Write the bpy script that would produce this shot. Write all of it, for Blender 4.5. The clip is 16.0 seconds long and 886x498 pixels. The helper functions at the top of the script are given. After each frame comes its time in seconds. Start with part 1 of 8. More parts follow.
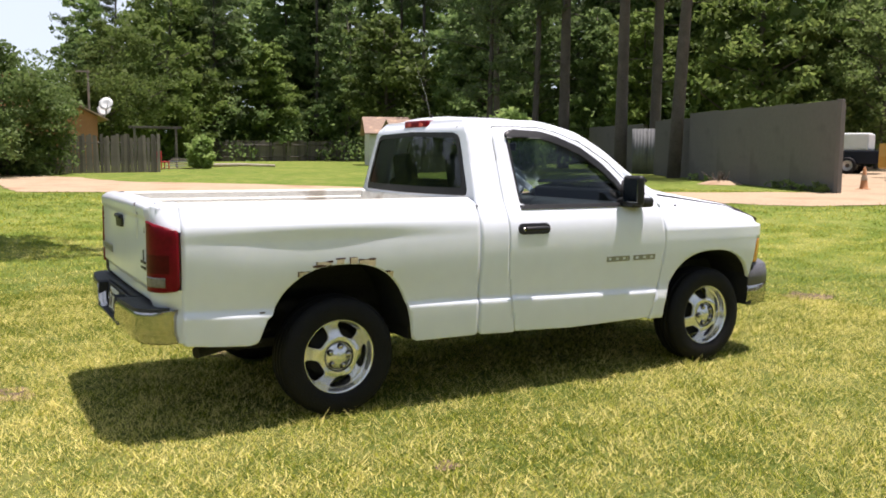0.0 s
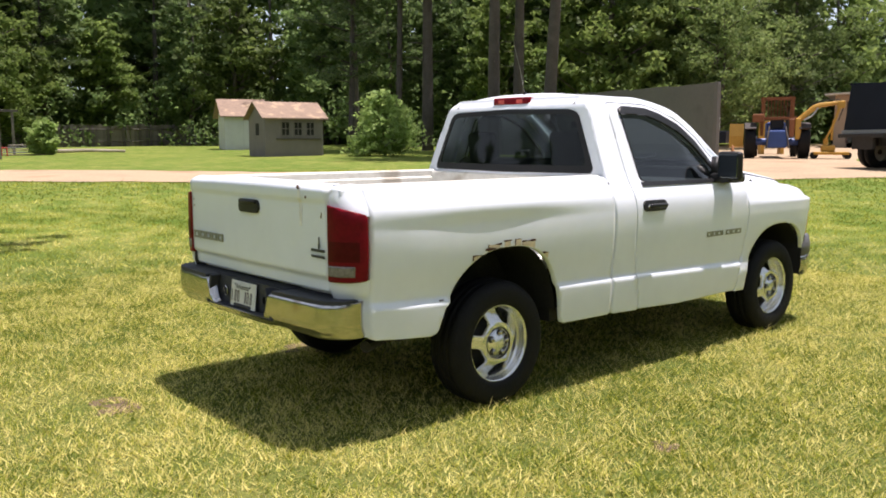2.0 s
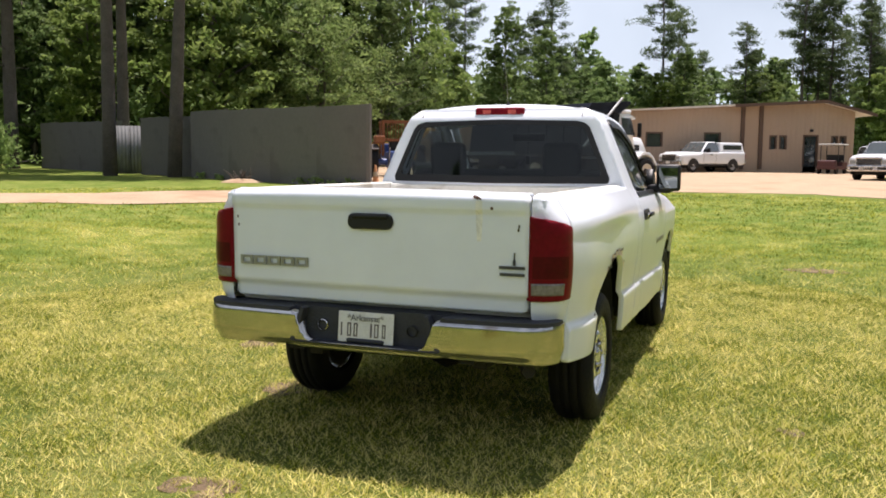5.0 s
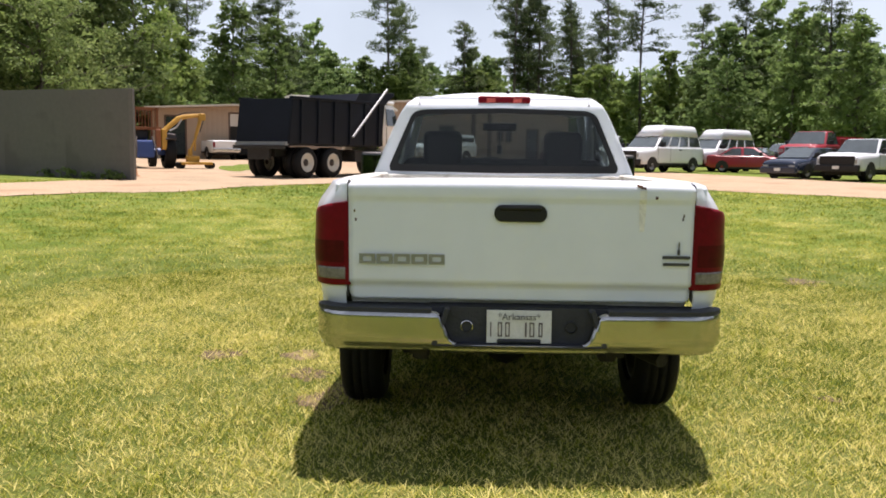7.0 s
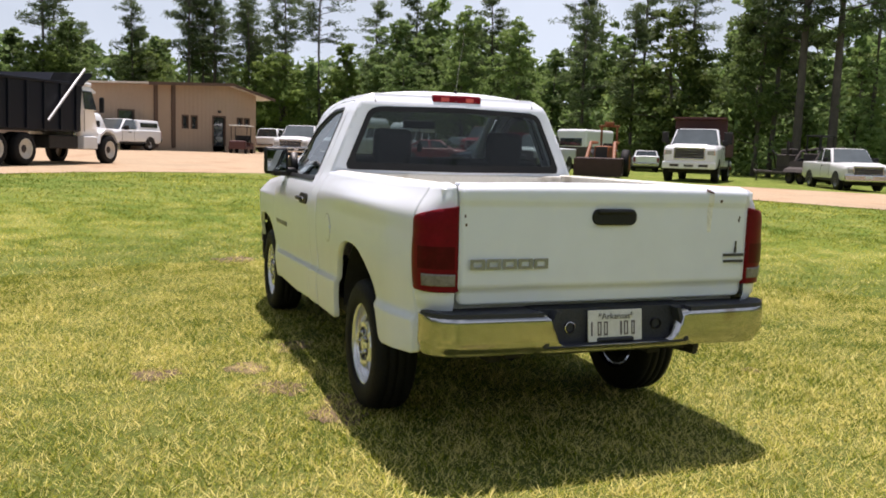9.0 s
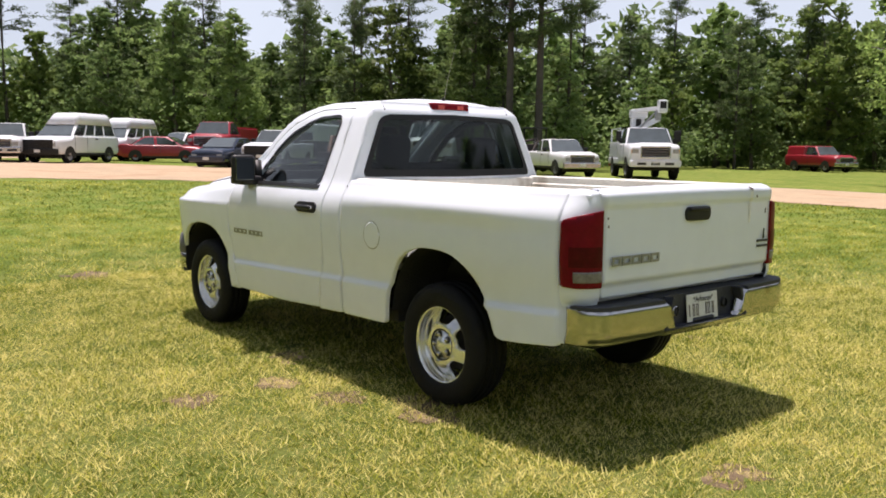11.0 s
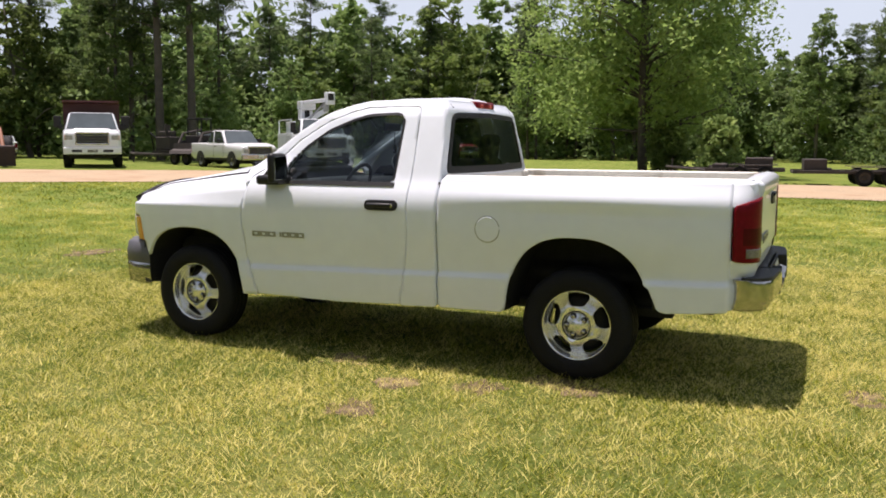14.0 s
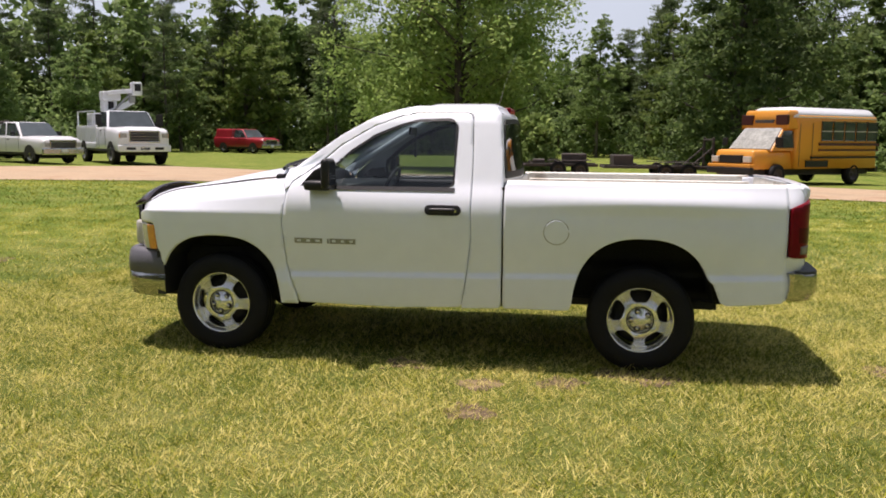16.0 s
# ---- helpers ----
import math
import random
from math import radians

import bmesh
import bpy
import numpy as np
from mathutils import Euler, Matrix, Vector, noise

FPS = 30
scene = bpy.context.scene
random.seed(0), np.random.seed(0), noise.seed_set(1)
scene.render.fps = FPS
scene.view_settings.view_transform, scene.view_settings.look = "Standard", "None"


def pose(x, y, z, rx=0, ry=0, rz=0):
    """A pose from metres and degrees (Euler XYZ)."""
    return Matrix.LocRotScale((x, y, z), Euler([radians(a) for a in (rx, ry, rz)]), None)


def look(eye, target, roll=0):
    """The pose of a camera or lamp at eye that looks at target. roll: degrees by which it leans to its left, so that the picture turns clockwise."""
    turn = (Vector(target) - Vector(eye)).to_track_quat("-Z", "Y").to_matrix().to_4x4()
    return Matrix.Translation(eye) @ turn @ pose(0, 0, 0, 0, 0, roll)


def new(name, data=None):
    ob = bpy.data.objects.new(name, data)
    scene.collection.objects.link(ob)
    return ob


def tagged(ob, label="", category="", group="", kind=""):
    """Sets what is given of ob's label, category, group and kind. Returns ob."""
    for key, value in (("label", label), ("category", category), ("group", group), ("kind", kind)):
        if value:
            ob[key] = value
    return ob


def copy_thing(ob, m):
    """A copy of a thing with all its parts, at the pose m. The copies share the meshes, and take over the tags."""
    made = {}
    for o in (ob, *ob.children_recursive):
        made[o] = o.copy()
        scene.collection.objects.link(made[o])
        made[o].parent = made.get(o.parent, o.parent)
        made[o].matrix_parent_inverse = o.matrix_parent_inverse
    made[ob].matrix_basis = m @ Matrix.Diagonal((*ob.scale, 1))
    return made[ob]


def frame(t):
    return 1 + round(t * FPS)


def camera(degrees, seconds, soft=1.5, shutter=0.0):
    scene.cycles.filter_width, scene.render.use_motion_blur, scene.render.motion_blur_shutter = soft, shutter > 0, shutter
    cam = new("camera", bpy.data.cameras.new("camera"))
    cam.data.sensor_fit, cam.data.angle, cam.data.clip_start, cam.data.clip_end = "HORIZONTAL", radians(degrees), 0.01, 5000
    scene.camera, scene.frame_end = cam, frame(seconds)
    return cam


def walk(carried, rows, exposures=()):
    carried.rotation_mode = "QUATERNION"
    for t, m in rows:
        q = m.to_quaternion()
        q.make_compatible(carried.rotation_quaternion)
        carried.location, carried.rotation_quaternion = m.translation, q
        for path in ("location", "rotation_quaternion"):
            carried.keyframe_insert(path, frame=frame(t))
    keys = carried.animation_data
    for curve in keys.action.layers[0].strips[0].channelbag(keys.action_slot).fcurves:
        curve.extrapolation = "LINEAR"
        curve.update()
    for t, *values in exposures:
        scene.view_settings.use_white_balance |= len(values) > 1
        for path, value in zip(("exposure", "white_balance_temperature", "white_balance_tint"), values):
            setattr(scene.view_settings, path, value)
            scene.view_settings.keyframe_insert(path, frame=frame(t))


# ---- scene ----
cam = camera(54.5, 16.0, 1.8)

PATH = [
    (0, (5.677, -1.876, 1.576), (3.93, -0.926, 1.364), 0.4),
    (0.5, (5.408, -2.291, 1.584), (3.671, -1.315, 1.406), -0.1),
    (1, (5.084, -2.634, 1.566), (3.405, -1.56, 1.408), -0.0),
    (1.5, (4.837, -3.054, 1.558), (3.229, -1.882, 1.355), -0.5),
    (2, (4.446, -3.345, 1.535), (2.918, -2.079, 1.286), -0.1),
    (2.5, (4.138, -3.742, 1.531), (2.744, -2.323, 1.325), -0.2),
    (3, (3.76, -4.045, 1.519), (2.492, -2.51, 1.328), -0.1),
    (3.2, (3.555, -4.123, 1.519), (2.33, -2.553, 1.328), 0.1),
    (5.3, (1.525, -4.821, 1.452), (0.885, -2.936, 1.254), 0.5),
    (5.5, (1.31, -4.839, 1.452), (0.733, -2.934, 1.257), 0.6),
    (6, (0.811, -4.958, 1.445), (0.436, -3.002, 1.261), 1.3),
    (6.5, (0.333, -4.966, 1.434), (0.111, -2.988, 1.235), 1.0),
    (7, (-0.173, -4.963, 1.424), (-0.26, -2.977, 1.211), 0.7),
    (7.5, (-0.643, -4.956, 1.45), (-0.549, -2.97, 1.228), 0.6),
    (8, (-1.123, -4.865, 1.448), (-0.82, -2.901, 1.225), 1.3),
    (8.5, (-1.634, -4.788, 1.463), (-1.107, -2.872, 1.243), 1.8),
    (9, (-2.119, -4.621, 1.455), (-1.446, -2.751, 1.231), 1.7),
    (9.5, (-2.646, -4.48, 1.467), (-1.795, -2.684, 1.245), 2.3),
    (9.7, (-2.825, -4.403, 1.487), (-1.906, -2.641, 1.264), 2.1),
    (11.8, (-4.658, -3.269, 1.514), (-3.219, -1.898, 1.292), -0.1),
    (12, (-4.768, -3.091, 1.533), (-3.287, -1.766, 1.313), -0.2),
    (12.5, (-5.139, -2.726, 1.524), (-3.566, -1.51, 1.309), -0.2),
    (13, (-5.519, -2.353, 1.533), (-3.845, -1.283, 1.306), -0.6),
    (13.5, (-5.805, -1.927, 1.54), (-4.061, -0.983, 1.28), -0.7),
    (14, (-6.182, -1.536, 1.531), (-4.384, -0.694, 1.287), 0.1),
    (14.5, (-6.441, -1.128, 1.544), (-4.586, -0.422, 1.299), 0.5),
    (15, (-6.635, -0.657, 1.561), (-4.738, -0.074, 1.319), 1.0),
    (15.5, (-6.844, -0.236, 1.604), (-4.919, 0.243, 1.348), 0.7),
    (16, (-6.883, 0.248, 1.61), (-4.934, 0.615, 1.353), 0.5),
]
walk(cam, [(t, look(eye, target, roll)) for t, eye, target, roll in PATH], [(0, 0.57, 6400, 12), (2.5, 0.56, 6420, 12), (7, 0.49, 6460, 12.5), (9.5, 0.39, 6500, 13.5), (12.7, 0.42, 6560, 14), (13.6, 0.38, 6560, 14), (14.8, 0.34, 6590, 14.8), (16, 0.22, 6620, 15.5)])

# ---- world and light ----
SUN_DIR = Vector((-0.062, -0.205, -1.0)).normalized()
world = bpy.data.worlds.new("sky")
scene.world = world
world.use_nodes = True
wn, wl = world.node_tree.nodes, world.node_tree.links
sky = wn.new("ShaderNodeTexSky")
sky.sky_type = "NISHITA"
sky.sun_disc = False
sky.sun_elevation = math.asin(-SUN_DIR.z)
sky.sun_rotation = math.atan2(-SUN_DIR.x, -SUN_DIR.y)
sky.dust_density = 2.0
wcoord = wn.new("ShaderNodeTexCoord")
cloud = wn.new("ShaderNodeTexNoise")
cloud.inputs["Scale"].default_value = 2.6
cloud.inputs["Detail"].default_value = 6
wl.new(wcoord.outputs["Generated"], cloud.inputs["Vector"])
cramp = wn.new("ShaderNodeValToRGB")
cramp.color_ramp.elements[0].position, cramp.color_ramp.elements[1].position = 0.36, 0.62
cmix = wn.new("ShaderNodeMixRGB")
cmix.inputs[2].default_value = (11.5, 12.8, 15.0, 1)
wl.new(cloud.outputs["Fac"], cramp.inputs[0])
wl.new(cramp.outputs[0], cmix.inputs[0])
wl.new(sky.outputs[0], cmix.inputs[1])
# pale haze towards the horizon, the same all round
axes, rise, haze = wn.new("ShaderNodeSeparateXYZ"), wn.new("ShaderNodeMapRange"), wn.new("ShaderNodeMixRGB")
wl.new(wcoord.outputs["Generated"], axes.inputs[0])
wl.new(axes.outputs[2], rise.inputs[0])
rise.interpolation_type = "SMOOTHSTEP"
rise.inputs[1].default_value, rise.inputs[2].default_value, rise.inputs[3].default_value, rise.inputs[4].default_value = 0.0, 0.62, 0.76, 0.0
haze.inputs[2].default_value = (15.6, 17.2, 19.8, 1)
wl.new(rise.outputs[0], haze.inputs[0])
wl.new(cmix.outputs[0], haze.inputs[1])
wl.new(haze.outputs[0], wn["Background"].inputs[0])
wn["Background"].inputs[1].default_value = 0.0405
sun_data = bpy.data.lights.new("sun", "SUN")
sun_data.energy, sun_data.angle, sun_data.color = 5.6, radians(0.55), (1.0, 0.895, 0.865)
sun = new("sun", sun_data)
sun.rotation_mode = "QUATERNION"
sun.rotation_quaternion = SUN_DIR.to_track_quat("-Z", "Y")
sun.location = (0, 0, 40)


# ---- materials ----
def mat(name, color, rough=0.6, metal=0.0, vary=0.15, scale=6.0, fine=60.0, bump=0.0, coat=0.0, dark=None, island=0.0,
        rand=0.0, transmit=0.0, spec=0.5, wear=0.55, wear_soft=0.12, coords="Object"):
    """A Principled material with variation at two scales. dark: the colour of stains; island, rand: variation piece by piece."""
    m = bpy.data.materials.new(name)
    m.use_nodes = True
    n, l = m.node_tree.nodes, m.node_tree.links
    b = n["Principled BSDF"]
    tc = n.new("ShaderNodeTexCoord")
    big, small = n.new("ShaderNodeTexNoise"), n.new("ShaderNodeTexNoise")
    big.inputs["Scale"].default_value, small.inputs["Scale"].default_value = scale, fine
    big.inputs["Detail"].default_value = 5
    small.inputs["Detail"].default_value = 3
    for t in (big, small):
        l.new(tc.outputs[coords], t.inputs["Vector"])
    mm = n.new("ShaderNodeMath")
    mm.operation = "ADD"
    l.new(big.outputs["Fac"], mm.inputs[0])
    l.new(small.outputs["Fac"], mm.inputs[1])
    mr = n.new("ShaderNodeMapRange")
    mr.inputs[1].default_value, mr.inputs[2].default_value = 0.6, 1.4
    mr.inputs[3].default_value, mr.inputs[4].default_value = 1 - vary, 1 + vary
    l.new(mm.outputs[0], mr.inputs[0])
    hsv = n.new("ShaderNodeHueSaturation")
    hsv.inputs["Color"].default_value = (*color, 1)
    value = mr.outputs[0]
    for src, amount in (("island", island), ("rand", rand)):
        if amount:
            info = n.new("ShaderNodeNewGeometry" if src == "island" else "ShaderNodeObjectInfo")
            r2 = n.new("ShaderNodeMapRange")
            r2.inputs[3].default_value, r2.inputs[4].default_value = 1 - amount, 1 + amount
            l.new(info.outputs["Random Per Island" if src == "island" else "Random"], r2.inputs[0])
            mul = n.new("ShaderNodeMath")
            mul.operation = "MULTIPLY"
            l.new(value, mul.inputs[0])
            l.new(r2.outputs[0], mul.inputs[1])
            value = mul.outputs[0]
    l.new(value, hsv.inputs["Value"])
    out = hsv.outputs[0]
    if dark:
        mx = n.new("ShaderNodeMixRGB")
        mx.inputs[2].default_value = (*dark, 1)
        rp = n.new("ShaderNodeMapRange")
        rp.inputs[1].default_value, rp.inputs[2].default_value = wear, wear + wear_soft
        rp.interpolation_type = "SMOOTHSTEP"
        l.new(big.outputs["Fac"], rp.inputs[0])
        l.new(rp.outputs[0], mx.inputs[0])
        l.new(out, mx.inputs[1])
        out = mx.outputs[0]
    l.new(out, b.inputs["Base Color"])
    b.inputs["Roughness"].default_value = rough
    b.inputs["Metallic"].default_value = metal
    b.inputs["Coat Weight"].default_value = coat
    b.inputs["Coat Roughness"].default_value = 0.06
    b.inputs["Specular IOR Level"].default_value = spec
    b.inputs["Transmission Weight"].default_value = transmit
    if bump:
        bp = n.new("ShaderNodeBump")
        bp.inputs["Strength"].default_value = bump
        bp.inputs["Distance"].default_value = 0.02
        l.new(small.outputs["Fac"], bp.inputs["Height"])
        l.new(bp.outputs[0], b.inputs["Normal"])
    return m


def glass_mat(name, tint, clear, gloss):
    """Thin tinted glazing: a clear share with a glossy coat."""
    m = bpy.data.materials.new(name)
    m.use_nodes = True
    n, l = m.node_tree.nodes, m.node_tree.links
    n.remove(n["Principled BSDF"])
    tr, gl, di = n.new("ShaderNodeBsdfTransparent"), n.new("ShaderNodeBsdfGlossy"), n.new("ShaderNodeBsdfDiffuse")
    mix, mix2 = n.new("ShaderNodeMixShader"), n.new("ShaderNodeMixShader")
    tr.inputs[0].default_value = (*tint, 1)
    gl.inputs["Roughness"].default_value = 0.02
    di.inputs[0].default_value = (0.01, 0.012, 0.012, 1)
    mix2.inputs[0].default_value = clear
    l.new(di.outputs[0], mix2.inputs[1])
    l.new(tr.outputs[0], mix2.inputs[2])
    lw, pw, ma = n.new("ShaderNodeLayerWeight"), n.new("ShaderNodeMath"), n.new("ShaderNodeMath")
    pw.operation, ma.operation = "POWER", "MULTIPLY_ADD"
    lw.inputs[0].default_value, pw.inputs[1].default_value = 0.5, 4.0
    ma.inputs[1].default_value, ma.inputs[2].default_value = 0.85, gloss
    l.new(lw.outputs["Facing"], pw.inputs[0])
    l.new(pw.outputs[0], ma.inputs[0])
    l.new(ma.outputs[0], mix.inputs[0])
    l.new(mix2.outputs[0], mix.inputs[1])
    l.new(gl.outputs[0], mix.inputs[2])
    l.new(mix.outputs[0], n["Material Output"].inputs[0])
    return m


WHITE = mat("white_paint", (0.768, 0.806, 0.876), 0.30, vary=0.03, scale=1.5, fine=9, coat=0.5, dark=(0.71, 0.745, 0.80), wear=0.58, wear_soft=0.25)
WHITE2 = mat("plain_white_paint", (0.71, 0.735, 0.765), 0.32, vary=0.07, scale=1.0, coat=0.6, dark=(0.52, 0.515, 0.49), wear=0.6, wear_soft=0.2)
SILVER = mat("silver_paint", (0.62, 0.63, 0.64), 0.3, vary=0.05, scale=1.0, coat=0.4)
BED = mat("worn_bed_paint", (0.68, 0.67, 0.62), 0.55, vary=0.12, scale=3, fine=30, dark=(0.42, 0.38, 0.32), wear=0.55)
RUBBER = mat("tyre_rubber", (0.008, 0.008, 0.009), 0.65, spec=0.2, vary=0.25, scale=8, fine=90, bump=0.3)
BLACK = mat("black_plastic", (0.013, 0.013, 0.014), 0.45, vary=0.2, scale=8, fine=80, bump=0.1, spec=0.35)
NAVY = mat("weathered_bumper_plastic", (0.026, 0.028, 0.038), 0.6, vary=0.25, scale=9, fine=70, bump=0.2)
GREYPL = mat("grey_bumper_plastic", (0.10, 0.10, 0.115), 0.55, vary=0.15, scale=9, fine=70, bump=0.15)
CHROME = mat("worn_chrome", (0.47, 0.455, 0.445), 0.18, 1.0, vary=0.12, scale=5, fine=40, dark=(0.33, 0.29, 0.25), wear=0.58)
MIRROR = mat("mirror_glass", (0.22, 0.24, 0.24), 0.03, 1.0, vary=0.05)
ALLOY = mat("painted_steel_wheel", (0.80, 0.80, 0.80), 0.25, 0.78, vary=0.10, scale=9, fine=60, dark=(0.36, 0.33, 0.28), wear=0.62)
REDLENS = mat("red_lens", (0.150, 0.003, 0.010), 0.30, vary=0.25, scale=7, fine=45, spec=0.15)
REVLENS = mat("grey_reverse_lens", (0.19, 0.17, 0.16), 0.14, vary=0.35, scale=30, fine=80)
LAMPBOWL = mat("dark_red_lamp_bowl", (0.075, 0.002, 0.005), 0.3, vary=0.3, scale=20, spec=0.15)
CLEARLENS = mat("clear_lens", (0.55, 0.53, 0.48), 0.12, vary=0.25, scale=30, fine=80, coat=0.8)
AMBER = mat("amber_lens", (0.75, 0.30, 0.05), 0.15, vary=0.15, scale=30, coat=0.8)
RUST = mat("rust", (0.075, 0.032, 0.014), 0.9, vary=0.5, scale=30, fine=160, bump=0.6)
PRIMER = mat("bare_filler", (0.66, 0.55, 0.38), 0.8, vary=0.2, scale=25, fine=120, bump=0.3)
STAIN = mat("brown_stain", (0.77, 0.77, 0.72), 0.6, vary=0.2, scale=20, fine=90)
BADGE = mat("badge_grey", (0.30, 0.30, 0.27), 0.35, 0.3, vary=0.2, scale=40, fine=150)
DECAL = mat("decal_dark", (0.05, 0.05, 0.05), 0.5, vary=0.2, scale=40, fine=150)
PLATE = mat("plate_white", (0.66, 0.66, 0.64), 0.45, vary=0.15, scale=20, fine=120)
PLATETXT = mat("plate_print", (0.12, 0.10, 0.10), 0.5, vary=0.2, scale=50)
SEAT = mat("dark_cloth", (0.020, 0.021, 0.023), 0.9, vary=0.25, scale=12, fine=200, bump=0.3)
DASH = mat("dash_plastic", (0.030, 0.031, 0.034), 0.6, vary=0.15, scale=10, fine=120, bump=0.1)
HEADLIN = mat("headliner", (0.16, 0.16, 0.155), 0.9, vary=0.1, scale=10, fine=150)
UNDER = mat("underbody", (0.02, 0.019, 0.018), 0.8, vary=0.4, scale=10, fine=60, bump=0.3)
GLASS = glass_mat("tinted_glass", (0.34, 0.40, 0.385), 0.96, 0.030)
SIDEGLASS = glass_mat("clear_glass", (0.56, 0.63, 0.63), 0.96, 0.075)
SMOKED = mat("smoked_plastic", (0.030, 0.016, 0.013), 0.12, vary=0.2, scale=8, coat=0.6)
WSHIELD = mat("pale_windscreen", (0.070, 0.085, 0.090), 0.05, vary=0.2, scale=0.9, fine=2.5, coat=1.0, spec=0.8)
FARCHROME = mat("bright_chrome", (0.60, 0.60, 0.62), 0.22, 0.95, vary=0.1, scale=4)
FARLAMP = mat("grey_lamp_glass", (0.34, 0.34, 0.33), 0.15, vary=0.35, scale=14, fine=40, coat=0.8)
FARGLASS = mat("far_window_glass", (0.035, 0.044, 0.048), 0.05, vary=0.3, scale=2, fine=9, coat=1.0, spec=0.8)


# ---- mesh helpers ----
def data(name, verts, faces, material=None, smooth=False):
    me = bpy.data.meshes.new(name)
    me.from_pydata([tuple(v) for v in verts], [], faces)
    if material:
        me.materials.append(material)
    if smooth:
        me.shade_smooth()
    return me


def lofted(stations, crown=0.02):
    """A closed body from stations of (y, half-width, bottom, top, shoulder radius)."""
    rows = []
    for y, w, z0, z1, r in stations:
        half = [(w * 0.93, z0), (w * 0.985, z0 + 0.08), (w, z0 + 0.3 * (z1 - r - z0)), (w, z1 - r), (w - 0.12 * r, z1 - 0.45 * r), (w - 0.45 * r, z1 - 0.12 * r), (w - r, z1), (w * 0.4, z1 + crown * 0.8)]
        rows.append([(x, y, z) for x, z in half] + [(0, y, z1 + crown)] + [(-x, y, z) for x, z in reversed(half)])
    n = len(rows[0])
    verts = [p for row in rows for p in row]
    faces = [(i * n + k, i * n + (k + 1) % n, (i + 1) * n + (k + 1) % n, (i + 1) * n + k) for i in range(len(rows) - 1) for k in range(n)]
    return verts, faces + [tuple(reversed(range(n))), tuple(range(len(verts) - n, len(verts)))]


def crisp(name, vf, material, angle=38):
    """Mesh data smooth over gentle bends and sharp over hard ones."""
    me = data(name, *vf, material, True)
    me.set_sharp_from_angle(angle=radians(angle))
    return me


def thing(name, m, label, category, group="", kind=""):
    ob = new(name)
    ob.matrix_basis = m
    return tagged(ob, label, category, group, kind)


def part(name, vf, material, parent, label="", smooth=False, m=None):
    """One mesh object from (verts, faces) under a thing or part, in the parent's own space."""
    me = vf if isinstance(vf, bpy.types.Mesh) else data(name, vf[0], vf[1], material, smooth)
    ob = new(name, me)
    ob.parent = parent
    if m is not None:
        ob.matrix_basis = m
    return tagged(ob, label) if label else ob


def join(*parts):
    verts, faces = [], []
    for v, f in parts:
        o = len(verts)
        verts += [tuple(p) for p in v]
        faces += [tuple(i + o for i in q) for q in f]
    return verts, faces


def move(vf, m):
    return [tuple(m @ Vector(p)) for p in vf[0]], vf[1]


def mirror(vf):
    """The same mesh on the other side of the x = 0 plane."""
    return [(-p[0], p[1], p[2]) for p in vf[0]], [tuple(reversed(f)) for f in vf[1]]


def from_bm(bm):
    bm.verts.index_update()
    vf = [tuple(v.co) for v in bm.verts], [tuple(v.index for v in f.verts) for f in bm.faces]
    bm.free()
    return vf


def box(x0, y0, z0, x1, y1, z1, r=0.0, seg=2):
    """A box between two corners with rounded edges."""
    bm = bmesh.new()
    bmesh.ops.create_cube(bm, size=1)
    for v in bm.verts:
        v.co = ((x0 + x1) / 2 + v.co.x * (x1 - x0), (y0 + y1) / 2 + v.co.y * (y1 - y0), (z0 + z1) / 2 + v.co.z * (z1 - z0))
    if r:
        r = min(r, 0.45 * min(abs(x1 - x0), abs(y1 - y0), abs(z1 - z0)))
        bmesh.ops.bevel(bm, geom=bm.edges[:], offset=r, segments=seg, profile=0.5, affect="EDGES")
    return from_bm(bm)


def tube(a, b, ra, rb=None, n=10, caps=True):
    """A tapered tube from a to b."""
    rb = ra if rb is None else rb
    a, b = Vector(a), Vector(b)
    q = (b - a).to_track_quat("Z", "Y")
    ring = [Vector((math.cos(k * math.tau / n), math.sin(k * math.tau / n), 0)) for k in range(n)]
    verts = [a + q @ (p * ra) for p in ring] + [b + q @ (p * rb) for p in ring]
    faces = [(k, (k + 1) % n, n + (k + 1) % n, n + k) for k in range(n)]
    if caps:
        faces += [tuple(reversed(range(n))), tuple(range(n, 2 * n))]
    return verts, faces


def pipe(points, r, n=8, r_end=None):
    """A bent pipe along points."""
    pts = [Vector(p) for p in points]
    r_end = r if r_end is None else r_end
    verts, faces = [], []
    for i, p in enumerate(pts):
        d = (pts[min(i + 1, len(pts) - 1)] - pts[max(i - 1, 0)]).normalized()
        q = d.to_track_quat("Z", "Y")
        rr = r + (r_end - r) * i / (len(pts) - 1)
        verts += [p + q @ Vector((rr * math.cos(k * math.tau / n), rr * math.sin(k * math.tau / n), 0)) for k in range(n)]
    for i in range(len(pts) - 1):
        for k in range(n):
            a, b = i * n + k, i * n + (k + 1) % n
            faces.append((a, b, b + n, a + n))
    faces += [tuple(reversed(range(n))), tuple(range(len(verts) - n, len(verts)))]
    return verts, faces


def lathe(profile, n=40, axis="x"):
    """A ring turned about the x axis from (radius, x) pairs."""
    verts = []
    for r, h in profile:
        for k in range(n):
            a = k * math.tau / n
            verts.append((h, r * math.cos(a), r * math.sin(a)))
    faces = [(i * n + k, i * n + (k + 1) % n, (i + 1) * n + (k + 1) % n, (i + 1) * n + k) for i in range(len(profile) - 1) for k in range(n)]
    return verts, faces


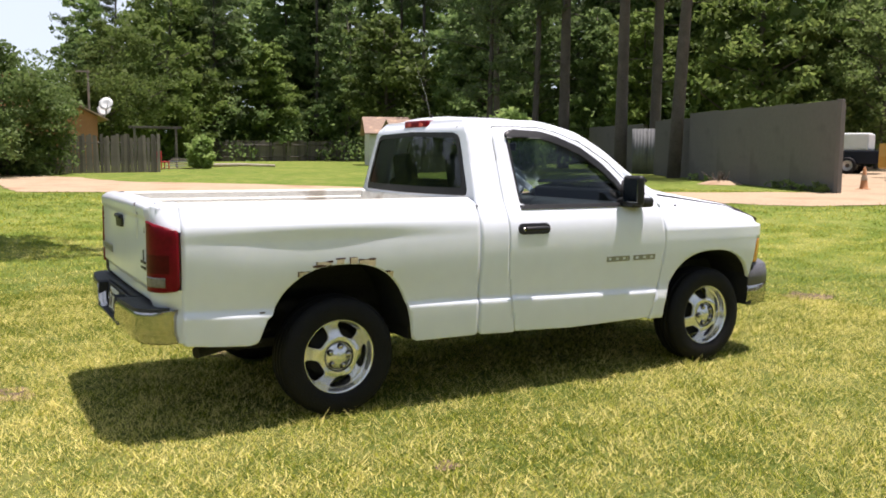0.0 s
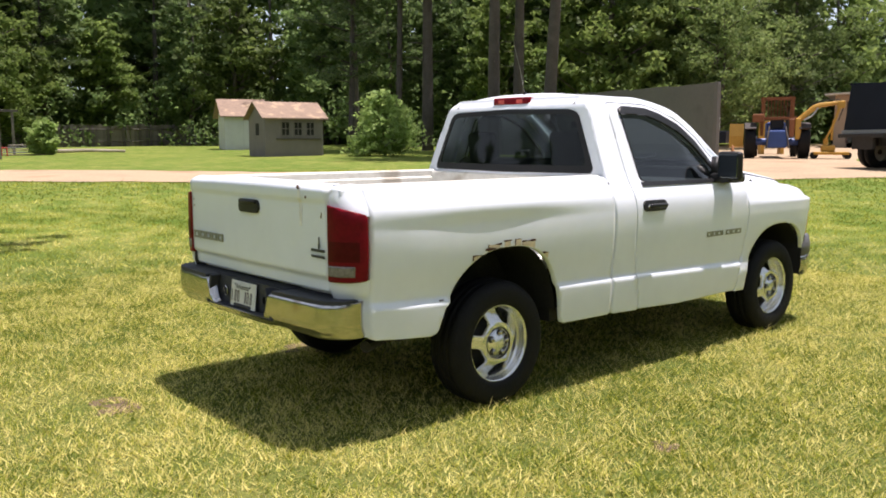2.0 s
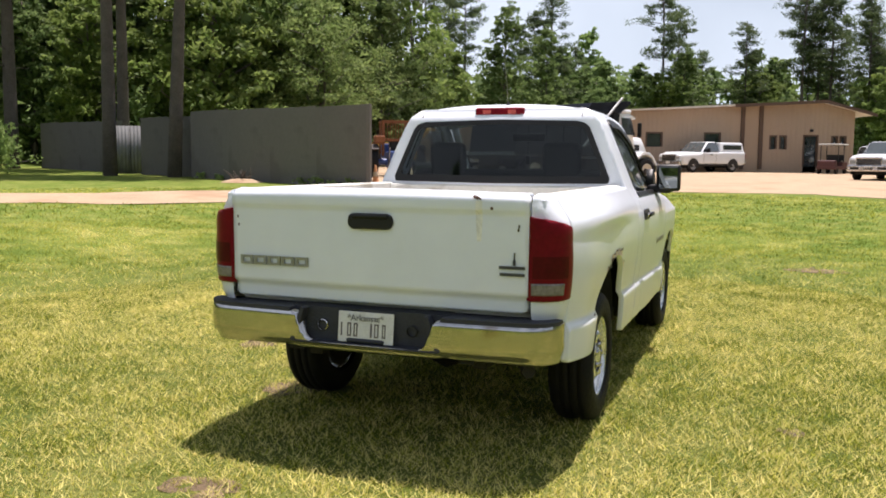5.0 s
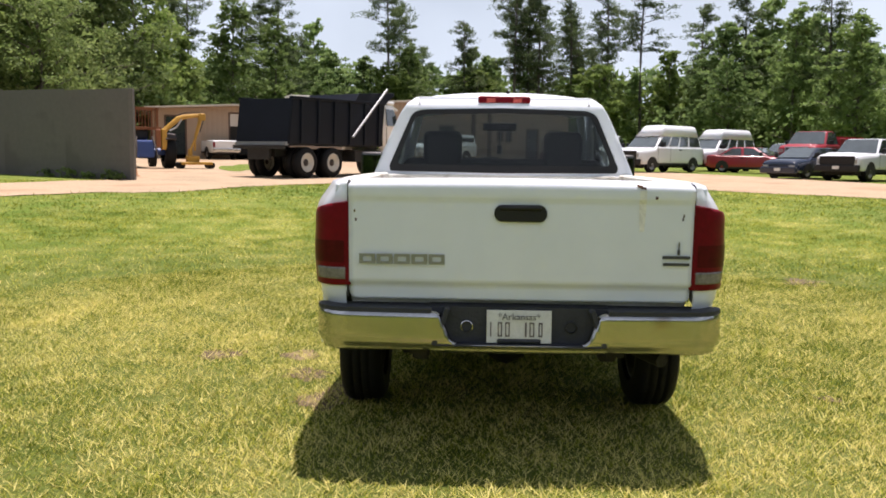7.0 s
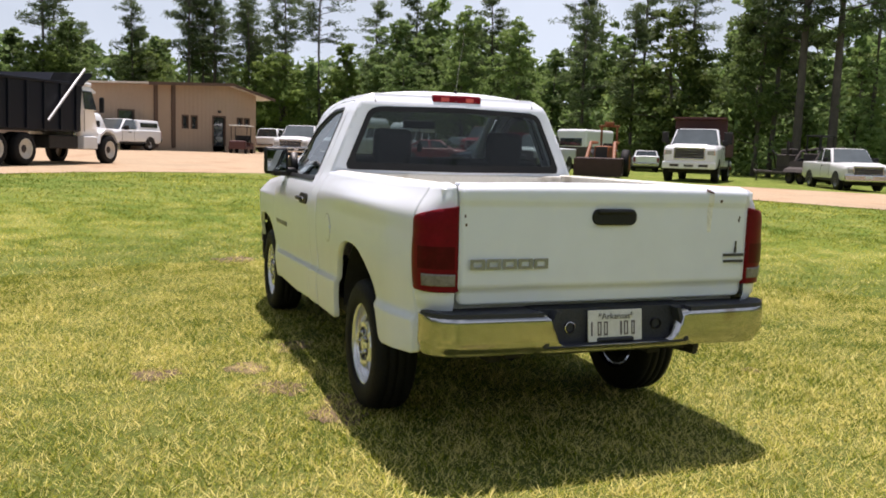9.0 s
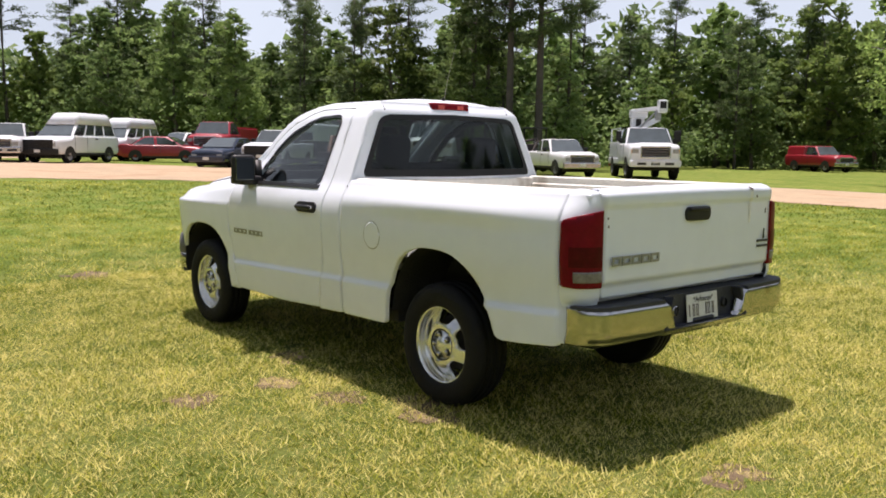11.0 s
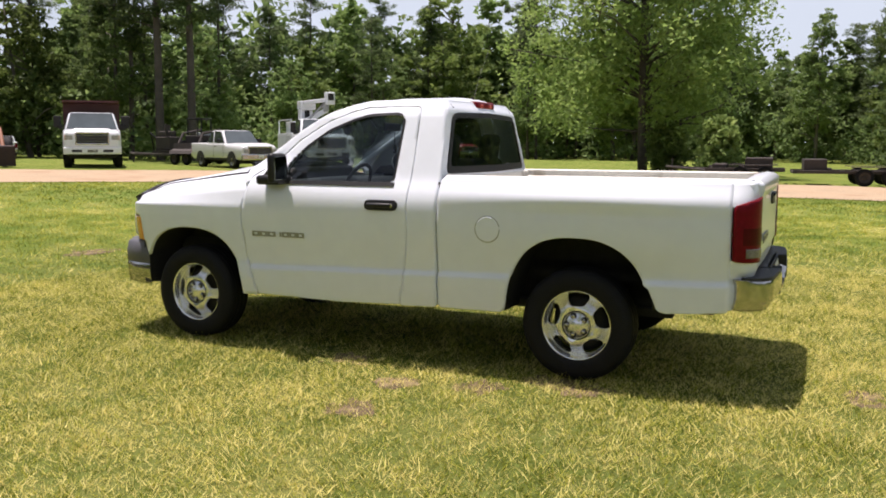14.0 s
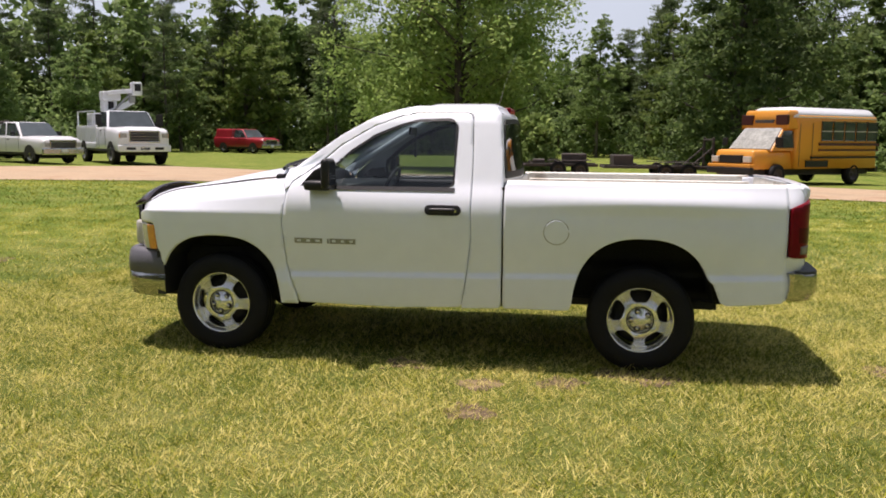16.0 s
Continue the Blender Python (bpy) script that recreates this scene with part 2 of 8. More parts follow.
def prism(outline, x0, x1, r=0.0):
    """An outline of (y, z) pairs carried from x0 to x1, with softened rims."""
    bm = bmesh.new()
    vs = [bm.verts.new((x0, y, z)) for y, z in outline]
    f = bm.faces.new(vs)
    ex = bmesh.ops.extrude_face_region(bm, geom=[f])
    bmesh.ops.translate(bm, verts=[g for g in ex["geom"] if isinstance(g, bmesh.types.BMVert)], vec=(x1 - x0, 0, 0))
    bmesh.ops.recalc_face_normals(bm, faces=bm.faces[:])
    if r:
        rim = [e for e in bm.edges if all(abs(v.co.x - x0) < 1e-6 for v in e.verts) or all(abs(v.co.x - x1) < 1e-6 for v in e.verts)]
        bmesh.ops.bevel(bm, geom=rim, offset=r, segments=2, profile=0.5, affect="EDGES")
    return from_bm(bm)


def poly_sdf(pts):
    """Signed distance to an outline, positive inside."""
    pts = np.array(pts, float)

    def f(u, v):
        p = np.stack([u, v], -1)
        d = np.full(u.shape, 1e9)
        inside = np.zeros(u.shape, bool)
        for a, b in zip(pts, np.roll(pts, -1, 0)):
            e, w = b - a, p - a
            h = np.clip((w @ e) / (e @ e), 0, 1)
            d = np.minimum(d, np.hypot(w[..., 0] - e[0] * h, w[..., 1] - e[1] * h))
            cross = (a[1] > v) != (b[1] > v)
            with np.errstate(divide="ignore", invalid="ignore"):
                inside ^= cross & (u < (b[0] - a[0]) * (v - a[1]) / (b[1] - a[1] + 1e-12) + a[0])
        return np.where(inside, d, -d)

    return f


def skin(u, v, place, keep=None, rim=0.0, toward=(0, 0, 0), flip=False):
    """A curved sheet over the grid u x v, cut where keep(u, v) < 0, with its rim folded inward."""
    uu, vv = np.meshgrid(u, v, indexing="ij")
    k = keep(uu, vv) if keep else np.ones(uu.shape)
    verts, faces, at = [], [], {}

    def corner(i, j):
        key = (i, j)
        if key not in at:
            at[key] = len(verts)
            verts.append((uu[i, j], vv[i, j]))
        return at[key]

    def cut(p, q):
        key = (min(p, q), max(p, q))
        if key not in at:
            a, b = key
            t = k[a] / (k[a] - k[b])
            at[key] = len(verts)
            verts.append((uu[a] + (uu[b] - uu[a]) * t, vv[a] + (vv[b] - vv[a]) * t))
        return at[key]

    for i in range(len(u) - 1):
        for j in range(len(v) - 1):
            ring = [(i, j), (i + 1, j), (i + 1, j + 1), (i, j + 1)]
            s = [k[p] >= 0 for p in ring]
            if all(s):
                faces.append(tuple(corner(*p) for p in ring))
            elif any(s):
                f = []
                for n in range(4):
                    p, q = ring[n], ring[(n + 1) % 4]
                    if k[p] >= 0:
                        f.append(corner(*p))
                    if (k[p] >= 0) != (k[q] >= 0):
                        f.append(cut(p, q))
                if len(f) > 2:
                    faces.append(tuple(f))
    out = [tuple(place(a, b)) for a, b in verts]
    if flip:
        faces = [tuple(reversed(f)) for f in faces]
    if rim:
        edges = {}
        for f in faces:
            for a, b in zip(f, f[1:] + f[:1]):
                edges[(a, b)] = 1
        border = [(a, b) for a, b in edges if (b, a) not in edges]
        inner = {}
        for a, b in border:
            for c in (a, b):
                if c not in inner:
                    inner[c] = len(out)
                    p = out[c]
                    w = Vector((toward[0] - p[0] if toward[0] is not None else 0, toward[1] - p[1] if toward[1] is not None else 0,
                                toward[2] - p[2] if toward[2] is not None else 0))
                    out.append(tuple(Vector(p) + w.normalized() * rim))
        faces += [(b, a, inner[a], inner[b]) for a, b in border]
    return out, faces


def steps(a, b, d):
    return np.linspace(a, b, max(2, int(round(abs(b - a) / d)) + 1))


def ease(x, a, b):
    s = min(1.0, max(0.0, (x - a) / (b - a)))
    return s * s * (3 - 2 * s)


def curve_at(x, table):
    """A straight-sided line through (x, value) pairs."""
    xs, ys = zip(*table)
    return float(np.interp(x, xs, ys))


def soft_curve(table, blur):
    """A rounded line through (x, value) pairs, its corners blurred over a width."""
    xs, ys = zip(*table)
    fine = np.arange(xs[0] - 3 * blur, xs[-1] + 3 * blur, blur / 8)
    line = np.interp(fine, xs, ys)
    line += np.where(fine < xs[0], (fine - xs[0]) * (ys[1] - ys[0]) / (xs[1] - xs[0]), 0) + np.where(fine > xs[-1], (fine - xs[-1]) * (ys[-1] - ys[-2]) / (xs[-1] - xs[-2]), 0)
    k = np.exp(-np.linspace(-2, 2, 17) ** 2)
    line = np.convolve(np.pad(line, 8, mode="edge"), k / k.sum(), mode="valid")
    return lambda x: float(np.interp(x, fine, line))


def ground_z(x, y):
    """The lie of the land: level under the pickup, a gentle slope further out."""
    r = np.hypot(x, y - 1.3)
    k = np.minimum(1, 60 / np.maximum(r, 1))
    s = np.clip((r - 4) / 12, 0, 1)
    return s * s * (3 - 2 * s) * (0.3 - 0.0105 * x * k + 0.013 * y * k)


# ---- the pickup ----
SIDE_LOW = soft_curve([(0.36, 0.940), (0.42, 0.957), (0.52, 0.968), (0.60, 0.973), (0.68, 0.976), (0.75, 0.977)], 0.05)
SIDE_HIGH = soft_curve([(0.60, 0.948), (0.70, 0.959), (0.85, 0.977), (0.98, 0.985), (1.08, 0.983), (1.14, 0.974), (1.19, 0.956), (1.23, 0.932), (1.28, 0.897), (1.40, 0.848), (1.60, 0.765), (1.72, 0.712)], 0.085)
SIDE_TOP = soft_curve([(1.60, 0.765), (1.72, 0.712), (1.78, 0.672), (1.815, 0.625), (1.84, 0.57)], 0.015)


def side_x(y, z):
    """How far out the body side stands at (y, z)."""
    crease = 0.645 - 0.026 * (y - 1.0)
    low = SIDE_LOW(z)
    high = SIDE_HIGH(z) + (SIDE_TOP(z) - SIDE_HIGH(z)) * ease(z, 1.62, 1.70)
    x = low + (high - low) * ease(z, crease - 0.008, crease + 0.032)
    hip = math.exp(-(((y + 0.15) / 0.75) ** 2)) if y < 0.95 else 0.0
    x += 0.016 * hip * ease(z, 0.74, 0.92) * (1 - ease(z, 1.20, 1.32))
    if y < 0.95:
        x += (0.028 * hip + 0.008) * ease(z, 1.08, 1.2)
    x -= 0.055 * ease(-y, 0.55, 1.02) ** 1.6
    x += 0.007 * ease(-y, 0.30, 0.55) * (1 - ease(z, crease - 0.008, crease + 0.016))
    return x


def arch(y0, z0, ry, rz, power=2.5):
    """Signed distance, roughly, to a wheel opening: positive outside it."""
    return lambda u, v: (np.power(np.abs((u - y0) / ry) ** power + np.abs(np.maximum(v - z0, 0) / rz) ** power, 1 / power) - 1) * min(ry, rz)


def build_pickup():
    truck = thing("pickup_truck", pose(-0.012, 0, 0, 0, 0, 0.9), "white regular-cab pickup truck with rusted wheel arch, parked on grass", "pickup truck")

    def both(name, vf, material, parent, label="", smooth=True):
        part(name, vf, material, parent, label, smooth)
        part(name, mirror(vf), material, parent, label, smooth)

    inward = (0, None, None)
    # bed sides
    rear_arch = arch(0.0, 0.36, 0.475, 0.585)
    bed_poly = poly_sdf([(0.948, 0.425), (0.948, 1.285), (0.90, 1.335), (-0.925, 1.335), (-0.925, 0.532), (-0.555, 0.508), (-0.515, 0.524), (-0.485, 0.60), (-0.46, 0.66), (0.44, 0.66), (0.482, 0.43)])
    lamp_poly = poly_sdf([(-0.928, 1.165), (-1.3, 1.28), (-1.3, 0.81), (-0.928, 0.818)])
    bed_keep = lambda u, v: np.minimum(np.minimum(bed_poly(u, v), rear_arch(u, v)), -lamp_poly(u, v))
    left = skin(steps(-0.99, 0.955, 0.03), steps(0.41, 1.34, 0.0125), lambda y, z: (side_x(y, z) if z < 1.305 else side_x(y, 1.305) - (z - 1.305) * 1.5, y, min(z, 1.305 + 0.2 * (z - 1.305))),
                bed_keep, 0.03, inward)
    both("bed_side", left, WHITE, truck)
    lip = []
    for y in steps(-0.955, 0.94, 0.12):
        lip.append([(side_x(y, 1.305) - 0.035, y, 1.300), (side_x(y, 1.305) - 0.05, y, 1.315), (0.80, y, 1.317), (0.785, y, 1.307), (0.785, y, 1.265), (0.765, y, 1.255), (0.765, y, 0.985)])
    n = len(lip[0])
    rail = [p for row in lip for p in row], [(i * n + k, i * n + k + 1, (i + 1) * n + k + 1, (i + 1) * n + k) for i in range(len(lip) - 1) for k in range(n - 1)]
    rail = rail[0], [tuple(reversed(f)) for f in rail[1]]
    both("bed_rail", rail, BED, truck, "worn cream-painted bed rail and inner wall", False)
    part("bed_floor", box(-0.49, -1.0, 0.74, 0.49, 0.93, 0.78), BED, truck)
    for y0, y1 in ((-1.0, -0.52), (0.52, 0.93)):
        both("bed_floor_edge", box(0.49, y0, 0.74, 0.77, y1, 0.78), BED, truck, "", False)
        both("bed_inner_wall", box(0.755, y0, 0.76, 0.775, y1, 1.0), BED, truck, "", False)
    both("wheel_box", join(box(0.486, -0.535, 0.762, 0.497, 0.535, 0.966), box(0.486, -0.535, 0.966, 0.80, 0.535, 0.978)), BED, truck, "", False)
    part("bed_front_wall", box(-0.82, 0.905, 0.76, 0.82, 0.935, 1.305, 0.012), BED, truck)
    def housing(y0, ry, rz, x1):
        ring = []
        for a in np.linspace(0.17, math.pi - 0.17, 21):
            c, q = math.cos(a), math.sin(a)
            ring.append((y0 + math.copysign(abs(c) ** 0.8, c) * (ry + 0.012), 0.36 + (rz + 0.012) * q ** 0.8))
        return join(([(x, y, z) for y, z in ring for x in (0.50, x1)], [(2 * k, 2 * k + 1, 2 * k + 3, 2 * k + 2) for k in range(20)]), ([(0.50, y, z) for y, z in ring], [tuple(range(21))]))

    both("wheel_housing", housing(0.0, 0.475, 0.585, 0.905), UNDER, truck)
    # rust along the arch of the passenger side, and a scrape behind the wheel

    def patch(u0, u1, v0, v1, wob, lift, step=0.008, seed=0):
        def keep(u, v):
            q = np.zeros(u.shape)
            for idx in np.ndindex(u.shape):
                q[idx] = noise.noise((u[idx] * 22 + seed, v[idx] * 22, 0.3)) * wob
            return np.minimum(np.minimum(np.minimum(u - u0, u1 - u), np.minimum(v - v0, v1 - v)) + q, rear_arch(u, v) - 0.002)
        return skin(steps(u0 - 0.02, u1 + 0.02, step), steps(v0 - 0.02, v1 + 0.02, step), lambda y, z: (side_x(y, z) + lift, y, z), keep)

    bits = [(-0.285, -0.220, 0.010), (-0.175, -0.080, 0.019), (-0.05, 0.0, 0.024), (0.035, 0.085, 0.027), (0.095, 0.20, 0.023), (0.27, 0.325, 0.010)]
    edge = lambda y: 0.36 + 0.585 * (1 - abs(y / 0.475) ** 2.5) ** 0.4
    for n, (a, b, h) in enumerate(bits):
        c = (a + b) / 2
        z = edge(c)
        bare = patch(a, b, z - 0.03, z + 0.012 + h, 0.006, 0.0025, 0.007, n)
        crusts = [patch(a - 0.008, b + 0.005, z + 0.009 + h, z + 0.016 + h, 0.007, 0.005, 0.006, n + 5), patch(a - 0.003, a + 0.003, z - 0.005, z + 0.012 + h, 0.003, 0.005, 0.005, n + 9)]
        part("bare_patch", bare, PRIMER, truck, "flaked paint showing tan filler", False)
        for crust in crusts:
            part("rust_patch", crust, RUST, truck, "brown rust crust", False)
    part("rust_patch", patch(-0.20, -0.03, edge(-0.1) - 0.004, edge(-0.1) + 0.009, 0.008, 0.006, 0.006, 31), RUST, truck, "brown rust crust", False)
    part("rust_patch", patch(-0.545, -0.475, 0.690, 0.696, 0.004, 0.004, 0.005, 44), RUST, truck, "thin rust scrape", False)
    part("fuel_door", mirror(skin(steps(0.49, 0.68, 0.008), steps(0.88, 1.07, 0.008), lambda y, z: (side_x(y, z) + 0.003, y, z), lambda u, v: 0.082 - np.hypot(u - 0.585, v - 0.975), 0.004, inward)), WHITE, truck, "", True)
    ring = skin(steps(0.49, 0.68, 0.005), steps(0.88, 1.07, 0.005), lambda y, z: (side_x(y, z) + 0.0015, y, z), lambda u, v: 0.0030 - np.abs(np.hypot(u - 0.585, v - 0.975) - 0.085))
    part("fuel_door_gap", mirror(ring), BADGE, truck)
    part("fuel_door_pull", mirror(box(side_x(0.505, 0.985), 0.495, 0.976, side_x(0.505, 0.985) + 0.008, 0.512, 0.994, 0.003)), WHITE, truck)

    # tailgate
    gate_y = lambda x, z: -1.075 - 0.012 * (1 - (x / 0.8) ** 2) + 0.020 * ease(0.86 - z, 0.0, 0.025) + 0.05 * ease(z, 1.275, 1.33) ** 2 - 0.010 * ease(z, 1.222, 1.245)
    gate_poly = poly_sdf([(-0.775, 0.775), (0.775, 0.775), (0.78, 1.318), (-0.78, 1.318)])
    gate = part("tailgate", skin(steps(-0.79, 0.79, 0.04), steps(0.76, 1.325, 0.0125), lambda x, z: (x, gate_y(x, z), z + 0.012 * (1 - (x / 0.8) ** 2) * ease(z, 1.25, 1.32)), gate_poly, 0.07, (None, 5, None)),
                WHITE, truck, "white tailgate with a chipped upper edge", True)
    part("top_edge", box(-0.775, -1.03, 1.305, 0.775, -0.985, 1.323, 0.008), WHITE, gate)
    part("inner_face", box(-0.775, -1.035, 0.78, 0.775, -0.99, 1.31, 0.008), BED, gate)
    hb = part("handle", skin(steps(-0.12, 0.12, 0.012), steps(1.135, 1.215, 0.008), lambda x, z: (x, -1.102 + 0.006 * abs(x / 0.12) ** 3, z), lambda u, v: 0.034 - np.hypot(np.maximum(np.abs(u) - 0.084, 0), np.maximum(np.abs(v - 1.175) - 0.004, 0)), 0.02, (None, 5, None)), BLACK, gate, "black plastic tailgate handle", True)
    part("grip", box(-0.095, -1.112, 1.188, 0.095, -1.090, 1.212, 0.010, 3), BLACK, hb, "", True)
    def ring_bar(u0, u1, v0, v1, wall, place, d=0.006):
        """A flat letter-like frame."""
        return skin(steps(u0, u1, (u1 - u0) / 8), steps(v0, v1, (v1 - v0) / 6), place, lambda u, v: -np.minimum(np.minimum(u - u0 - wall, u1 - wall - u), np.minimum(v - v0 - wall * 0.8, v1 - wall * 0.8 - v)), d, (0, 0.6, None))

    for k in range(5):
        x = -0.728 + k * 0.079
        part("badge_bar", ring_bar(x, x + 0.071, 0.938, 0.984, 0.015, lambda u, v: (u, -1.0935, v)), BADGE, gate, "faded chrome badge bar")
    for x0, z0, x1, z1 in ((0.642, 0.978, 0.765, 0.992), (0.645, 0.947, 0.763, 0.960), (0.708, 0.996, 0.719, 1.02), (0.712, 1.02, 0.717, 1.055)):
        part("decal_bar", box(x0, -1.0865, z0, x1, -1.081, z1), DECAL, gate, "worn dark dealer decal")
    chips = skin(steps(0.49, 0.58, 0.006), steps(1.27, 1.31, 0.006), lambda x, z: (x, gate_y(x, z) - 0.004, z + 0.008),
                 lambda u, v: 0.008 - np.hypot((u - 0.535) * 0.40, (v - 1.292) + 0.35 * (u - 0.535)) + 0.003 * np.sin(u * 400))
    part("rust_chip", chips, RUST, gate, "rusted chip on the tailgate edge")
    for u0, u1, z in ((0.725, 0.733, 1.15), (0.729, 0.736, 1.165), (-0.755, -0.748, 1.17), (-0.75, -0.742, 1.13), (0.60, 0.612, 1.245)):
        part("rust_chip", box(u0, gate_y(u0, z) - 0.003, z, u1, gate_y(u0, z) + 0.01, z + 0.014, 0.002), RUST, gate)
    part("rust_streak", skin(steps(0.50, 0.58, 0.01), steps(1.10, 1.285, 0.01), lambda x, z: (x, gate_y(x, z) - 0.002, z),
                             lambda u, v: 0.016 - np.abs(u - 0.545) - 0.06 * np.maximum(1.2 - v, 0)), STAIN, gate, "faint rust streak")
    for s in (-1, 1):
        part("gap_seal", box(s * 0.785 - 0.003, -1.055, 0.78, s * 0.785 + 0.003, -1.03, 1.305), DECAL, truck)
    # corner panels round the lamps
    def corner(u, z):
        """From the tailgate's edge (u = 0) round to the bed side (u = 1)."""
        a = min(max((u - 0.25) / 0.6, 0), 1) * math.pi / 2
        xo = side_x(-0.9, z) - 0.004
        x = 0.79 + (xo - 0.79) * (math.sin(a) * 0.85 + 0.15 * min(u, 1))
        y = -1.068 + 0.125 * (1 - math.cos(a)) + 0.24 * max(u - 0.85, 0)
        return x, y
    def corner_place(u, z, out=0.0):
        x, y = corner(u, min(z, 1.25))
        d = ease(z, 1.17, 1.33)
        return (x - 0.10 * d * d * max(0, u) + out * math.sin(u * 1.4), y + 0.06 * ease(z, 1.24, 1.33) - out * math.cos(u * 1.4), z)
    low = skin(steps(0, 1, 0.08), steps(0.548, 0.845, 0.03), lambda u, z: corner_place(u, z, -0.030 * ease(0.765 - z, 0, 0.02) * ease(1 - u, 0.02, 0.2)))
    def cap_place(u, v):
        """The white cap over the lamp: v up to 1 is its outer face, beyond that the roll onto the rail."""
        low = 1.20 - 0.055 * u * u
        z = low + (1.305 - low) * min(v, 1)
        a = min(max((u - 0.25) / 0.6, 0), 1) * math.pi / 2
        xo = side_x(-0.92, z) + 0.001
        x = 0.787 + (xo - 0.787) * (math.sin(a) * 0.85 + 0.15 * u)
        y0 = -1.070 + 0.012 * ease(z, 1.24, 1.305)
        y = y0 + (-0.915 - y0) * (0.8 * (1 - math.cos(a)) + 0.2 * u)
        t = max(v - 1, 0)
        return x + (0.79 - x) * t, y + (-0.93 - y) * t, z + 0.016 * math.sin(t * math.pi / 2)
    top = skin(steps(0, 1, 0.06), np.concatenate([np.linspace(0, 1, 8), np.linspace(1.12, 1.96, 8)]), cap_place)
    both("corner_post", box(0.775, -1.035, 0.80, 0.845, -0.90, 1.298, 0.01), WHITE, truck)
    # unseen filler blocks, added to stop sun leaking past the wheel housings
    both("housing_edge", box(0.49, -0.56, 0.70, 0.90, -0.44, 0.735), UNDER, truck, "", False)
    both("corner_panel", low, WHITE, truck)
    both("corner_cap", top, WHITE, truck)
    for s in (0, 1):
        lens = skin(steps(0.03, 1.06, 0.06), steps(0.830, 1.226, 0.018), lambda u, z: corner_place(u, z, 0.014),
                    lambda u, v: np.minimum(np.minimum(u - 0.05, 0.86 - u) * 0.17, np.minimum(v - 0.836 - 0.02 * np.maximum(u - 0.6, 0), 1.222 - 0.072 * u * u - v)), 0.03, (0, -0.5, None))
        rev = skin(steps(0.16, 0.66, 0.05), steps(0.864, 0.918, 0.009), lambda u, z: corner_place(u, z, 0.018), None, 0.01, (0, -0.5, None))
        dim = skin(steps(0.20, 0.72, 0.05), steps(0.940, 1.04, 0.02), lambda u, z: corner_place(u, z, 0.0165))
        tl = part("taillight", mirror(lens) if s else lens, REDLENS, truck, "red taillight with a clear reversing lens", True)
        part("reverse_lens", mirror(rev) if s else rev, REVLENS, tl, "clouded clear lens", True)
        part("lamp_bowl", mirror(dim) if s else dim, LAMPBOWL, tl, "dark red lamp bowl", True)

    # rear bumper
    def plan(u):
        s, a = (1 if u >= 0 else -1), abs(u)
        if a < 0.76:
            return u, -1.195 + 0.03 * (a / 0.76) ** 2
        t = min((a - 0.76) / 0.26, 1.0)
        x = 0.76 + 0.168 * math.sin(t * math.pi / 2)
        y = -1.165 + 0.155 * (1 - math.cos(t * math.pi / 2)) + max(a - 1.02, 0)
        return s * x, y
    bumper_poly = poly_sdf([(-1.05, 0.548), (-0.80, 0.548), (-0.42, 0.560), (-0.34, 0.548), (0.34, 0.548), (0.42, 0.560), (0.80, 0.548), (1.05, 0.548), (1.05, 0.735), (0.385, 0.735), (0.362, 0.72), (0.318, 0.605), (0.29, 0.588),
                            (-0.29, 0.588), (-0.318, 0.605), (-0.362, 0.72), (-0.385, 0.735), (-1.05, 0.735)])
    rb = part("rear_bumper", skin(steps(-1.10, 1.10, 0.02), steps(0.535, 0.745, 0.012), lambda u, z: (plan(u)[0] * (1 - 0.02 * ease(0.62 - z, 0, 0.08)), plan(u)[1] + 0.035 * ease(0.62 - z, 0, 0.08) + 0.012 * ease(z, 0.715, 0.74), z),
                                  bumper_poly, 0.05, (0, 0, None)), CHROME, truck, "tarnished chrome step bumper", True)
    pad = skin(steps(0.395, 1.01, 0.04), np.linspace(0, 1, 6), lambda u, v: (plan(u)[0] * (1 - 0.01 * v), plan(u)[1] + 0.006 + v * (-0.99 - plan(u)[1] - 0.006), 0.748), None, 0.02, (None, None, 0))
    part("step_pad", pad, NAVY, rb, "weathered dark plastic step pad")
    part("step_pad", mirror(pad), NAVY, rb, "weathered dark plastic step pad")
    part("step_recess", box(-0.40, -1.125, 0.575, 0.40, -1.10, 0.752), NAVY, rb, "dark plastic number plate recess")
    part("recess_lip", box(-0.41, -1.12, 0.737, 0.41, -1.0, 0.752, 0.006), NAVY, rb)
    part("recess_floor", box(-0.37, -1.180, 0.580, 0.37, -1.127, 0.591, 0.004), NAVY, rb)
    part("hitch_cover", box(-0.10, -1.160, 0.593, 0.10, -1.127, 0.615, 0.010), NAVY, rb)
    for q in (-1, 1):
        part("recess_cheek", move(box(-0.012, -1.185, -0.09, 0.012, -1.127, 0.09, 0.004), Matrix.Translation((q * 0.352, 0, 0.668)) @ Matrix.Rotation(radians(-20 * q), 4, "Y")), NAVY, rb)
    for x in (-0.235, 0.235):
        part("hole_ring", move(lathe([(0.028, 0), (0.028, 0.010), (0.024, 0.012), (0.022, 0.0)], 20), Matrix.Translation((x, -1.126, 0.665)) @ Matrix.Rotation(radians(-90), 4, "Z")), CHROME if x < 0 else BLACK, rb)
    pl = part("number_plate", move(box(-0.146, -0.003, -0.074, 0.146, 0.003, 0.074, 0.002), Matrix.Translation((0, -1.142, 0.668)) @ Matrix.Rotation(radians(-6), 4, "X")), PLATE, rb, "white licence plate with worn dark print")
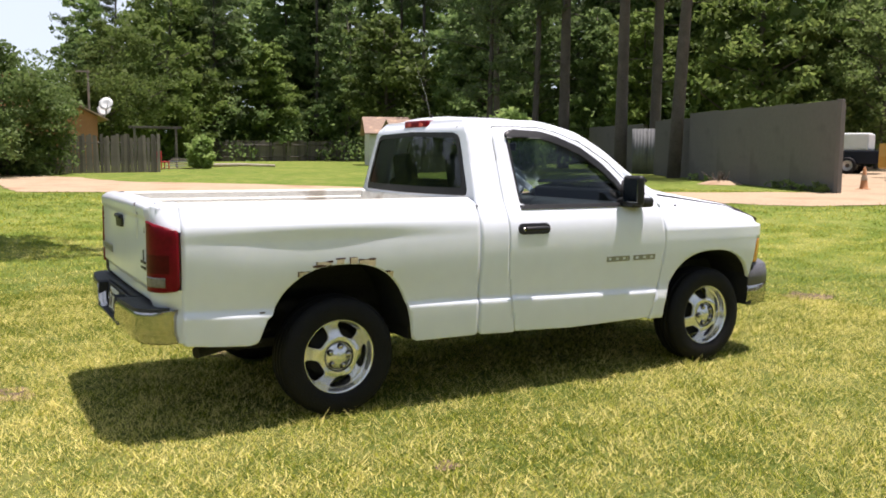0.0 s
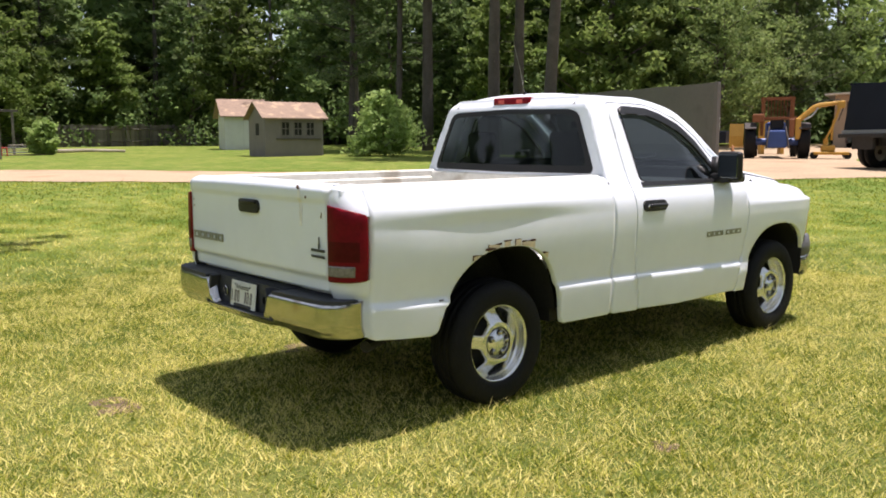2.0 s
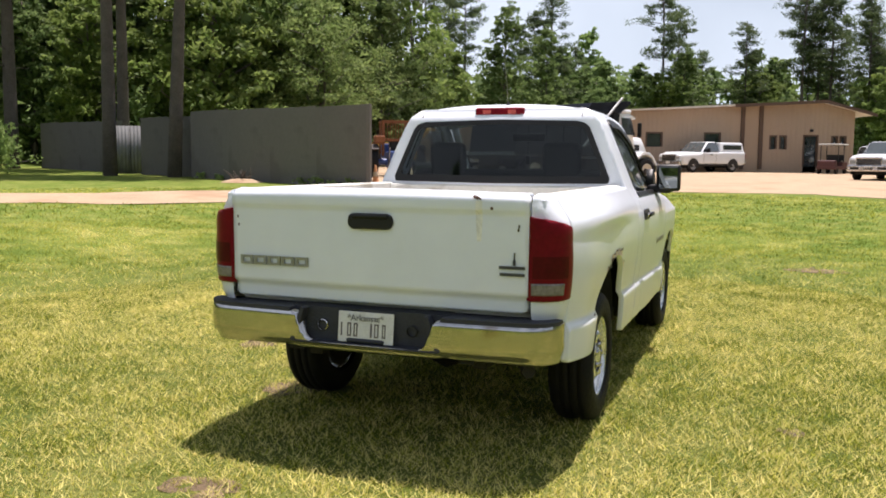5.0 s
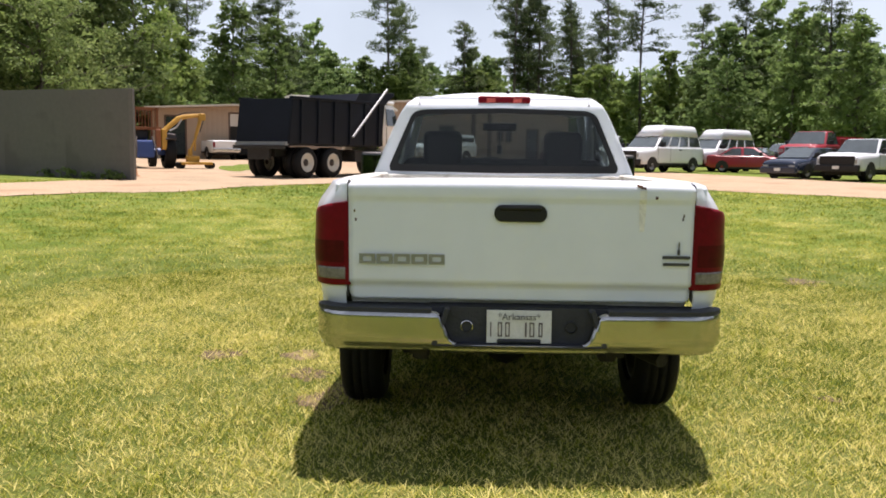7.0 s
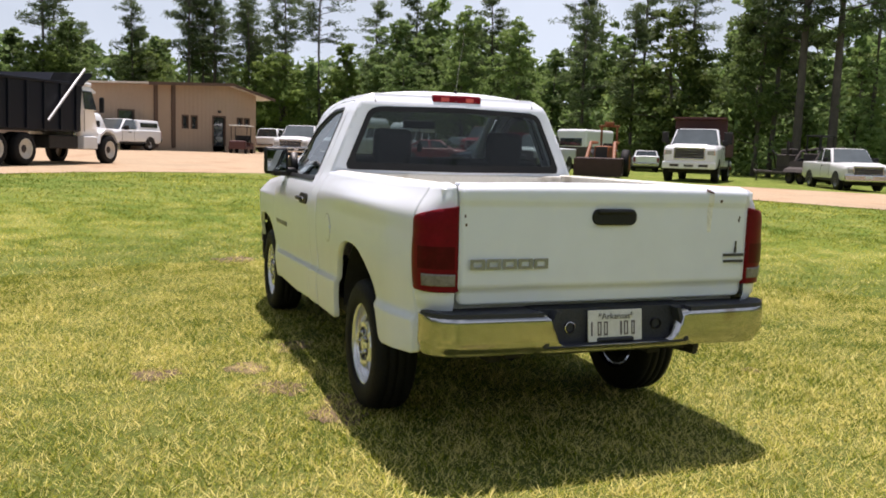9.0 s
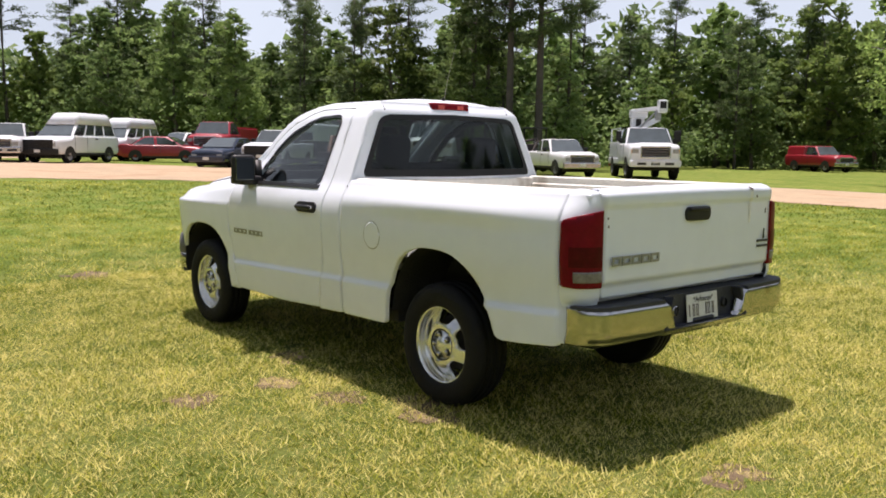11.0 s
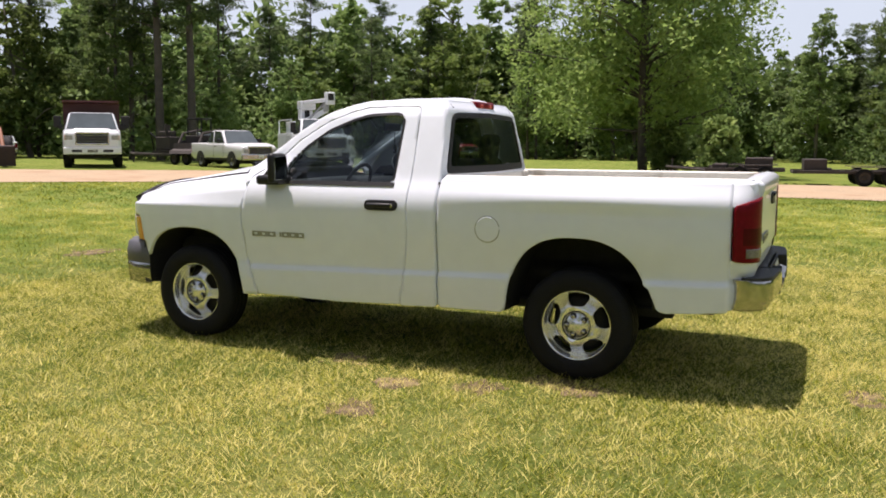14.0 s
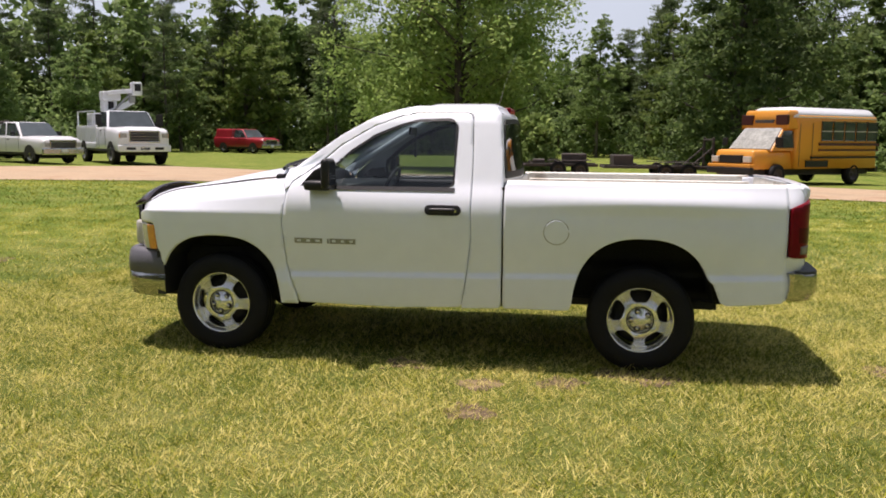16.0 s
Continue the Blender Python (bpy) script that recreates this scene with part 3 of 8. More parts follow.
    for k, w in ((0, 0.006), (1, 0.020), (2, 0.020), (4.6, 0.008), (5.2, 0.022), (6.4, 0.018)):
        bar = ring_bar(-0.13 + k * 0.034, -0.13 + k * 0.034 + w, -0.045, 0.020, 0.005, lambda u, v: (u, -0.0055, v), 0.002) if w > 0.01 else box(-0.13 + k * 0.034, -0.0065, -0.045, -0.13 + k * 0.034 + w, -0.003, 0.020)
        part("print_bar", move(bar, Matrix.Translation((0, -1.142, 0.668)) @ Matrix.Rotation(radians(-6), 4, "X")), PLATETXT, pl, "dark plate print")
    fc = bpy.data.curves.new("plate_word", "FONT")
    fc.body, fc.size, fc.align_x, fc.extrude = "*Arkansas*", 0.042, "CENTER", 0.0006
    fo = bpy.data.objects.new("plate_word", fc)
    word = bpy.data.meshes.new_from_object(fo)
    bpy.data.objects.remove(fo)
    word.materials.append(DECAL)
    part("plate_word", word, None, pl, "", False, Matrix.Translation((0, -1.1485, 0.700)) @ Matrix.Rotation(radians(84), 4, "X"))
    part("mount", join(box(-0.72, -1.1, 0.56, 0.72, -0.99, 0.73), box(-0.5, -1.0, 0.50, -0.42, 3.6, 0.62), box(0.42, -1.0, 0.50, 0.5, 3.6, 0.62)), UNDER, truck)

    # cab side, doors
    CAB = [(0.962, 0.425), (0.962, 1.30), (0.985, 1.55), (1.02, 1.76), (1.055, 1.82), (1.10, 1.84), (1.64, 1.84), (1.75, 1.815), (1.93, 1.755), (2.17, 1.625), (2.44, 1.44), (2.56, 1.34), (2.56, 1.26), (2.525, 1.2), (2.552, 0.98), (2.52, 0.68), (2.43, 0.41), (1.72, 0.40)]
    DOOR = [(1.243, 0.42), (1.212, 0.60), (1.175, 0.92), (1.182, 1.39), (1.200, 1.74), (1.225, 1.785), (1.30, 1.792), (1.62, 1.785), (1.75, 1.755), (1.93, 1.685), (2.17, 1.545), (2.34, 1.40), (2.50, 1.28), (2.525, 1.2), (2.552, 0.98), (2.52, 0.68), (2.43, 0.41), (1.72, 0.40)]
    WIN = [(1.315, 1.285), (1.305, 1.32), (1.312, 1.69), (1.335, 1.728), (1.38, 1.742), (1.60, 1.732), (1.72, 1.700), (1.90, 1.628), (2.08, 1.51), (2.20, 1.405), (2.225, 1.35), (2.225, 1.262), (2.20, 1.248), (1.36, 1.252), (1.33, 1.262)]
    cab_sdf, door_sdf, win_sdf = poly_sdf(CAB), poly_sdf(DOOR), poly_sdf(WIN)
    cab_x = lambda y, z: (side_x(y, z) - 0.10 * ease(y, 1.9, 2.6) * ease(z, 1.25, 1.45), y, z)
    us, vs = steps(0.955, 2.57, 0.03), steps(0.395, 1.845, 0.0125)
    both("cab_side", skin(us, vs, cab_x, lambda u, v: np.minimum(cab_sdf(u, v), -door_sdf(u, v) - 0.003), 0.03, inward), WHITE, truck)
    door_vf = skin(us, vs, cab_x, lambda u, v: np.minimum(door_sdf(u, v) - 0.003, -win_sdf(u, v)), 0.035, inward)
    trim_vf = skin(us, vs, lambda y, z: (cab_x(y, z)[0] + 0.004, y, z), lambda u, v: np.minimum(win_sdf(u, v) + 0.007, 0.012 - win_sdf(u, v)), 0.012, inward)
    sill_vf = skin(steps(1.30, 2.32, 0.03), steps(1.235, 1.262, 0.009), lambda y, z: (cab_x(y, z)[0] + 0.008, y, z), None, 0.012, inward)
    visor_vf = skin(us, steps(1.25, 1.80, 0.01), lambda y, z: (cab_x(y, z)[0] + 0.018, y, z), lambda u, v: np.minimum(np.minimum(win_sdf(u, v) + 0.030, 0.028 - win_sdf(u, v)), np.maximum(v - 1.71, 0.33 * 0 + np.minimum(u - 1.60, v - 1.33))), 0.02, inward)
    glass_vf = skin(us, vs, lambda y, z: (cab_x(y, z)[0] - 0.014, y, z), lambda u, v: win_sdf(u, v) + 0.006)
    handle_vf = skin(steps(1.245, 1.505, 0.01), steps(1.068, 1.148, 0.008), lambda y, z: (side_x(y, z) + 0.008, y, z), lambda u, v: 0.034 - np.hypot(np.maximum(np.abs(u - 1.375) - 0.094, 0), np.maximum(np.abs(v - 1.108) - 0.002, 0)), 0.014, inward)
    grip_vf = box(0.995, 1.285, 1.094, 1.024, 1.470, 1.124, 0.013, 3)
    lock_vf = move(lathe([(0.0, 0.01), (0.012, 0.01), (0.014, 0.0)], 14), Matrix.Translation((1.0, 1.285, 1.107)))
    for s in (0, 1):
        f = mirror if s else (lambda q: q)
        d = part("door", f(door_vf), WHITE, truck, "white door with black handle and lettered badge", True)
        pane = part("window_glass", f(glass_vf), SIDEGLASS, d, "lightly tinted side window", True)
        pane.visible_shadow = False
        part("window_trim", f(trim_vf), BLACK, d, "black rubber window trim")
        part("window_sill", f(sill_vf), BLACK, d)
        if not s:
            part("rain_visor", f(visor_vf), BLACK, d, "smoked black rain visor", True)
        h = part("handle", f(handle_vf), BLACK, d, "black plastic door handle", True)
        part("grip", f(grip_vf), BLACK, h, "", True)
        part("lock", f(lock_vf), CHROME, h)
        for y, w in ((2.455, 0.062), (2.387, 0.062), (2.319, 0.066), (2.212, 0.012), (2.193, 0.058), (2.129, 0.058), (2.065, 0.058)):
            x0 = side_x(y, 0.868)
            bar = ring_bar(y - w, y, 0.849, 0.886, 0.013, lambda u, v: (side_x(u, v) + 0.005, u, v)) if w > 0.02 else box(x0, y - w, 0.850, x0 + 0.005, y, 0.885)
            part("badge_bar", f(bar), BADGE, d, "grey badge bar")
        inner = box(0.80, 1.25, 0.5, 0.86, 2.45, 1.23, 0.02)
        part("door_lining", f(inner), DASH, d)
        # mirror
        mir = part("wing_mirror", f(join(box(0.940, 2.155, 1.248, 1.128, 2.215, 1.458, 0.029, 4), box(0.88, 2.16, 1.232, 1.06, 2.36, 1.30, 0.02, 2), prism([(2.20, 1.25), (2.44, 1.25), (2.33, 1.37), (2.22, 1.42)], 0.855, 0.915, 0.01))), BLACK, truck, "black plastic wing mirror", True)
        part("mirror_glass", f(box(0.960, 2.151, 1.270, 1.108, 2.158, 1.436, 0.003)), MIRROR, mir, "mirror glass")
    both("cab_gap", box(0.80, 0.945, 0.44, 0.915, 0.968, 1.27), UNDER, truck, "", False)

    # cab back, rear window, roof
    back_y = lambda x, z: 0.965 + 0.125 * max(z - 1.3, 0) ** 1.0 - 0.055 * max(0.0, 1 - (x / 0.84) ** 2) * ease(z, 1.0, 1.3) + 0.04 * ease(z, 1.74, 1.83) ** 2
    RW = [(-0.765, 1.335), (-0.77, 1.36), (-0.628, 1.695), (-0.60, 1.722), (-0.55, 1.735), (0, 1.748), (0.55, 1.735), (0.60, 1.722), (0.628, 1.695), (0.77, 1.36), (0.765, 1.335), (0, 1.328)]
    rw = poly_sdf(RW)
    wide = poly_sdf([(-0.872, 1.27), (-0.868, 1.34), (-0.80, 1.50), (-0.72, 1.70), (-0.665, 1.79), (-0.60, 1.835), (0.60, 1.835), (0.665, 1.79), (0.72, 1.70), (0.80, 1.50), (0.868, 1.34), (0.872, 1.27), (0.872, 0.76), (-0.872, 0.76)])
    part("cab_back", skin(steps(-0.88, 0.88, 0.03), steps(0.75, 1.85, 0.02), lambda x, z: (x, back_y(x, z), z), lambda u, v: np.minimum(wide(u, v), -rw(u, v)), 0.03, (None, 5, None)), WHITE, truck, "", True)
    win = part("rear_window", skin(steps(-0.80, 0.80, 0.03), steps(1.31, 1.76, 0.02), lambda x, z: (x, back_y(x, z) - 0.003, z), lambda u, v: rw(u, v) - 0.012), GLASS, truck, "lightly tinted rear window", True)
    part("seal", skin(steps(-0.81, 0.81, 0.02), steps(1.30, 1.77, 0.012), lambda x, z: (x, back_y(x, z) - 0.006, z), lambda u, v: np.minimum(rw(u, v) + 0.010, 0.024 + 0.03 * np.clip((1.42 - v) / 0.1, 0, 1) - rw(u, v)), 0.01, (None, 5, None)), BLACK, win, "black rubber seal")
    roof = lambda x, y: (x, y, 1.872 - 0.050 * abs(x / 0.62) ** 2.6 - 0.085 * max(0, (1.13 - y) / 0.12) ** 2 - 0.075 * max(0, (y - 1.50) / 0.20) ** 2)
    part("roof", skin(steps(-0.635, 0.635, 0.03), steps(1.012, 1.71, 0.025), roof, None, 0.02, (None, None, 0)), WHITE, truck, "", True)
    for s in (-1, 1):
        part("roof_joint", pipe([(s * (0.578 + 0.0 * k), 1.003 + 0.018 * k, 1.775 + 0.018 * k) for k in range(4)], 0.006), DECAL, truck)
        part("door_gap_line", pipe([(s * (side_x(1.19, z) - 0.004), 1.196 - 0.02 * ease(z, 1.4, 1.0), z) for z in (1.40, 1.55, 1.70, 1.80)], 0.0035), DECAL, truck)
    bl = part("brake_light", join(box(-0.178, 0.985, 1.784, 0.178, 1.06, 1.842, 0.016, 3)), REDLENS, truck, "red high-mounted brake light", True)
    for x in (-0.09, 0.09):
        part("bulb_lens", box(x - 0.030, 0.9825, 1.797, x + 0.030, 0.99, 1.825, 0.003), mat("pale_red_lens", (0.55, 0.10, 0.09), 0.2, coat=0.6) if x < 0 else bpy.data.materials["pale_red_lens"], bl)
    shield = skin(steps(-1, 1, 0.1), steps(0, 1, 0.1), lambda u, v: (u * (0.82 - 0.20 * v), 2.60 - 0.90 * v + 0.13 * (1 - u * u) * (1 - 0.6 * v), 1.315 + 0.515 * v), flip=True)
    part("windscreen", shield, SIDEGLASS, truck, "clear windscreen", True)
    both("windscreen_pillar", pipe([(0.775 - 0.17 * v, 2.57 - 0.86 * v, 1.30 + 0.50 * v) for v in np.linspace(0, 0.95, 7)], 0.030, 8), WHITE, truck)
    part("wipers", join(pipe([(-0.1, 2.76, 1.37), (0.35, 2.72, 1.385), (0.70, 2.60, 1.41)], 0.014), pipe([(-0.72, 2.62, 1.37), (-0.35, 2.72, 1.385), (0.02, 2.70, 1.42)], 0.014)), BLACK, truck)
    part("cowl", box(-0.70, 2.56, 1.20, 0.70, 2.70, 1.33, 0.02), BLACK, truck, "black plastic cowl")

    # front wings, bonnet
    wing_top = soft_curve([(2.5, 1.262), (2.75, 1.238), (3.0, 1.212), (3.24, 1.19), (3.47, 1.168), (3.65, 1.130), (3.76, 1.092), (3.82, 1.05)], 0.07)
    hood_top = soft_curve([(2.55, 1.385), (2.75, 1.362), (2.91, 1.34), (3.24, 1.27), (3.6, 1.205), (3.8, 1.155), (3.88, 1.125), (3.93, 1.085)], 0.04)
    def front(y, s):
        ft, ht = wing_top(y), hood_top(y)
        taper = 1 - 0.14 * max(0, (y - 3.25) / 0.58) ** 2
        zs = [0.40, 0.55, 0.66, 0.74, 0.88, 0.98, 1.06, ft - 0.06, ft - 0.02, ft, ft + 0.006, (ft + ht) / 2 + 0.02, ht - 0.035, ht - 0.008, ht, ht + 0.006]
        xs = [0, 0, 0, 0, 0, 0, 0, 0.935, 0.895, 0.83, 0.735, 0.67, 0.60, 0.45, 0.22, 0.0]
        for k in range(7):
            zs[k] = min(zs[k], ft - 0.07 - 0.01 * (6 - k))
            xs[k] = side_x(min(y, 3.2), zs[k])
        i = s * (len(xs) - 1)
        j = min(int(i), len(xs) - 2)
        t = i - j
        x = xs[j] + (xs[j + 1] - xs[j]) * t
        x = x * taper - 0.13 * min(1.3, max(0, (y - 3.58) / 0.2) ** 2) * (1 - ease(s, 0.48, 0.72))
        return x, y - 0.10 * (x / 0.72) ** 2 * ease(y, 3.4, 3.95) * ease(s, 0.55, 0.72), zs[j] + (zs[j + 1] - zs[j]) * t
    f_arch = arch(3.06, 0.36, 0.485, 0.525)
    def wing_keep(u, v):
        z = np.vectorize(lambda a, b: front(a, b)[2])(u, v)
        k = np.where(v < 0.55, f_arch(u, z), 1.0)
        line = poly_sdf([(2.525, 1.4), (2.530, 1.2), (2.558, 0.98), (2.528, 0.68), (2.437, 0.40), (3.9, 0.40), (3.9, 1.4)])
        k = np.minimum(k, line(u, z) + 0.0)
        k = np.minimum(k, np.where((u > 3.50) & (z < 0.765), -0.01, 1.0))
        k = np.minimum(k, np.maximum(3.545 + 0.10 * (z - 0.76) - u, z - 0.962))
        return k
    both("front_wing", skin(steps(2.42, 3.80, 0.03), np.linspace(0, 10.6 / 15, 54), front, wing_keep, 0.03, inward), WHITE, truck)
    both("bonnet_gap", pipe([front(y, 10.72 / 15) for y in steps(2.62, 3.78, 0.1)], 0.0028), DECAL, truck)
    hs = steps(2.60, 3.93, 0.035)
    half = skin(hs, np.linspace(10.8 / 15, 1, 20), front)
    part("bonnet", join(half, mirror(half)), WHITE, truck, "", True)
    defl = skin(steps(-0.69, 0.69, 0.04), steps(0, 1, 0.12), lambda x, v: (x, 3.962 - 0.10 * v ** 2 - 0.115 * (x / 0.7) ** 2, 1.078 + (0.140 - 0.112 * (x / 0.7) ** 2) * math.sin(v * 1.45)), None, 0.012, (0, 3, 0))
    part("bug_deflector", defl, SMOKED, truck, "dark smoked bonnet deflector", True)
    nose = skin(steps(-0.72, 0.72, 0.05), steps(0.77, 1.075, 0.05), lambda x, z: (x, 3.915 - 0.11 * (x / 0.72) ** 2, z), None, 0.03, (None, 3, None))
    part("front_panel", nose, BLACK, truck, "", True)
    part("radiator_panel", box(-0.74, 3.50, 0.70, 0.74, 3.66, 1.0, 0.02), BLACK, truck)
    part("grille", join(box(-0.50, 3.92, 0.86, 0.50, 3.95, 0.89, 0.01), box(-0.50, 3.92, 1.02, 0.50, 3.95, 1.05, 0.01), box(-0.03, 3.92, 0.78, 0.03, 3.955, 1.05, 0.01)), CHROME, truck)
    lamp_x = lambda y, z: side_x(3.2, z) * (1 - 0.14 * max(0, (y - 3.25) / 0.58) ** 2) - 0.004 - 0.13 * max(0, (y - 3.58) / 0.2) ** 2.0
    lampf = skin(steps(3.46, 3.80, 0.02), steps(0.755, 0.955, 0.02), lambda y, z: (lamp_x(y, z), y, z), lambda u, v: np.minimum(np.minimum(u - 3.62 - 0.10 * (v - 0.755), 3.80 - u), np.minimum(v - 0.76, 0.955 + 0.10 * (u - 3.62) - v)), 0.04, inward)
    turn = skin(steps(3.50, 3.66, 0.015), steps(0.760, 0.95, 0.015), lambda y, z: (lamp_x(y, z) + 0.002, y, z), lambda u, v: np.minimum(np.minimum(u - 3.55 - 0.10 * (v - 0.755), 3.625 + 0.10 * (v - 0.755) - u), np.minimum(v - 0.762, 0.948 - v)), 0.02, inward)
    for s in (0, 1):
        f = mirror if s else (lambda q: q)
        hl = part("headlight", f(join(lampf, box(0.50, 3.70, 0.77, 0.745, 3.83, 0.965, 0.03))), CLEARLENS, truck, "clear headlight with amber corner", True)
        part("turn_signal", f(turn), AMBER, hl, "amber corner lens", True)
    fplan = [(0.930, 3.50), (0.925, 3.60), (0.895, 3.70), (0.850, 3.81), (0.735, 3.895), (0.40, 3.955), (0.0, 3.985)]
    fplan = fplan + [(-x, y) for x, y in reversed(fplan[:-1])]
    def band(levels):
        v = [(x * k, 3.3 + (y - 3.3) * k, z) for z, k in levels for x, y in fplan]
        m = len(fplan)
        return v, [(i * m + j, (i + 1) * m + j, (i + 1) * m + j + 1, i * m + j + 1) for i in range(len(levels) - 1) for j in range(m - 1)]
    fb = part("front_bumper", band([(0.395, 0.955), (0.41, 0.985), (0.50, 1.0), (0.565, 1.0), (0.575, 0.99)]), CHROME, truck, "chrome front bumper", True)
    part("bumper_cover", band([(0.572, 0.99), (0.58, 1.0), (0.66, 1.0), (0.73, 0.985), (0.755, 0.95), (0.76, 0.80)]), GREYPL, fb, "grey plastic bumper cover", True)
    both("front_wheel_housing", housing(3.06, 0.485, 0.525, 0.90), UNDER, truck)
    both("bumper_bracket", box(0.55, 3.50, 0.42, 0.92, 3.56, 0.75), UNDER, truck, "", False)
    part("chassis", join(box(-0.84, 0.50, 0.42, 0.84, 2.56, 0.50), box(-0.80, -0.98, 0.62, 0.80, -0.50, 0.70), box(-0.5, -0.5, 0.66, 0.5, 0.5, 0.74), box(-0.54, 2.5, 0.35, 0.54, 3.8, 0.75),
                         tube((-0.75, 0, 0.385), (0.75, 0, 0.385), 0.05), tube((-0.75, 3.06, 0.385), (0.75, 3.06, 0.385), 0.05), move(lathe([(0.0, -0.14), (0.12, -0.1), (0.16, 0), (0.12, 0.1), (0.0, 0.14)], 14), Matrix.Translation((0, 0, 0.385))),
                         box(-0.78, 0.98, 0.44, 0.78, 2.5, 0.56)), UNDER, truck, "dark underbody and axles")
    both("frame_rail", join(box(0.42, -0.80, 0.43, 0.50, 0.56, 0.60, 0.01), box(0.50, -0.55, 0.40, 0.57, 0.56, 0.46, 0.01)), UNDER, truck, "", False)
    part("exhaust_pipe", pipe([(0.42, 1.2, 0.42), (0.42, -0.2, 0.5), (0.60, -0.55, 0.46), (0.72, -0.81, 0.445)], 0.034, 10), UNDER, truck, "rusty exhaust pipe")
    part("antenna", pipe([(0.03, 1.10, 1.862), (0.03, 1.06, 2.02), (0.03, 0.97, 2.26)], 0.0022, 5, 0.0010), BADGE, truck, "thin whip antenna on the roof")
    part("antenna_foot", tube((0.03, 1.11, 1.855), (0.03, 1.105, 1.885), 0.022, 0.008), BLACK, truck)
    part("antenna_base", tube((0.893, 2.75, 1.165), (0.882, 2.728, 1.235), 0.022, 0.007), BLACK, truck)

    # wheels
    prof = [(0.222, 0.095), (0.232, 0.112), (0.26, 0.118), (0.31, 0.122), (0.345, 0.115), (0.372, 0.098), (0.384, 0.075), (0.386, 0.055), (0.376, 0.05), (0.376, 0.043), (0.387, 0.038), (0.387, 0.006), (0.377, 0.003), (0.377, -0.003), (0.387, -0.006), (0.387, -0.04), (0.376, -0.045), (0.386, -0.055), (0.384, -0.075), (0.372, -0.098), (0.33, -0.12), (0.23, -0.11)]
    prof = [(r if r < 0.24 else 0.24 + (r - 0.24) * 0.864, x) for r, x in prof]
    tyre = lathe(prof, 56)
    dome = lambda r: 0.040 + 0.052 * ease(0.205 - r, 0, 0.10) - 0.022 * ease(0.092 - r, 0, 0.012) + 0.046 * ease(r, 0.204, 0.222)
    def hole(u, v):
        a = (v + math.tau / 20) % (math.tau / 5) - math.tau / 10
        w = 0.046 + 0.55 * (u - 0.130)
        d = np.abs(a * u) - w + 0.027, np.abs(u - 0.162) - 0.041 + 0.027
        return 0.027 - np.hypot(np.maximum(d[0], 0), np.maximum(d[1], 0)) - np.minimum(np.maximum(d[0], d[1]), 0)
    face = skin(np.linspace(0.06, 0.224, 28), np.linspace(0, math.tau, 161), lambda r, a: (dome(r) + 0.012 * (0.5 - 0.5 * math.cos(5 * a)) ** 2 * ease(r, 0.09, 0.13) * ease(0.205 - r, 0, 0.04), r * math.cos(a), r * math.sin(a)), lambda u, v: -hole(u, v), 0.025, (-1, None, None))
    rim = join(face, lathe([(0.224, 0.082), (0.229, 0.098), (0.222, 0.102), (0.216, 0.08), (0.214, -0.09)], 56))
    drum = join(lathe([(0.0, 0.005), (0.16, 0.0), (0.165, -0.08), (0.2, -0.09)], 30))
    cap = join(lathe([(0.0, 0.104), (0.040, 0.102), (0.050, 0.090), (0.080, 0.086), (0.086, 0.074), (0.088, 0.05)], 36))
    nut = lathe([(0.0, 0.108), (0.010, 0.108), (0.014, 0.102), (0.016, 0.078)], 10)
    # dark discs and a dark ring, drawn as shade in the nut pits and groove
    recess = lathe([(0.0, 0.0925), (0.019, 0.0920), (0.021, 0.0905), (0.021, 0.078)], 14)
    groove = lathe([(0.087, 0.070), (0.0875, 0.0885), (0.0935, 0.0945), (0.095, 0.088)], 40)
    me = {k: data(k, *vf, mm, sm) for k, vf, mm, sm in (("tyre", tyre, RUBBER, True), ("rim", rim, ALLOY, True), ("drum", drum, UNDER, True), ("cap", cap, ALLOY, True), ("nut", nut, CHROME, True), ("recess", recess, UNDER, True), ("groove", groove, UNDER, True))}
    for y in (0, 3.06):
        for s in (1, -1):
            w = part("wheel", me["tyre"], None, truck, "black tyre on a silver five-spoke wheel", False, pose(s * 0.815, y, 0.374, (46 + y * 9 if s > 0 else y * 4.5), 0, 0 if s > 0 else 180))
            part("rim", me["rim"], None, w, "silver painted five-spoke rim")
            part("brake_drum", me["drum"], None, w)
            part("centre_cap", me["cap"], None, w)
            part("cap_seal", me["groove"], None, w, "dark ring drawn as shade in the groove round the cap")
            for k in range(5):
                part("nut_recess", me["recess"], None, w, "", False, Matrix.Rotation(k * math.tau / 5 + 0.3, 4, "X") @ Matrix.Translation((0, 0, 0.062)))
                part("lug_nut", me["nut"], None, w, "", False, Matrix.Rotation(k * math.tau / 5 + 0.3, 4, "X") @ Matrix.Translation((0, 0, 0.062)))

    # interior
    seat = part("bench_seat", join(box(-0.70, 1.30, 0.78, 0.70, 1.80, 0.98, 0.05, 3), move(box(-0.70, -0.07, 0, 0.70, 0.07, 0.52, 0.06, 3), Matrix.Translation((0, 1.22, 0.90)) @ Matrix.Rotation(radians(8), 4, "X"))), SEAT, truck, "dark cloth bench seat", True)
    for x in (-0.42, 0.42):
        part("headrest", move(box(-0.135, -0.05, -0.13, 0.135, 0.05, 0.13, 0.045, 3), Matrix.Translation((x, 1.12, 1.475)) @ Matrix.Rotation(radians(8), 4, "X")), SEAT, seat, "dark cloth headrest", True)
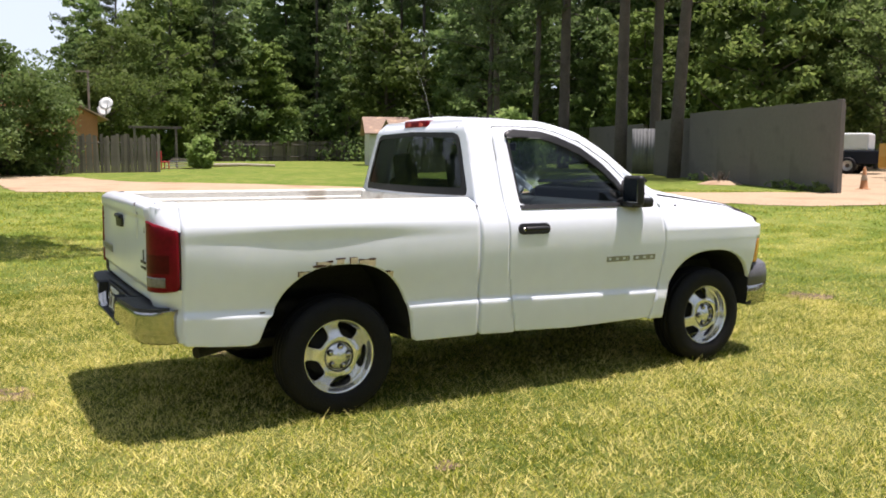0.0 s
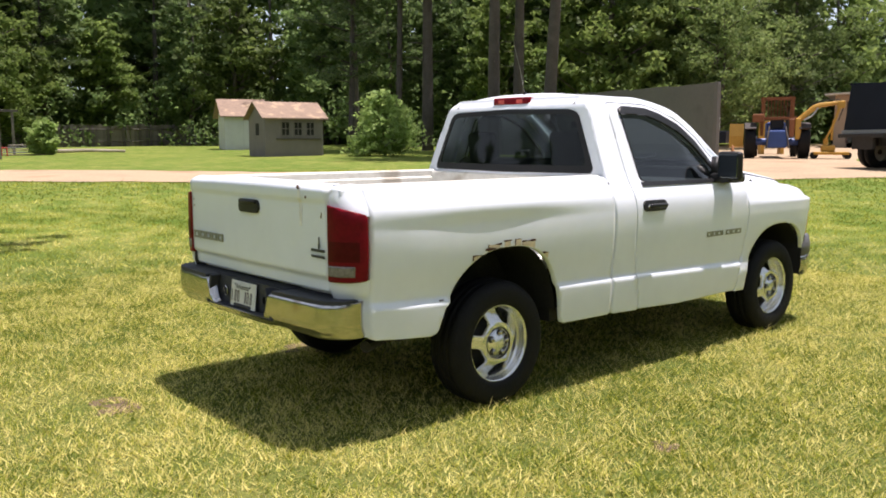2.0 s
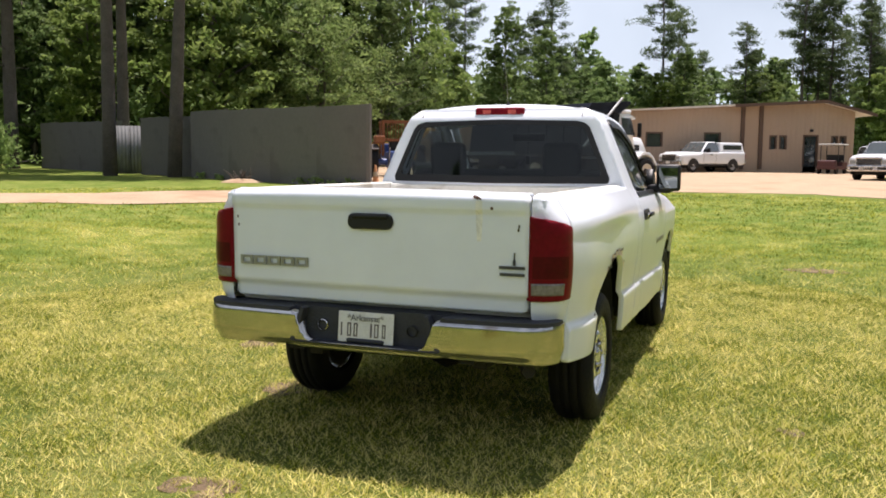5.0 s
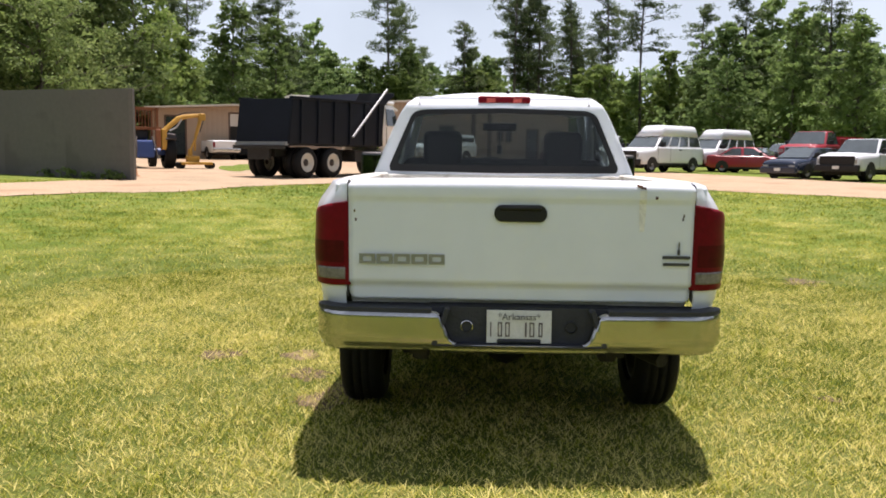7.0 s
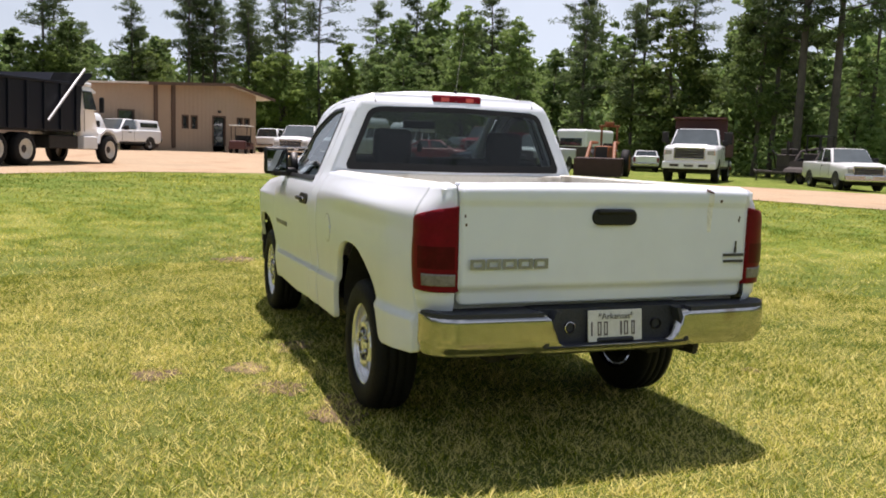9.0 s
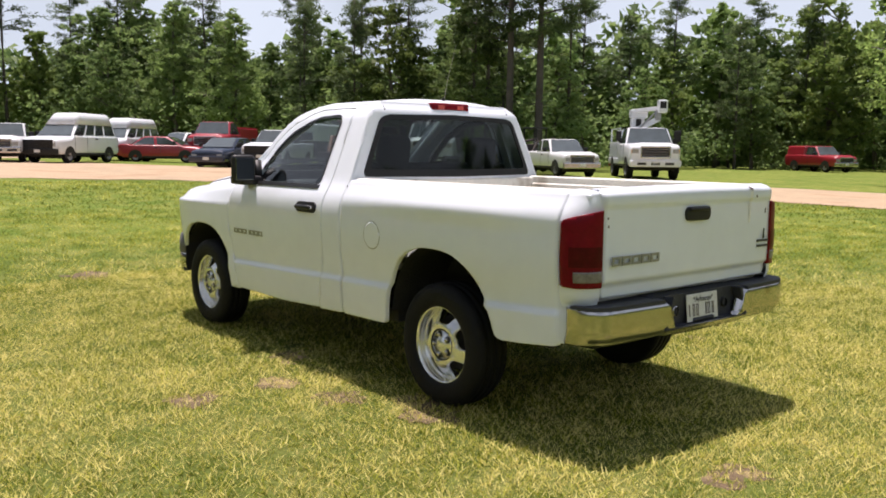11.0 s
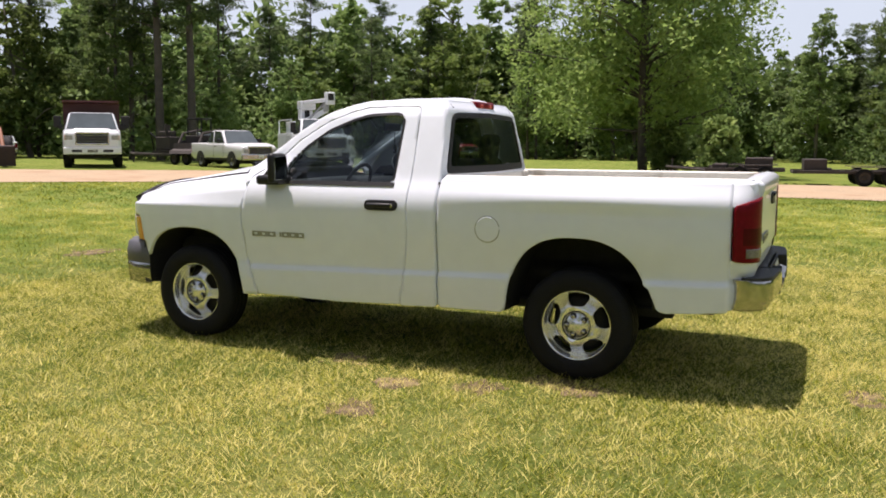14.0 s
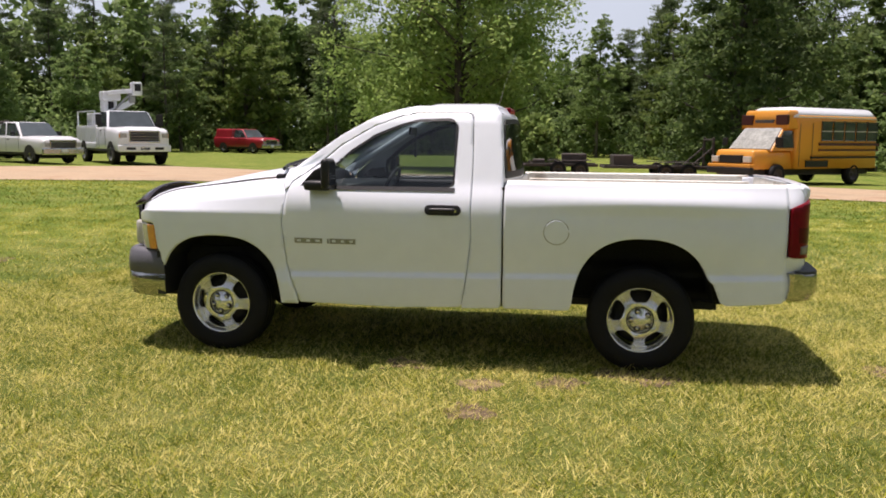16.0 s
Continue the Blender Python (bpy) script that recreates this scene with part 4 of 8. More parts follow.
    part("dashboard", join(box(-0.80, 2.10, 0.80, 0.80, 2.60, 1.24, 0.06, 3), box(-0.70, 2.02, 1.10, -0.12, 2.2, 1.27, 0.05, 3)), DASH, truck, "dark plastic dashboard", True)
    part("steering_wheel", move(join(lathe([(0.185 + 0.014 * math.cos(a), 0.014 * math.sin(a)) for a in np.linspace(0, math.tau, 9)], 28), box(-0.02, -0.18, -0.02, 0.01, 0.18, 0.02, 0.008), box(-0.03, -0.06, -0.06, 0.0, 0.06, 0.06, 0.02)),
                                         Matrix.Translation((-0.40, 1.90, 1.20)) @ Matrix.Rotation(radians(90), 4, "Z") @ Matrix.Rotation(radians(-25), 4, "Y")), BLACK, truck, "black steering wheel", True)
    part("rear_view_mirror", box(-0.13, 1.78, 1.63, 0.13, 1.80, 1.69, 0.012), BLACK, truck)
    part("mirror_charm", join(tube((0, 1.77, 1.48), (0, 1.77, 1.63), 0.004), box(-0.02, 1.76, 1.45, 0.02, 1.78, 1.52, 0.01)), BLACK, truck, "dark charm hanging from the mirror")
    part("headliner", box(-0.58, 1.05, 1.78, 0.58, 1.70, 1.80), HEADLIN, truck)
    part("cab_floor", box(-0.84, 0.99, 0.50, 0.84, 2.55, 0.56), DASH, truck)
    return truck


build_pickup()


# ---- ground and road ----
def grass_ground():
    m = bpy.data.materials.new("mown_grass_ground")
    m.use_nodes = True
    n, l = m.node_tree.nodes, m.node_tree.links
    b = n["Principled BSDF"]
    tc = n.new("ShaderNodeTexCoord")
    noises = []
    for sc, det in ((0.28, 4), (2.2, 5), (26.0, 4)):
        t = n.new("ShaderNodeTexNoise")
        t.inputs["Scale"].default_value, t.inputs["Detail"].default_value = sc, det
        l.new(tc.outputs["Object"], t.inputs["Vector"])
        noises.append(t)
    r1 = n.new("ShaderNodeValToRGB")
    r1.color_ramp.elements[0].position, r1.color_ramp.elements[0].color = 0.36, (0.098, 0.165, 0.022, 1)
    r1.color_ramp.elements[1].position, r1.color_ramp.elements[1].color = 0.66, (0.190, 0.232, 0.042, 1)
    l.new(noises[0].outputs["Fac"], r1.inputs[0])
    r2 = n.new("ShaderNodeValToRGB")
    r2.color_ramp.elements[0].position, r2.color_ramp.elements[0].color = 0.40, (0.100, 0.145, 0.024, 1)
    r2.color_ramp.elements[1].position, r2.color_ramp.elements[1].color = 0.70, (0.28, 0.26, 0.085, 1)
    l.new(noises[1].outputs["Fac"], r2.inputs[0])
    mx = n.new("ShaderNodeMixRGB")
    mx.inputs[0].default_value = 0.5
    l.new(r1.outputs[0], mx.inputs[1])
    l.new(r2.outputs[0], mx.inputs[2])
    mr = n.new("ShaderNodeMapRange")
    mr.inputs[1].default_value, mr.inputs[2].default_value, mr.inputs[3].default_value, mr.inputs[4].default_value = 0.3, 0.7, 0.6, 1.35
    l.new(noises[2].outputs["Fac"], mr.inputs[0])
    hs = n.new("ShaderNodeHueSaturation")
    l.new(mx.outputs[0], hs.inputs["Color"])
    l.new(mr.outputs[0], hs.inputs["Value"])
    # a brown tint, stronger towards the middle, puts shade into the gaps between blades
    away, bare, gap_shade = n.new("ShaderNodeVectorMath"), n.new("ShaderNodeMapRange"), n.new("ShaderNodeMixRGB")
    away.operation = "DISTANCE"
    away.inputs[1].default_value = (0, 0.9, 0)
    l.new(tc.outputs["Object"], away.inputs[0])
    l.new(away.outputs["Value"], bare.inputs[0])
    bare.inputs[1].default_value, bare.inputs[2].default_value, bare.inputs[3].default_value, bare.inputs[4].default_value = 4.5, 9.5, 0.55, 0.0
    gap_shade.inputs[2].default_value = (0.088, 0.090, 0.026, 1)
    l.new(bare.outputs[0], gap_shade.inputs[0])
    l.new(hs.outputs[0], gap_shade.inputs[1])
    l.new(gap_shade.outputs[0], b.inputs["Base Color"])
    b.inputs["Roughness"].default_value = 0.95
    b.inputs["Specular IOR Level"].default_value = 0.1
    bp = n.new("ShaderNodeBump")
    bp.inputs["Strength"].default_value, bp.inputs["Distance"].default_value = 0.8, 0.05
    l.new(noises[2].outputs["Fac"], bp.inputs["Height"])
    l.new(bp.outputs[0], b.inputs["Normal"])
    return m


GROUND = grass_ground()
DIRT = mat("sandy_dirt", (0.372, 0.276, 0.176), 0.95, vary=0.32, scale=0.5, fine=14, bump=0.5, dark=(0.30, 0.196, 0.116), wear=0.5, wear_soft=0.2)


ROAD_NEAR = [(-60, -6), (-34, -3), (-21.3, -0.7), (-19.4, 1.6), (-16.6, 4.1), (-12, 9.2), (-9.7, 11.6), (-8, 13.4), (-6.4, 15.7), (-5.4, 18.4), (-2.6, 21.1), (0, 22.6), (3, 23.3), (5.8, 22.0), (8.5, 19.7), (11.2, 18.0), (13.6, 15.7), (15.4, 13.1),
        (17.2, 8.5), (17.4, 2.6), (18.0, -2.0), (17.3, -6.4), (16, -14), (15, -40)]
ROAD_FAR = [(24, -40), (24.5, -14), (25.5, -9), (28, -5), (28.9, -1.8), (28, 4.5), (27.5, 13.5), (28, 19.5), (23, 23), (19, 26), (16.5, 29.5), (15, 33.5), (12.5, 38), (8.5, 42), (6.5, 47), (13, 56), (12, 64), (8, 70), (-24, 60), (-30, 48), (-26, 38), (-17, 28), (-10.7, 18.9), (-12.8, 16), (-14.6, 12.5),
       (-22.5, 6.8), (-27, 3.2), (-34, 1.2), (-60, -1)]
ROAD_LINE = poly_sdf(ROAD_NEAR + ROAD_FAR)


def road_wobble(x, y):
    """The uneven line of the road's edge."""
    return 0.72 * noise.noise((x * 0.35, y * 0.35, 2)) + 0.28 * noise.noise((x * 1.6, y * 1.6, 5)) - 0.25


def build_ground():
    rad = np.concatenate([np.linspace(0, 30, 61), np.geomspace(32, 1500, 40)])
    az = np.linspace(0, math.tau, 145)[:-1]
    verts, faces = [(0, 1.3, 0)], []
    for r in rad[1:]:
        for a in az:
            x, y = r * math.sin(a), 1.3 + r * math.cos(a)
            verts.append((x, y, float(ground_z(x, y)) + 0.012 * noise.noise((x * 0.7, y * 0.7, 0)) * min(1, r / 3)))
    n = len(az)
    faces += [(0, 1 + (k + 1) % n, 1 + k) for k in range(n)]
    for i in range(len(rad) - 2):
        for k in range(n):
            a, b = 1 + i * n + k, 1 + i * n + (k + 1) % n
            faces.append((a, b, b + n, a + n))
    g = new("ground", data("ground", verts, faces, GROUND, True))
    tagged(g, "sunlit patchy mown grass field", "grass field", kind="structure")
    outline = ROAD_LINE

    def keep(u, v):
        q = np.zeros(u.shape)
        for idx in np.ndindex(u.shape):
            q[idx] = road_wobble(u[idx], v[idx])
        return outline(u, v) + q

    road = skin(steps(-60, 40, 0.62), steps(-40, 70, 0.62), lambda x, y: (x, y, float(ground_z(x, y)) + 0.016), keep)
    tagged(new("dirt_road", data("dirt_road", *road, DIRT, True)), "pale orange dirt road widening into a yard", "dirt road", kind="structure")


build_ground()


# ---- trees ----
def leaf_mat(name, color, tip, rand=0.35):
    m = bpy.data.materials.new(name)
    m.use_nodes = True
    n, l = m.node_tree.nodes, m.node_tree.links
    b = n["Principled BSDF"]
    geo, info = n.new("ShaderNodeNewGeometry"), n.new("ShaderNodeObjectInfo")
    mx = n.new("ShaderNodeMixRGB")
    mx.inputs[1].default_value, mx.inputs[2].default_value = (*color, 1), (*tip, 1)
    l.new(geo.outputs["Random Per Island"], mx.inputs[0])
    mr = n.new("ShaderNodeMapRange")
    mr.inputs[3].default_value, mr.inputs[4].default_value = 1 - rand, 1 + rand
    l.new(info.outputs["Random"], mr.inputs[0])
    hs = n.new("ShaderNodeHueSaturation")
    l.new(mx.outputs[0], hs.inputs["Color"])
    l.new(mr.outputs[0], hs.inputs["Value"])
    l.new(hs.outputs[0], b.inputs["Base Color"])
    b.inputs["Roughness"].default_value = 0.6
    b.inputs["Specular IOR Level"].default_value = 0.25
    tr, mix = n.new("ShaderNodeBsdfTranslucent"), n.new("ShaderNodeMixShader")
    l.new(hs.outputs[0], tr.inputs[0])
    mix.inputs[0].default_value = 0.55
    l.new(b.outputs[0], mix.inputs[1])
    l.new(tr.outputs[0], mix.inputs[2])
    l.new(mix.outputs[0], n["Material Output"].inputs[0])
    return m


LEAF = leaf_mat("leaves_mid_green", (0.102, 0.168, 0.057), (0.228, 0.308, 0.104))
LEAF2 = leaf_mat("leaves_light_green", (0.102, 0.160, 0.037), (0.212, 0.272, 0.076))
LEAF3 = leaf_mat("leaves_fresh_green", (0.112, 0.177, 0.051), (0.228, 0.303, 0.098))
LEAF4 = leaf_mat("leaves_pale_green", (0.185, 0.275, 0.078), (0.340, 0.430, 0.145))
NEEDLE = leaf_mat("pine_needles", (0.062, 0.098, 0.040), (0.140, 0.180, 0.072), 0.25)
LEAF5 = leaf_mat("leaves_shade_tree", (0.148, 0.232, 0.060), (0.295, 0.385, 0.118))
BARK = mat("pine_bark", (0.082, 0.070, 0.060), 0.95, vary=0.4, scale=3, fine=22, bump=0.8)
BARK2 = mat("grey_bark", (0.12, 0.105, 0.085), 0.95, vary=0.4, scale=3, fine=22, bump=0.8)


def leaves(centres, radii, counts, size, rng, flat=0.6, long=1.6, droop=0.0):
    """Many small folded leaves in soft clumps, as arrays."""
    c = np.repeat(np.asarray(centres, float), counts, 0)
    r = np.repeat(np.asarray(radii, float), counts)
    n = len(c)
    d = rng.normal(size=(n, 3))
    d /= np.linalg.norm(d, axis=1, keepdims=True)
    d *= (rng.random(n) ** 0.45)[:, None]
    d[:, 2] *= flat
    p = c + d * r[:, None]
    up = rng.normal(size=(n, 3)) * 0.75 + [0, 0, 0.7]
    up /= np.linalg.norm(up, axis=1, keepdims=True)
    a = np.cross(up, rng.normal(size=(n, 3)))
    a /= np.linalg.norm(a, axis=1, keepdims=True)
    a[:, 2] -= droop
    b = np.cross(up, a)
    s = size * (0.6 + 0.8 * rng.random(n))[:, None]
    v = np.stack([p - a * s * long / 2 - b * s * 0.5, p - a * s * long / 2 + b * s * 0.5, p + a * s * long / 2 + up * s * 0.15], 1).reshape(-1, 3)
    return v


def leaf_mesh(name, v, material):
    me = bpy.data.meshes.new(name)
    n = len(v) // 3
    me.vertices.add(len(v))
    me.vertices.foreach_set("co", np.ascontiguousarray(v, np.float32).ravel())
    me.loops.add(3 * n)
    me.loops.foreach_set("vertex_index", np.arange(3 * n, dtype=np.int32))
    me.polygons.add(n)
    me.polygons.foreach_set("loop_start", np.arange(0, 3 * n, 3, dtype=np.int32))
    me.update(calc_edges=True)
    me.materials.append(material)
    return me


def limb(rng, a, b, ra, rb, bend=0.15, n=4, sides=3):
    a, b = np.array(a, float), np.array(b, float)
    w = rng.normal(size=3) * bend * np.linalg.norm(b - a)
    w[2] = abs(w[2]) * 0.4
    pts = [tuple(a + (b - a) * t + w * math.sin(t * math.pi)) for t in np.linspace(0, 1, n)]
    return pipe(pts, ra, sides, rb)


def broadleaf(name, seed, height, width, base, material, leaf=0.145, clumps=225, per=42, bark=BARK2, r0=0.2, label="leafy broadleaf tree at the edge of the woods", taper=0.75, flat=0.42, puff=1.0):
    """A tree whose boughs carry flattened sprays of leaves, widest low down and ragged towards its top."""
    rng = np.random.default_rng(seed)
    tree = thing(name, pose(0, 0, 0), label, "tree", "trees of the woods")
    sway = rng.normal(size=2) * 0.03 * height
    wood = [limb(rng, (0, 0, -0.3), (sway[0], sway[1], height * 0.88), r0, r0 * 0.15, 0.02, 8, 7)]
    cs, rs = [], []
    tiers = int(7 + height * 0.9)
    boughs = []
    for k in range(tiers):
        t = (k + 0.6 * rng.random()) / tiers
        reach = width / 2 * (min(1, 0.55 + 2.2 * t) * (1 - t ** 3.2 * taper)) * (0.62 + 0.55 * rng.random())
        for b in range(4):
            a = k * 2.1 + b * math.tau / 4 + rng.normal() * 0.35
            boughs.append((t, a, reach * (0.5 + 0.65 * rng.random())))
    weight = np.array([q[2] ** 1.3 for q in boughs])
    weight /= weight.sum()
    for n, k in enumerate(rng.choice(len(boughs), clumps, p=weight)):
        t, a, reach = boughs[k]
        f = 0.35 + 0.65 * rng.random() ** 0.6
        side = rng.normal() * 0.16 * reach
        z = base + (height - base) * t + 0.22 * reach * f * rng.normal() + rng.normal() * 0.25
        c = (sway[0] * t + reach * f * math.cos(a) - side * math.sin(a), sway[1] * t + reach * f * math.sin(a) + side * math.cos(a), max(base * 0.8, min(z, height)))
        cs.append(c)
        rs.append(puff * (0.052 * width + 0.20) * (0.6 + 0.7 * rng.random()) * (1.15 - 0.45 * t))
        if n % 11 == 0:
            z0 = max(base * 0.7, c[2] - 0.35 * reach * f - 0.4)
            wood.append(limb(rng, (0, 0, min(z0, height * 0.85)), c, r0 * 0.30, 0.02))
    part("trunk", join(*wood), bark, tree, "", True)
    core = [boughs[k] for k in rng.choice(len(boughs), 46, p=weight)]
    inner = [(sway[0] * t + 0.42 * q * math.cos(a), sway[1] * t + 0.42 * q * math.sin(a), max(base, min(height * 0.94, base + (height - base) * t))) for t, a, q in core]
    mass = leaves(inner, [0.34 * q + 0.25 for _, _, q in core], 18, leaf * 2.3, rng, 0.8, 1.3)
    part("crown", leaf_mesh("crown", np.concatenate([leaves(cs, rs, per, leaf, rng, flat), mass]), material), None, tree)
    return tree


def pine(name, seed, height, material, bare=0.5, r0=0.2, clumps=46, per=37, spread=2.8, leaf=0.085, lean=0.0):
    """A tall pine: a bare stem, level ragged branches, flat tufts of needles with gaps between."""
    rng = np.random.default_rng(seed)
    tree = thing(name, pose(0, 0, 0), "tall pine with a long bare trunk and ragged crown", "pine tree", "tall pines")
    top = (lean * height, 0, height)
    wood = [limb(rng, (0, 0, -0.3), top, r0, r0 * 0.18, 0.008, 9, 8)]
    cs, rs = [], []
    for k in range(clumps):
        t = (k + rng.random()) / clumps
        z = height * (bare + (0.99 - bare) * t)
        reach = spread * (1 - 0.85 * t ** 2.2) * (0.35 + 0.75 * rng.random()) * min(1, 0.5 + 2.5 * t) + 0.25
        a = rng.random() * math.tau
        e = (lean * z + reach * math.cos(a), reach * math.sin(a), z + (0.05 + 0.3 * t) * reach)
        wood.append(limb(rng, (lean * z, 0, z - 0.1 * reach), e, 0.045, 0.012, 0.08, 4))
        for f in (0.45, 0.75, 1.0):
            cs.append((lean * z + (e[0] - lean * z) * f + 0.2 * rng.normal(), e[1] * f + 0.2 * rng.normal(), z + (e[2] - z) * f + 0.12 * rng.normal()))
            rs.append((0.42 + 0.40 * rng.random()) * (0.75 + 0.35 * f))
    for k in range(6):
        z = height * bare * (0.5 + 0.5 * rng.random())
        a = rng.random() * math.tau
        wood.append(limb(rng, (lean * z, 0, z), (lean * z + 0.9 * math.cos(a), 0.9 * math.sin(a), z + 0.1), 0.025, 0.008, 0.1, 3))
    part("trunk", join(*wood), BARK, tree, "", True)
    part("crown", leaf_mesh("crown", leaves(cs, rs, per, leaf, rng, 0.42, 5.0), material), None, tree)
    return tree


def at_ground(x, y, turn=0.0, scale=1.0, dz=0.0, tall=1.0):
    return Matrix.Translation((x, y, float(ground_z(x, y)) + dz)) @ Matrix.Rotation(radians(turn), 4, "Z") @ Matrix.Diagonal((scale, scale, scale * tall, 1))


EDGE = [(-180, 60), (-150, 58), (-120, 52), (-97, 52), (-88, 58), (-80, 66), (-72, 72), (-67, 68), (-60, 60), (-50, 54), (-44, 46), (-36, 46), (-29, 52), (-23, 60), (-17, 74), (-8, 84), (0, 88), (8, 82), (15, 74), (24, 67), (32, 60), (40, 54), (47, 52), (53, 60), (58, 72),
        (66, 82), (74, 80), (82, 84), (90, 86), (97, 82), (104, 72), (112, 58), (118, 50), (130, 50), (150, 58), (180, 60)]


def woods_edge(az):
    return curve_at(az, EDGE)


GROWTH = [(-112, 1.0), (-92, 0.8), (-86, 1.0), (-80, 1.4), (-74, 1.5), (-60, 1.48), (-48, 1.25), (-42, 1.05), (-32, 1.05), (-24, 1.0), (-16, 0.95), (-11, 1.02), (0, 1.05), (26, 1.02), (38, 0.92), (46, 0.95), (52, 1.05), (58, 1.18), (68, 1.20), (78, 1.22), (84, 1.10), (89, 0.95), (93, 1.0), (97, 1.25), (112, 1.2), (124, 1.2)]


DEEP = [(-83, 10.0), (-79, 12.6), (-46, 12.6), (-42, 10.0), (44, 10.0), (52, 11.9), (86, 11.9), (90, 10.5)]


def woods_height(az):
    return curve_at(az, GROWTH)


def build_woods():
    kinds = [broadleaf("broadleaf_tree", 11, 12.5, 7.5, 2.0, LEAF), broadleaf("broadleaf_tree", 12, 14.0, 7.0, 3.0, LEAF3), broadleaf("broadleaf_tree", 13, 11.0, 8.0, 1.2, LEAF2, 0.16),
             broadleaf("broadleaf_tree", 14, 13.0, 6.5, 1.5, LEAF), broadleaf("broadleaf_tree", 15, 9.0, 6.0, 0.8, LEAF2)]
    back = [broadleaf("broadleaf_tree", 16, 15.5, 7.5, 3.5, LEAF, 0.21, 160, 30), broadleaf("broadleaf_tree", 17, 14.5, 6.5, 3.0, LEAF3, 0.21, 160, 30), broadleaf("broadleaf_tree", 18, 13.0, 7.0, 3.0, LEAF2, 0.21, 150, 30)]
    pines = [pine("pine_tree", 21, 19, NEEDLE, 0.42), pine("pine_tree", 22, 21, NEEDLE, 0.55, spread=3.2), pine("pine_tree", 23, 17, NEEDLE, 0.32, spread=2.4), pine("pine_tree", 24, 18, NEEDLE, 0.22, spread=3.0, clumps=56), pine("pine_tree", 25, 20, NEEDLE, 0.34, 0.25, 54, spread=4.2), pine("pine_tree", 26, 20, NEEDLE, 0.40, 0.25, 54, spread=4.0, lean=0.075)]
    rng = random.Random(5)
    used = set()

    def put(src, m):
        if src.name in used:
            copy_thing(src, m)
        else:
            used.add(src.name)
            src.matrix_basis = m

    az = -112.0
    while az < 124:
        e = woods_edge(az)
        for depth, chance in ((0, 1), (5.0, 1), (9.5, 1), (14, 1)):
            if rng.random() > (0.45 if depth and -46 < az < -34 else chance):
                continue
            a = radians(az + rng.uniform(-2, 2))
            r = e + depth + rng.uniform(-1.5, 2.5)
            x, y = r * math.sin(a), 1.3 + r * math.cos(a)
            if -92 < az < -87:
                continue
            grow = woods_height(az)
            if rng.random() < (0.42 if depth else 0.24):
                put(rng.choice(pines[:4]), at_ground(x, y, rng.uniform(0, 360), rng.uniform(0.72, 1.0) * max(grow, 1.0) * (0.86 if 52 < az < 78 else 1.0), -0.1))
            else:
                s = rng.uniform(0.82, 1.08) * grow * (1.1 if depth > 10 else 1)
                put(rng.choice(back if depth else kinds), at_ground(x, y, rng.uniform(0, 360), s, -0.1, rng.uniform(0.9, 1.1)))
        az += degrees_step(e)
    # sparser trees round the unseen back of the field, added for reflections
    for k in range(26):
        a = radians(124 + k * 4.8)
        r = 56 + rng.uniform(-4, 8)
        put(rng.choice(back), at_ground(r * math.sin(a), r * math.cos(a), rng.uniform(0, 360), rng.uniform(0.9, 1.15), -0.1))
    # taller trees behind the grey wall
    tall = random.Random(77)
    for k in range(11):
        az = -48.5 + k * 2.0
        a, r = radians(az), woods_edge(az) + tall.uniform(4, 11)
        put(pines[k // 2 % 4] if k % 2 else back[k // 2 % 3], at_ground(r * math.sin(a), 1.3 + r * math.cos(a), tall.uniform(0, 360), tall.uniform(1.2, 1.42) * (1.0 if az < -31 else 0.9), -0.1))
    # pines standing by the grey wall
    for x, y, s, t, src in ((-23.2, 22.4, 1.0, 0, 4), (-28.4, 29.0, 0.95, 40, 4), (-20.4, 22.8, 1.0, 55, 5), (-33.5, 27.0, 1.05, 130, 4), (-35, 26, 1.0, 10, 0), (-37.5, 24.5, 1.05, 60, 3), (-42, 28, 1.1, 220, 0)):
        put(pines[src], at_ground(x, y, t, s * 1.15, -0.1))
    # tall pines that break the skyline: bearing, distance, kind, height
    for az, r, src, h in ((-14.4, 84, 3, 21.5), (-7.0, 86, 1, 22), (2.2, 84, 0, 21), (3.8, 86, 2, 21), (5.9, 84, 1, 17.5), (10.9, 82, 1, 21.5), (17.5, 80, 0, 18), (42.6, 54, 0, 19.5), (44.4, 51, 4, 21), (46.6, 51, 4, 20.5), (48.5, 55, 1, 19), (63.8, 82, 2, 17.5), (-20.5, 80, 1, 19.5), (-1.5, 88, 2, 17)):
        a = radians(az)
        put(pines[src], at_ground(r * math.sin(a), 1.3 + r * math.cos(a), az * 31 % 360, h / (19, 21, 17, 18, 20)[src], -0.1))
    # undergrowth along the edge, and the dark depth of the woods
    g = np.random.default_rng(8)
    cs, rs = [], []
    for a0 in np.arange(-112, 250, 0.55):
        az = a0 if a0 <= 180 else a0 - 360
        e = woods_edge(az)
        for _ in range(3):
            a, r = radians(az + g.uniform(-0.5, 0.5)), e + g.uniform(-1.5, 6)
            x, y = r * math.sin(a), 1.3 + r * math.cos(a)
            cs.append((x, y, float(ground_z(x, y)) + 0.3 + 4.7 * g.random() ** 1.5))
            rs.append(g.uniform(0.8, 1.6))
    tagged(new("undergrowth", leaf_mesh("undergrowth", leaves(cs, rs, 50, 0.24, g, 0.9), LEAF)), "dense green undergrowth along the woods", "undergrowth", kind="stuff")
    cs, rs = [], []
